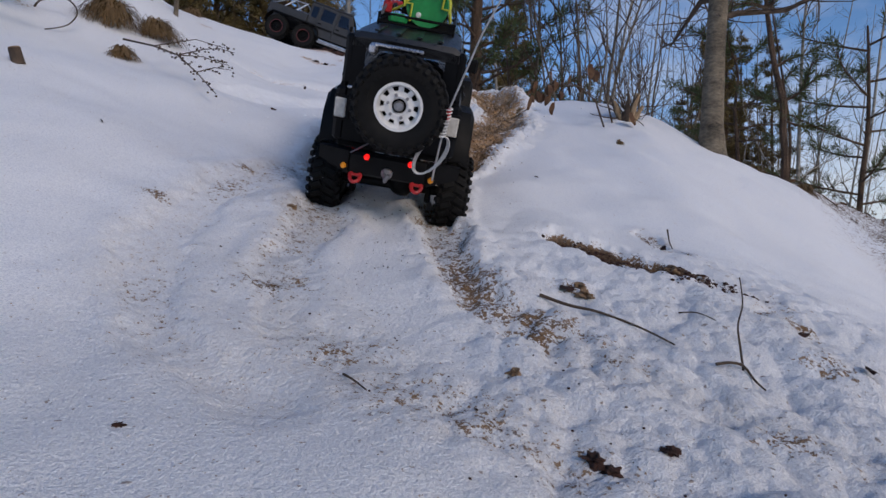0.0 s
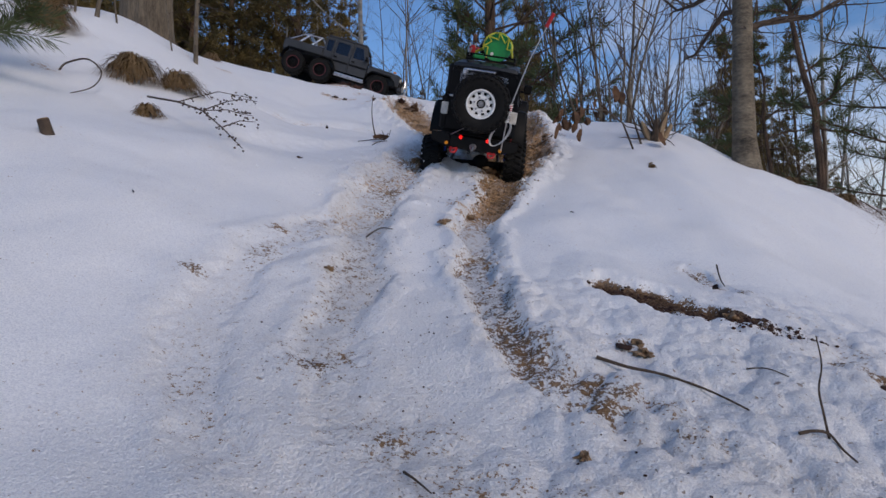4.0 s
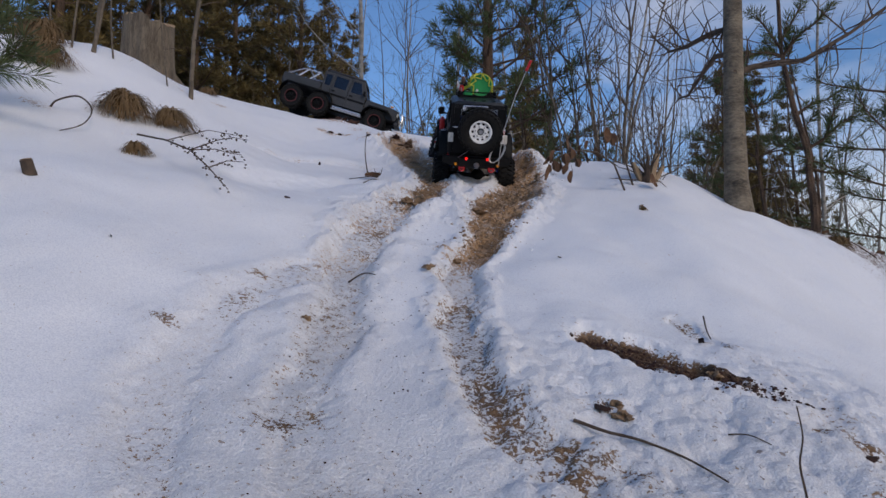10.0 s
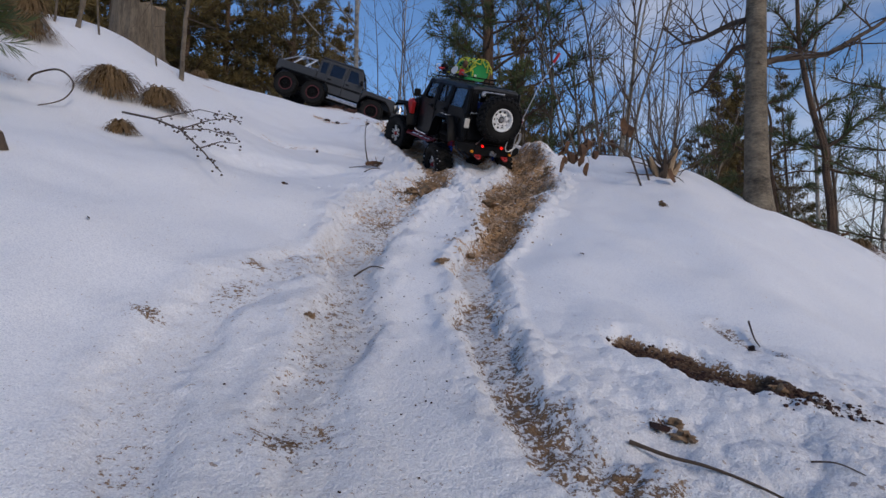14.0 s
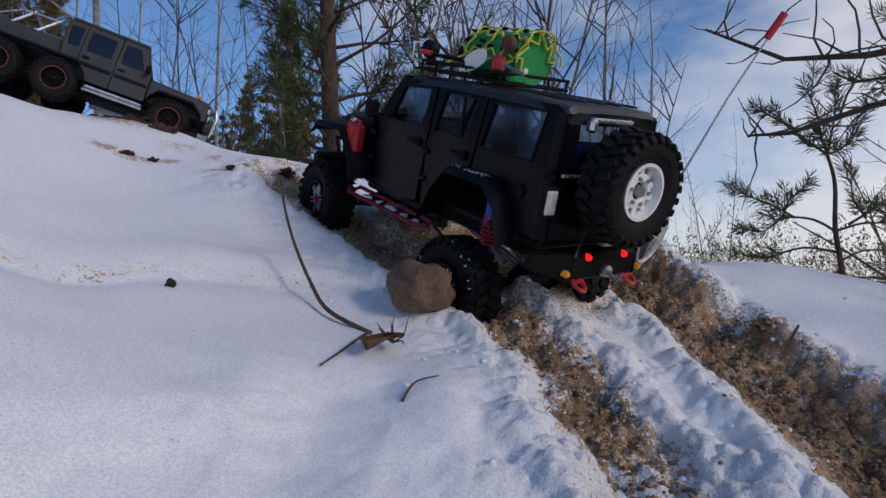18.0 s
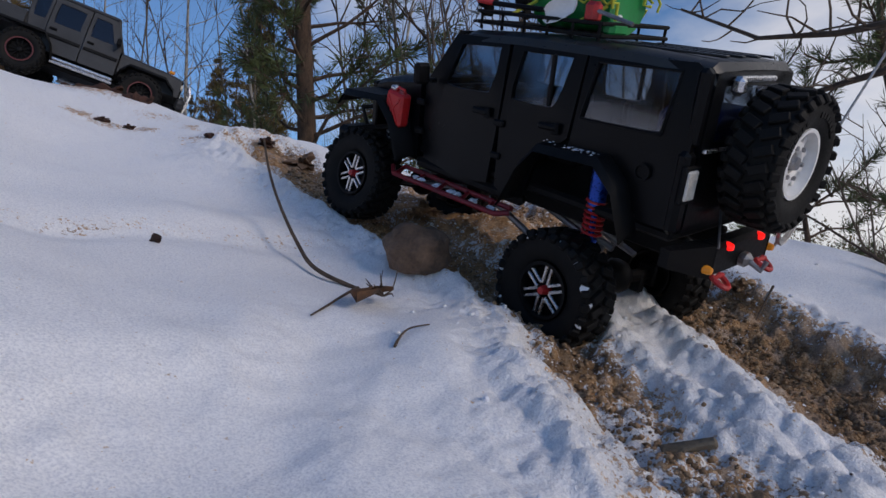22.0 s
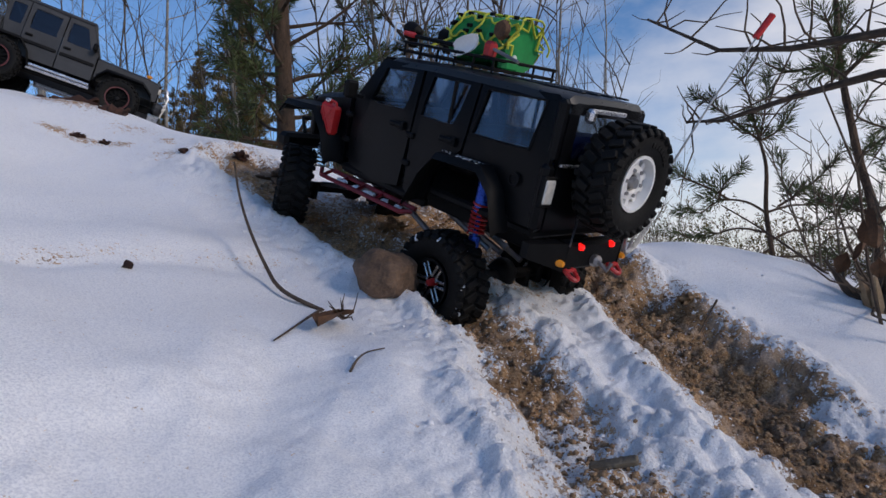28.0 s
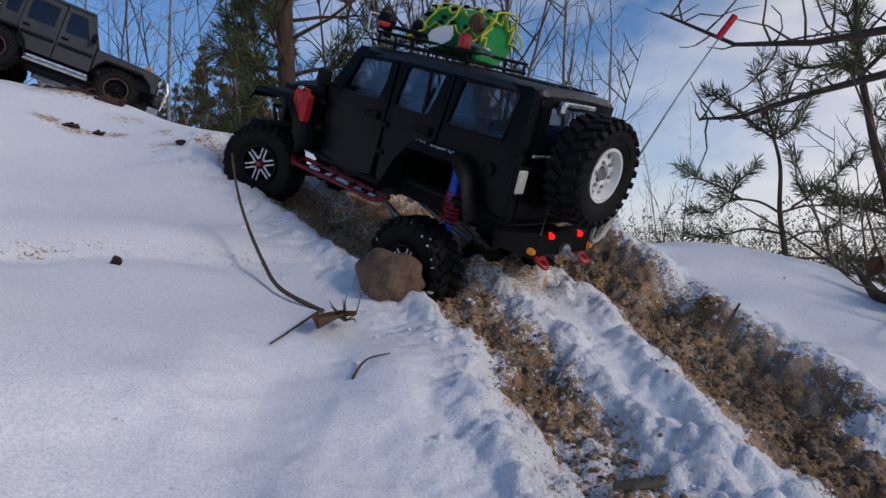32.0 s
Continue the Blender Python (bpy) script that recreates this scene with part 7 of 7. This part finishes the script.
    # cab sides with their windows
    for s in (1, -1):
        lift = lambda x, z, s=s: s * (0.088 if z < 0.106 else 0.088 - (z - 0.106) * 0.12)
        for name, x0, x1, w0, w1, sl in (("front_door", -0.170, -0.078, -0.160, -0.100, -0.030), ("rear_door", -0.262, -0.173, -0.250, -0.185, 0.0)):
            out = [(x0, 0.028), ((x0 + x1) / 2, 0.028), (x1, 0.028), (x1, 0.104), (x1 + sl, 0.181), ((x0 + x1) / 2, 0.183), (x0, 0.183), (x0, 0.104)]
            hole = [(w0, 0.111), ((w0 + w1) / 2, 0.110), (w1, 0.111), (w1 - 0.002, 0.120), (w1 + sl * 0.7, 0.169), ((w0 + w1) / 2, 0.171), (w0, 0.170), (w0 - 0.002, 0.14)]
            d = p(name, Geo().framed(out, hole, lift, 0.005), M_GREY)
            p("window_pane", Geo().prism([hole[0], hole[2], hole[4], hole[6]], lambda x, z: lift(x, z) - s * 0.002, 0.0012), M_TINTED, d)
            p("door_handle", Geo().box((x0 + 0.016, s * 0.090, 0.092), (0.018, 0.005, 0.006), 0.3), M_PLASTIC, d)
            p("rub_strip", Geo().box(((x0 + x1) / 2, s * 0.0895, 0.072), (x1 - x0 - 0.006, 0.004, 0.009), 0.3), M_PLASTIC, d)
        d = p("rear_quarter", Geo().framed([(-0.300, 0.050), (-0.285, 0.050), (-0.264, 0.050), (-0.264, 0.104), (-0.264, 0.183), (-0.285, 0.183), (-0.312, 0.180), (-0.308, 0.104)], [(-0.300, 0.112), (-0.288, 0.111), (-0.272, 0.112), (-0.271, 0.13), (-0.271, 0.169), (-0.288, 0.170), (-0.303, 0.168), (-0.302, 0.13)], lift, 0.005), M_GREY)
        p("window_pane", Geo().prism([(-0.300, 0.112), (-0.272, 0.112), (-0.271, 0.169), (-0.303, 0.168)], lambda x, z: lift(x, z) - s * 0.002, 0.0012), M_TINTED, d)
        p("mirror", Geo().box((-0.088, s * 0.104, 0.118), (0.012, 0.022, 0.022), 0.3), M_PLASTIC)
        for name, line in (("front_flare", [(-0.072, 0.01), (-0.066, 0.045), (-0.045, 0.070), (0.050, 0.070), (0.078, 0.045), (0.085, 0.02)]), ("rear_flare", [(-0.225, 0.01), (-0.235, 0.045), (-0.255, 0.072), (-0.475, 0.072), (-0.495, 0.045), (-0.500, 0.015)])):
            g = Geo()
            verts = []
            for x, z in line:
                verts += [(x, s * 0.078, z + 0.001), (x, s * 0.116, z), (x, s * 0.120, z - 0.007), (x, s * 0.117, z - 0.009), (x, s * 0.108, z - 0.004), (x, s * 0.078, z - 0.003)]
            g.add(verts, [(i * 6 + k, i * 6 + (k + 1) % 6, i * 6 + 6 + (k + 1) % 6, i * 6 + 6 + k) for i in range(len(line) - 1) for k in range(6)] + [tuple(range(6))[::-1], tuple(range(len(line) * 6 - 6, len(line) * 6))])
            p(name, g, M_PLASTIC)
        p("side_step", Geo().box((-0.150, s * 0.096, 0.012), (0.150, 0.020, 0.007), 0.3).tube([(-0.228, s * 0.098, 0.003), (-0.075, s * 0.098, 0.003)], 0.004, 8), M_CHROME, tk, "bright side step")
    p("roof", Geo().box((-0.205, 0, 0.188), (0.205, 0.160, 0.012), 0.4), M_GREY)
    p("cab_back", Geo().box((-0.310, 0, 0.115), (0.006, 0.165, 0.135), 0.2), M_GREY)
    p("cab_floor", Geo().box((-0.19, 0, 0.04), (0.24, 0.160, 0.01), 0.2), M_PLASTIC)
    p("windscreen", Geo().add([(-0.077, -0.076, 0.106), (-0.077, 0.076, 0.106), (-0.107, 0.072, 0.182), (-0.107, -0.072, 0.182), (-0.080, -0.076, 0.106), (-0.080, 0.076, 0.106), (-0.110, 0.072, 0.182), (-0.110, -0.072, 0.182)], [(0, 1, 2, 3), (7, 6, 5, 4), (0, 4, 5, 1), (1, 5, 6, 2), (2, 6, 7, 3), (3, 7, 4, 0)]), M_TINTED)
    p("windscreen_frame", Geo().tube([(-0.076, -0.080, 0.104), (-0.108, -0.076, 0.184), (-0.108, 0.076, 0.184), (-0.076, 0.080, 0.104), (-0.076, -0.080, 0.104)], 0.0045, 6), M_GREY)
    # load bed and roll bar
    g = Geo()
    for s in (1, -1):
        g.box((-0.410, s * 0.086, 0.090), (0.195, 0.010, 0.050), 0.2)
    g.box((-0.505, 0, 0.088), (0.010, 0.178, 0.054), 0.2)
    g.box((-0.410, 0, 0.068), (0.195, 0.170, 0.006), 0.2)
    bed = p("load_bed", g, M_GREY)
    for x in (-0.335, -0.395):
        p("roll_bar", Geo().tube([(x - 0.045, -0.082, 0.112), (x, -0.075, 0.165), (x, 0.075, 0.165), (x - 0.045, 0.082, 0.112)], 0.0042, 8), M_CHROME, bed, "bright tubular roll bar")
    for s in (1, -1):
        p("bed_rail", Geo().tube([(-0.335, s * 0.075, 0.165), (-0.420, s * 0.078, 0.160), (-0.490, s * 0.082, 0.114)], 0.0035, 8), M_CHROME, bed, "bright bed rail")
    return tk


build_truck()


# ---- what moves ----
# seconds, body origin, heading, climb and lean
CAR_ROWS = [
    (0.0, -0.0763, 0.8803, 0.608, 89.85, 22.25, 6.93),
    (0.5, -0.0738, 0.9837, 0.6428, 90.92, 21.96, 0.9),
    (1.0, -0.063, 1.0491, 0.6635, 92.1, 21.29, 5.34),
    (1.5, -0.0752, 1.1239, 0.6945, 86.07, 20.47, 11.43),
    (2.0, -0.0525, 1.2333, 0.7304, 79.69, 19.01, 16.68),
    (2.5, -0.0509, 1.3109, 0.7646, 82.96, 18.23, 8.39),
    (3.0, -0.0437, 1.3205, 0.768, 82.54, 17.66, 7.97),
    (3.5, -0.0215, 1.3422, 0.777, 83.67, 17.57, 9.17),
    (5.5, 0.0049, 1.5366, 0.8381, 92.2, 19.97, 11.01),
    (6.0, -0.0007, 1.5364, 0.8397, 99.39, 19.99, 4.79),
    (6.5, -0.0065, 1.5568, 0.8428, 103.12, 19.96, 0.47),
    (7.0, -0.0202, 1.5727, 0.8587, 93.63, 20.07, 8.09),
    (7.5, -0.0086, 1.5682, 0.8471, 84.11, 20.0, 15.94),
    (8.0, -0.0114, 1.6214, 0.8785, 87.69, 20.17, 9.82),
    (8.5, -0.0003, 1.6651, 0.8933, 90.66, 20.22, 5.56),
    (9.0, 0.0076, 1.7061, 0.9057, 92.27, 20.28, 3.71),
    (9.5, 0.0152, 1.7224, 0.9091, 93.24, 20.34, 2.92),
    (10.0, 0.0167, 1.7659, 0.9184, 93.27, 20.38, 1.92),
    (10.5, 0.0217, 1.7681, 0.9177, 95.86, 20.43, 4.62),
    (11.0, 0.0195, 1.8016, 0.9239, 97.36, 20.42, 4.31),
    (11.5, 0.0186, 1.7924, 0.9163, 98.87, 20.55, 6.56),
    (12.0, 0.0217, 1.7805, 0.9154, 97.3, 20.6, 5.67),
    (12.5, 0.0104, 1.8037, 0.9205, 103.6, 20.66, 4.34),
    (13.0, 0.0096, 1.8109, 0.9241, 106.24, 20.68, 3.81),
    (13.5, 0.0023, 1.8216, 0.9353, 111.02, 20.79, -0.84),
    (14.0, 0.0025, 1.8205, 0.9392, 115.84, 20.79, -1.7),
    (14.5, -0.0076, 1.8324, 0.9512, 118.23, 20.97, -3.72),
    (15.0, -0.0112, 1.8414, 0.9524, 114.95, 21.21, -1.73),
    (15.5, -0.0368, 1.876, 0.9613, 108.89, 21.79, -3.06),
    (17.5, -0.041, 1.8318, 0.9623, 106.78, 21.48, -5.24),
    (18.0, -0.0409, 1.8308, 0.9623, 106.39, 21.34, -5.38),
    (18.5, -0.0428, 1.8223, 0.9606, 106.1, 20.89, -11.71),
    (19.0, -0.0399, 1.7909, 0.9607, 105.13, 21.32, -11.71),
    (19.5, -0.04, 1.7916, 0.96, 105.31, 21.19, -11.17),
    (20.0, -0.0441, 1.8416, 0.976, 110.39, 20.32, -8.6),
    (20.5, -0.0384, 1.8446, 0.9673, 109.32, 20.81, -7.6),
    (21.0, -0.0402, 1.8298, 0.9616, 107.98, 20.74, -9.39),
    (21.5, -0.038, 1.8122, 0.9625, 107.16, 21.0, -13.44),
    (22.0, 0.0046, 1.6818, 0.9295, 108.82, 21.48, -11.93),
    (22.5, 0.0101, 1.5328, 0.8613, 101.97, 15.91, -0.76),
    (23.0, 0.0131, 1.5728, 0.8766, 103.62, 19.41, -1.57),
    (23.5, -0.0042, 1.6328, 0.9043, 101.08, 22.79, -4.25),
    (24.0, -0.007, 1.6882, 0.919, 105.68, 23.21, -3.98),
    (24.5, -0.0021, 1.7358, 0.9292, 112.85, 22.2, -4.56),
    (26.5, -0.0071, 1.7483, 0.9371, 113.16, 21.98, -5.1),
    (27.0, -0.0099, 1.7498, 0.9385, 112.49, 21.54, -3.8),
    (27.5, -0.0166, 1.7499, 0.9417, 111.94, 21.99, -4.71),
    (28.0, -0.0197, 1.772, 0.9514, 109.13, 21.68, -4.5),
    (28.5, -0.0449, 1.8105, 0.9652, 101.43, 22.68, -6.09),
    (29.0, -0.0378, 1.8324, 0.9682, 100.91, 23.74, -4.71),
    (29.5, -0.0379, 1.8342, 0.9672, 101.29, 23.92, -4.55),
    (30.0, -0.039, 1.8361, 0.9688, 100.15, 23.34, -3.88),
    (30.5, -0.039, 1.8305, 0.9666, 101.71, 23.1, -2.48),
    (31.0, -0.0363, 1.8345, 0.9644, 110.32, 22.74, -5.45),
    (31.5, -0.0346, 1.8375, 0.9683, 112.26, 22.19, -4.81),
    (32.0, -0.0322, 1.8402, 0.9648, 112.89, 21.98, -4.9),
]
# seconds, axle heights in the car's frame (rear, front), axle leans (rear, front), wheel turn, steering
AXLE_ROWS = [
    (0.0, -0.0329, -0.0269, -1.05, 1.04, 0.0, 0.0),
    (0.5, -0.0318, -0.0273, 7.28, 7.24, 118.7, -2.0),
    (1.0, -0.0314, -0.0225, -5.9, 1.63, 192.9, -4.0),
    (1.5, -0.0314, -0.0223, -9.18, -5.39, 280.1, -6.0),
    (2.0, -0.0314, -0.0196, -14.04, -12.86, 408.0, -8.0),
    (2.5, -0.0359, -0.0181, -2.86, -5.22, 499.6, -5.3),
    (3.0, -0.0357, -0.0154, -2.87, -6.05, 511.6, -2.7),
    (3.5, -0.0377, -0.0156, -3.62, -8.18, 539.5, 0.0),
    (5.5, -0.0314, -0.0237, -9.05, -10.97, 760.3, 2.2),
    (6.0, -0.0331, -0.0234, -5.19, -6.09, 761.7, 2.8),
    (6.5, -0.0314, -0.0172, -1.98, -4.9, 784.5, 3.3),
    (7.0, -0.0374, -0.0226, -5.02, -5.75, 807.6, 3.9),
    (7.5, -0.0328, -0.0082, -14.04, 6.1, 799.9, 4.4),
    (8.0, -0.0375, -0.0245, -7.2, -4.47, 866.0, 5.0),
    (8.5, -0.0371, -0.0217, -4.28, 7.01, 916.2, 5.6),
    (9.0, -0.0359, -0.0201, -3.67, 11.5, 962.5, 6.1),
    (9.5, -0.0353, -0.0188, -2.81, 9.84, 979.9, 6.7),
    (10.0, -0.032, -0.0104, 2.1, 14.04, 1027.8, 7.2),
    (10.5, -0.0314, -0.0101, 1.12, 13.76, 1029.3, 7.8),
    (11.0, -0.0314, -0.0104, -2.96, 10.69, 1065.8, 8.3),
    (11.5, -0.0314, -0.0101, -5.7, 9.54, 1053.8, 8.9),
    (12.0, -0.0314, -0.0082, -3.11, 12.18, 1041.0, 9.4),
    (12.5, -0.0314, -0.0182, -7.59, -1.29, 1068.7, 10.0),
    (13.0, -0.0314, -0.0195, -8.57, -1.33, 1077.3, 20.0),
    (13.5, -0.0335, -0.0227, -3.3, -0.0, 1094.5, 17.5),
    (14.0, -0.0357, -0.0171, -4.91, 3.49, 1094.9, 15.0),
    (14.5, -0.039, -0.0119, -3.79, -0.95, 1115.2, 10.0),
    (15.0, -0.0385, -0.0203, -4.78, -0.28, 1125.4, 5.0),
    (15.5, -0.0368, -0.0254, -2.71, 5.7, 1170.6, 0.0),
    (17.5, -0.0433, -0.0306, 2.44, 4.19, 1129.3, 0.0),
    (18.0, -0.0433, -0.0307, 2.81, 3.96, 1128.3, -2.7),
    (18.5, -0.0436, -0.0325, 9.63, 9.94, 1119.9, -5.3),
    (19.0, -0.0491, -0.0364, 9.64, 12.84, 1088.3, -8.0),
    (19.5, -0.0485, -0.0364, 9.02, 12.45, 1088.8, -9.0),
    (20.0, -0.049, -0.0267, 3.79, 11.53, 1144.3, -10.0),
    (20.5, -0.0443, -0.0281, 3.23, 10.31, 1141.8, 8.0),
    (21.0, -0.0431, -0.0285, 6.1, 9.04, 1125.8, 7.0),
    (21.5, -0.0456, -0.0364, 9.45, 11.85, 1108.4, 6.0),
    (22.0, -0.0521, -0.0364, 7.04, 14.04, 956.0, 5.0),
    (22.5, -0.0419, -0.0223, 0.43, -2.13, 781.6, 2.5),
    (23.0, -0.0446, -0.034, -0.99, -0.22, 826.4, 0.0),
    (23.5, -0.049, -0.0364, 2.6, 4.3, 900.7, 4.0),
    (24.0, -0.0457, -0.0364, 0.5, 6.62, 961.2, 8.0),
    (24.5, -0.0456, -0.023, -2.45, 7.63, 1007.7, 14.0),
    (26.5, -0.0465, -0.0232, -2.58, 4.74, 1024.5, 14.0),
    (27.0, -0.0472, -0.0221, -2.43, 3.64, 1027.6, 4.0),
    (27.5, -0.0493, -0.0239, -1.42, 3.15, 1031.6, -24.0),
    (28.0, -0.0489, -0.0361, 1.27, 4.64, 1057.7, -30.0),
    (28.5, -0.0474, -0.0364, 5.43, 7.81, 1106.4, -25.0),
    (29.0, -0.0473, -0.0364, 2.21, 10.81, 1127.9, -20.0),
    (29.5, -0.0467, -0.0364, 2.0, 10.84, 1129.2, -17.0),
    (30.0, -0.0475, -0.0364, 1.14, 10.5, 1132.0, -14.0),
    (30.5, -0.0468, -0.0364, 0.16, 6.95, 1125.5, 14.0),
    (31.0, -0.0443, -0.0326, 0.88, 6.94, 1127.5, 28.0),
    (31.5, -0.0461, -0.0276, -0.03, 4.78, 1131.2, 28.0),
    (32.0, -0.0442, -0.0241, -0.32, 4.67, 1131.3, 28.0),
]
AXLE_X = {"rear": 0.0305, "front": 0.356}
HALF_TRACK = 0.0881


def motions():
    # the stone lies buried until the wheel digs it out, and is nudged when the car slips back
    walk(STONE, [(t, pose(x, y, z, 10, 5, turn)) for t, x, y, z, turn in ((0.0, -0.165, 1.835, 0.828, -30), (15.6, -0.165, 1.835, 0.828, -30), (17.3, -0.186, 1.819, 0.929, 20), (21.5, -0.186, 1.819, 0.929, 20), (22.4, -0.169, 1.811, 0.922, 34), (27.6, -0.169, 1.811, 0.922, 34), (28.6, -0.171, 1.812, 0.918, 26), (32.0, -0.171, 1.812, 0.918, 26))])
    walk(JEEP, [(t, pose(x, y, z, lean, -climb, yaw)) for t, x, y, z, yaw, climb, lean in CAR_ROWS])
    for k, key in enumerate(("rear", "front")):
        walk(AXLES[key], [(r[0], pose(AXLE_X[key], 0, r[1 + k], r[3 + k], 0, 0)) for r in AXLE_ROWS])
        for s, side in ((1, "l"), (-1, "r")):
            rows, last = [], None
            for r in AXLE_ROWS:
                z, lean, turn = r[1 + k] + s * HALF_TRACK * math.sin(radians(r[3 + k])), r[3 + k], r[5]
                m = pose(AXLE_X[key], s * HALF_TRACK, z, lean, 0, 0) @ pose(0, 0, 0, 0, 0, r[6] if key == "front" else 0)
                if last is not None:        # a long roll is keyed in steps of less than a quarter turn
                    n = int(abs(turn - last[2]) // 70) + 1
                    for j in range(1, n):
                        f = j / n
                        rows.append((last[0] + (r[0] - last[0]) * f, last[1].lerp(m, f) @ pose(0, 0, 0, 0, last[2] + (turn - last[2]) * f, 0)))
                rows.append((r[0], m @ pose(0, 0, 0, 0, turn, 0)))
                last = (r[0], m, turn)
            walk(WHEELS[key[0] + side], rows)


motions()
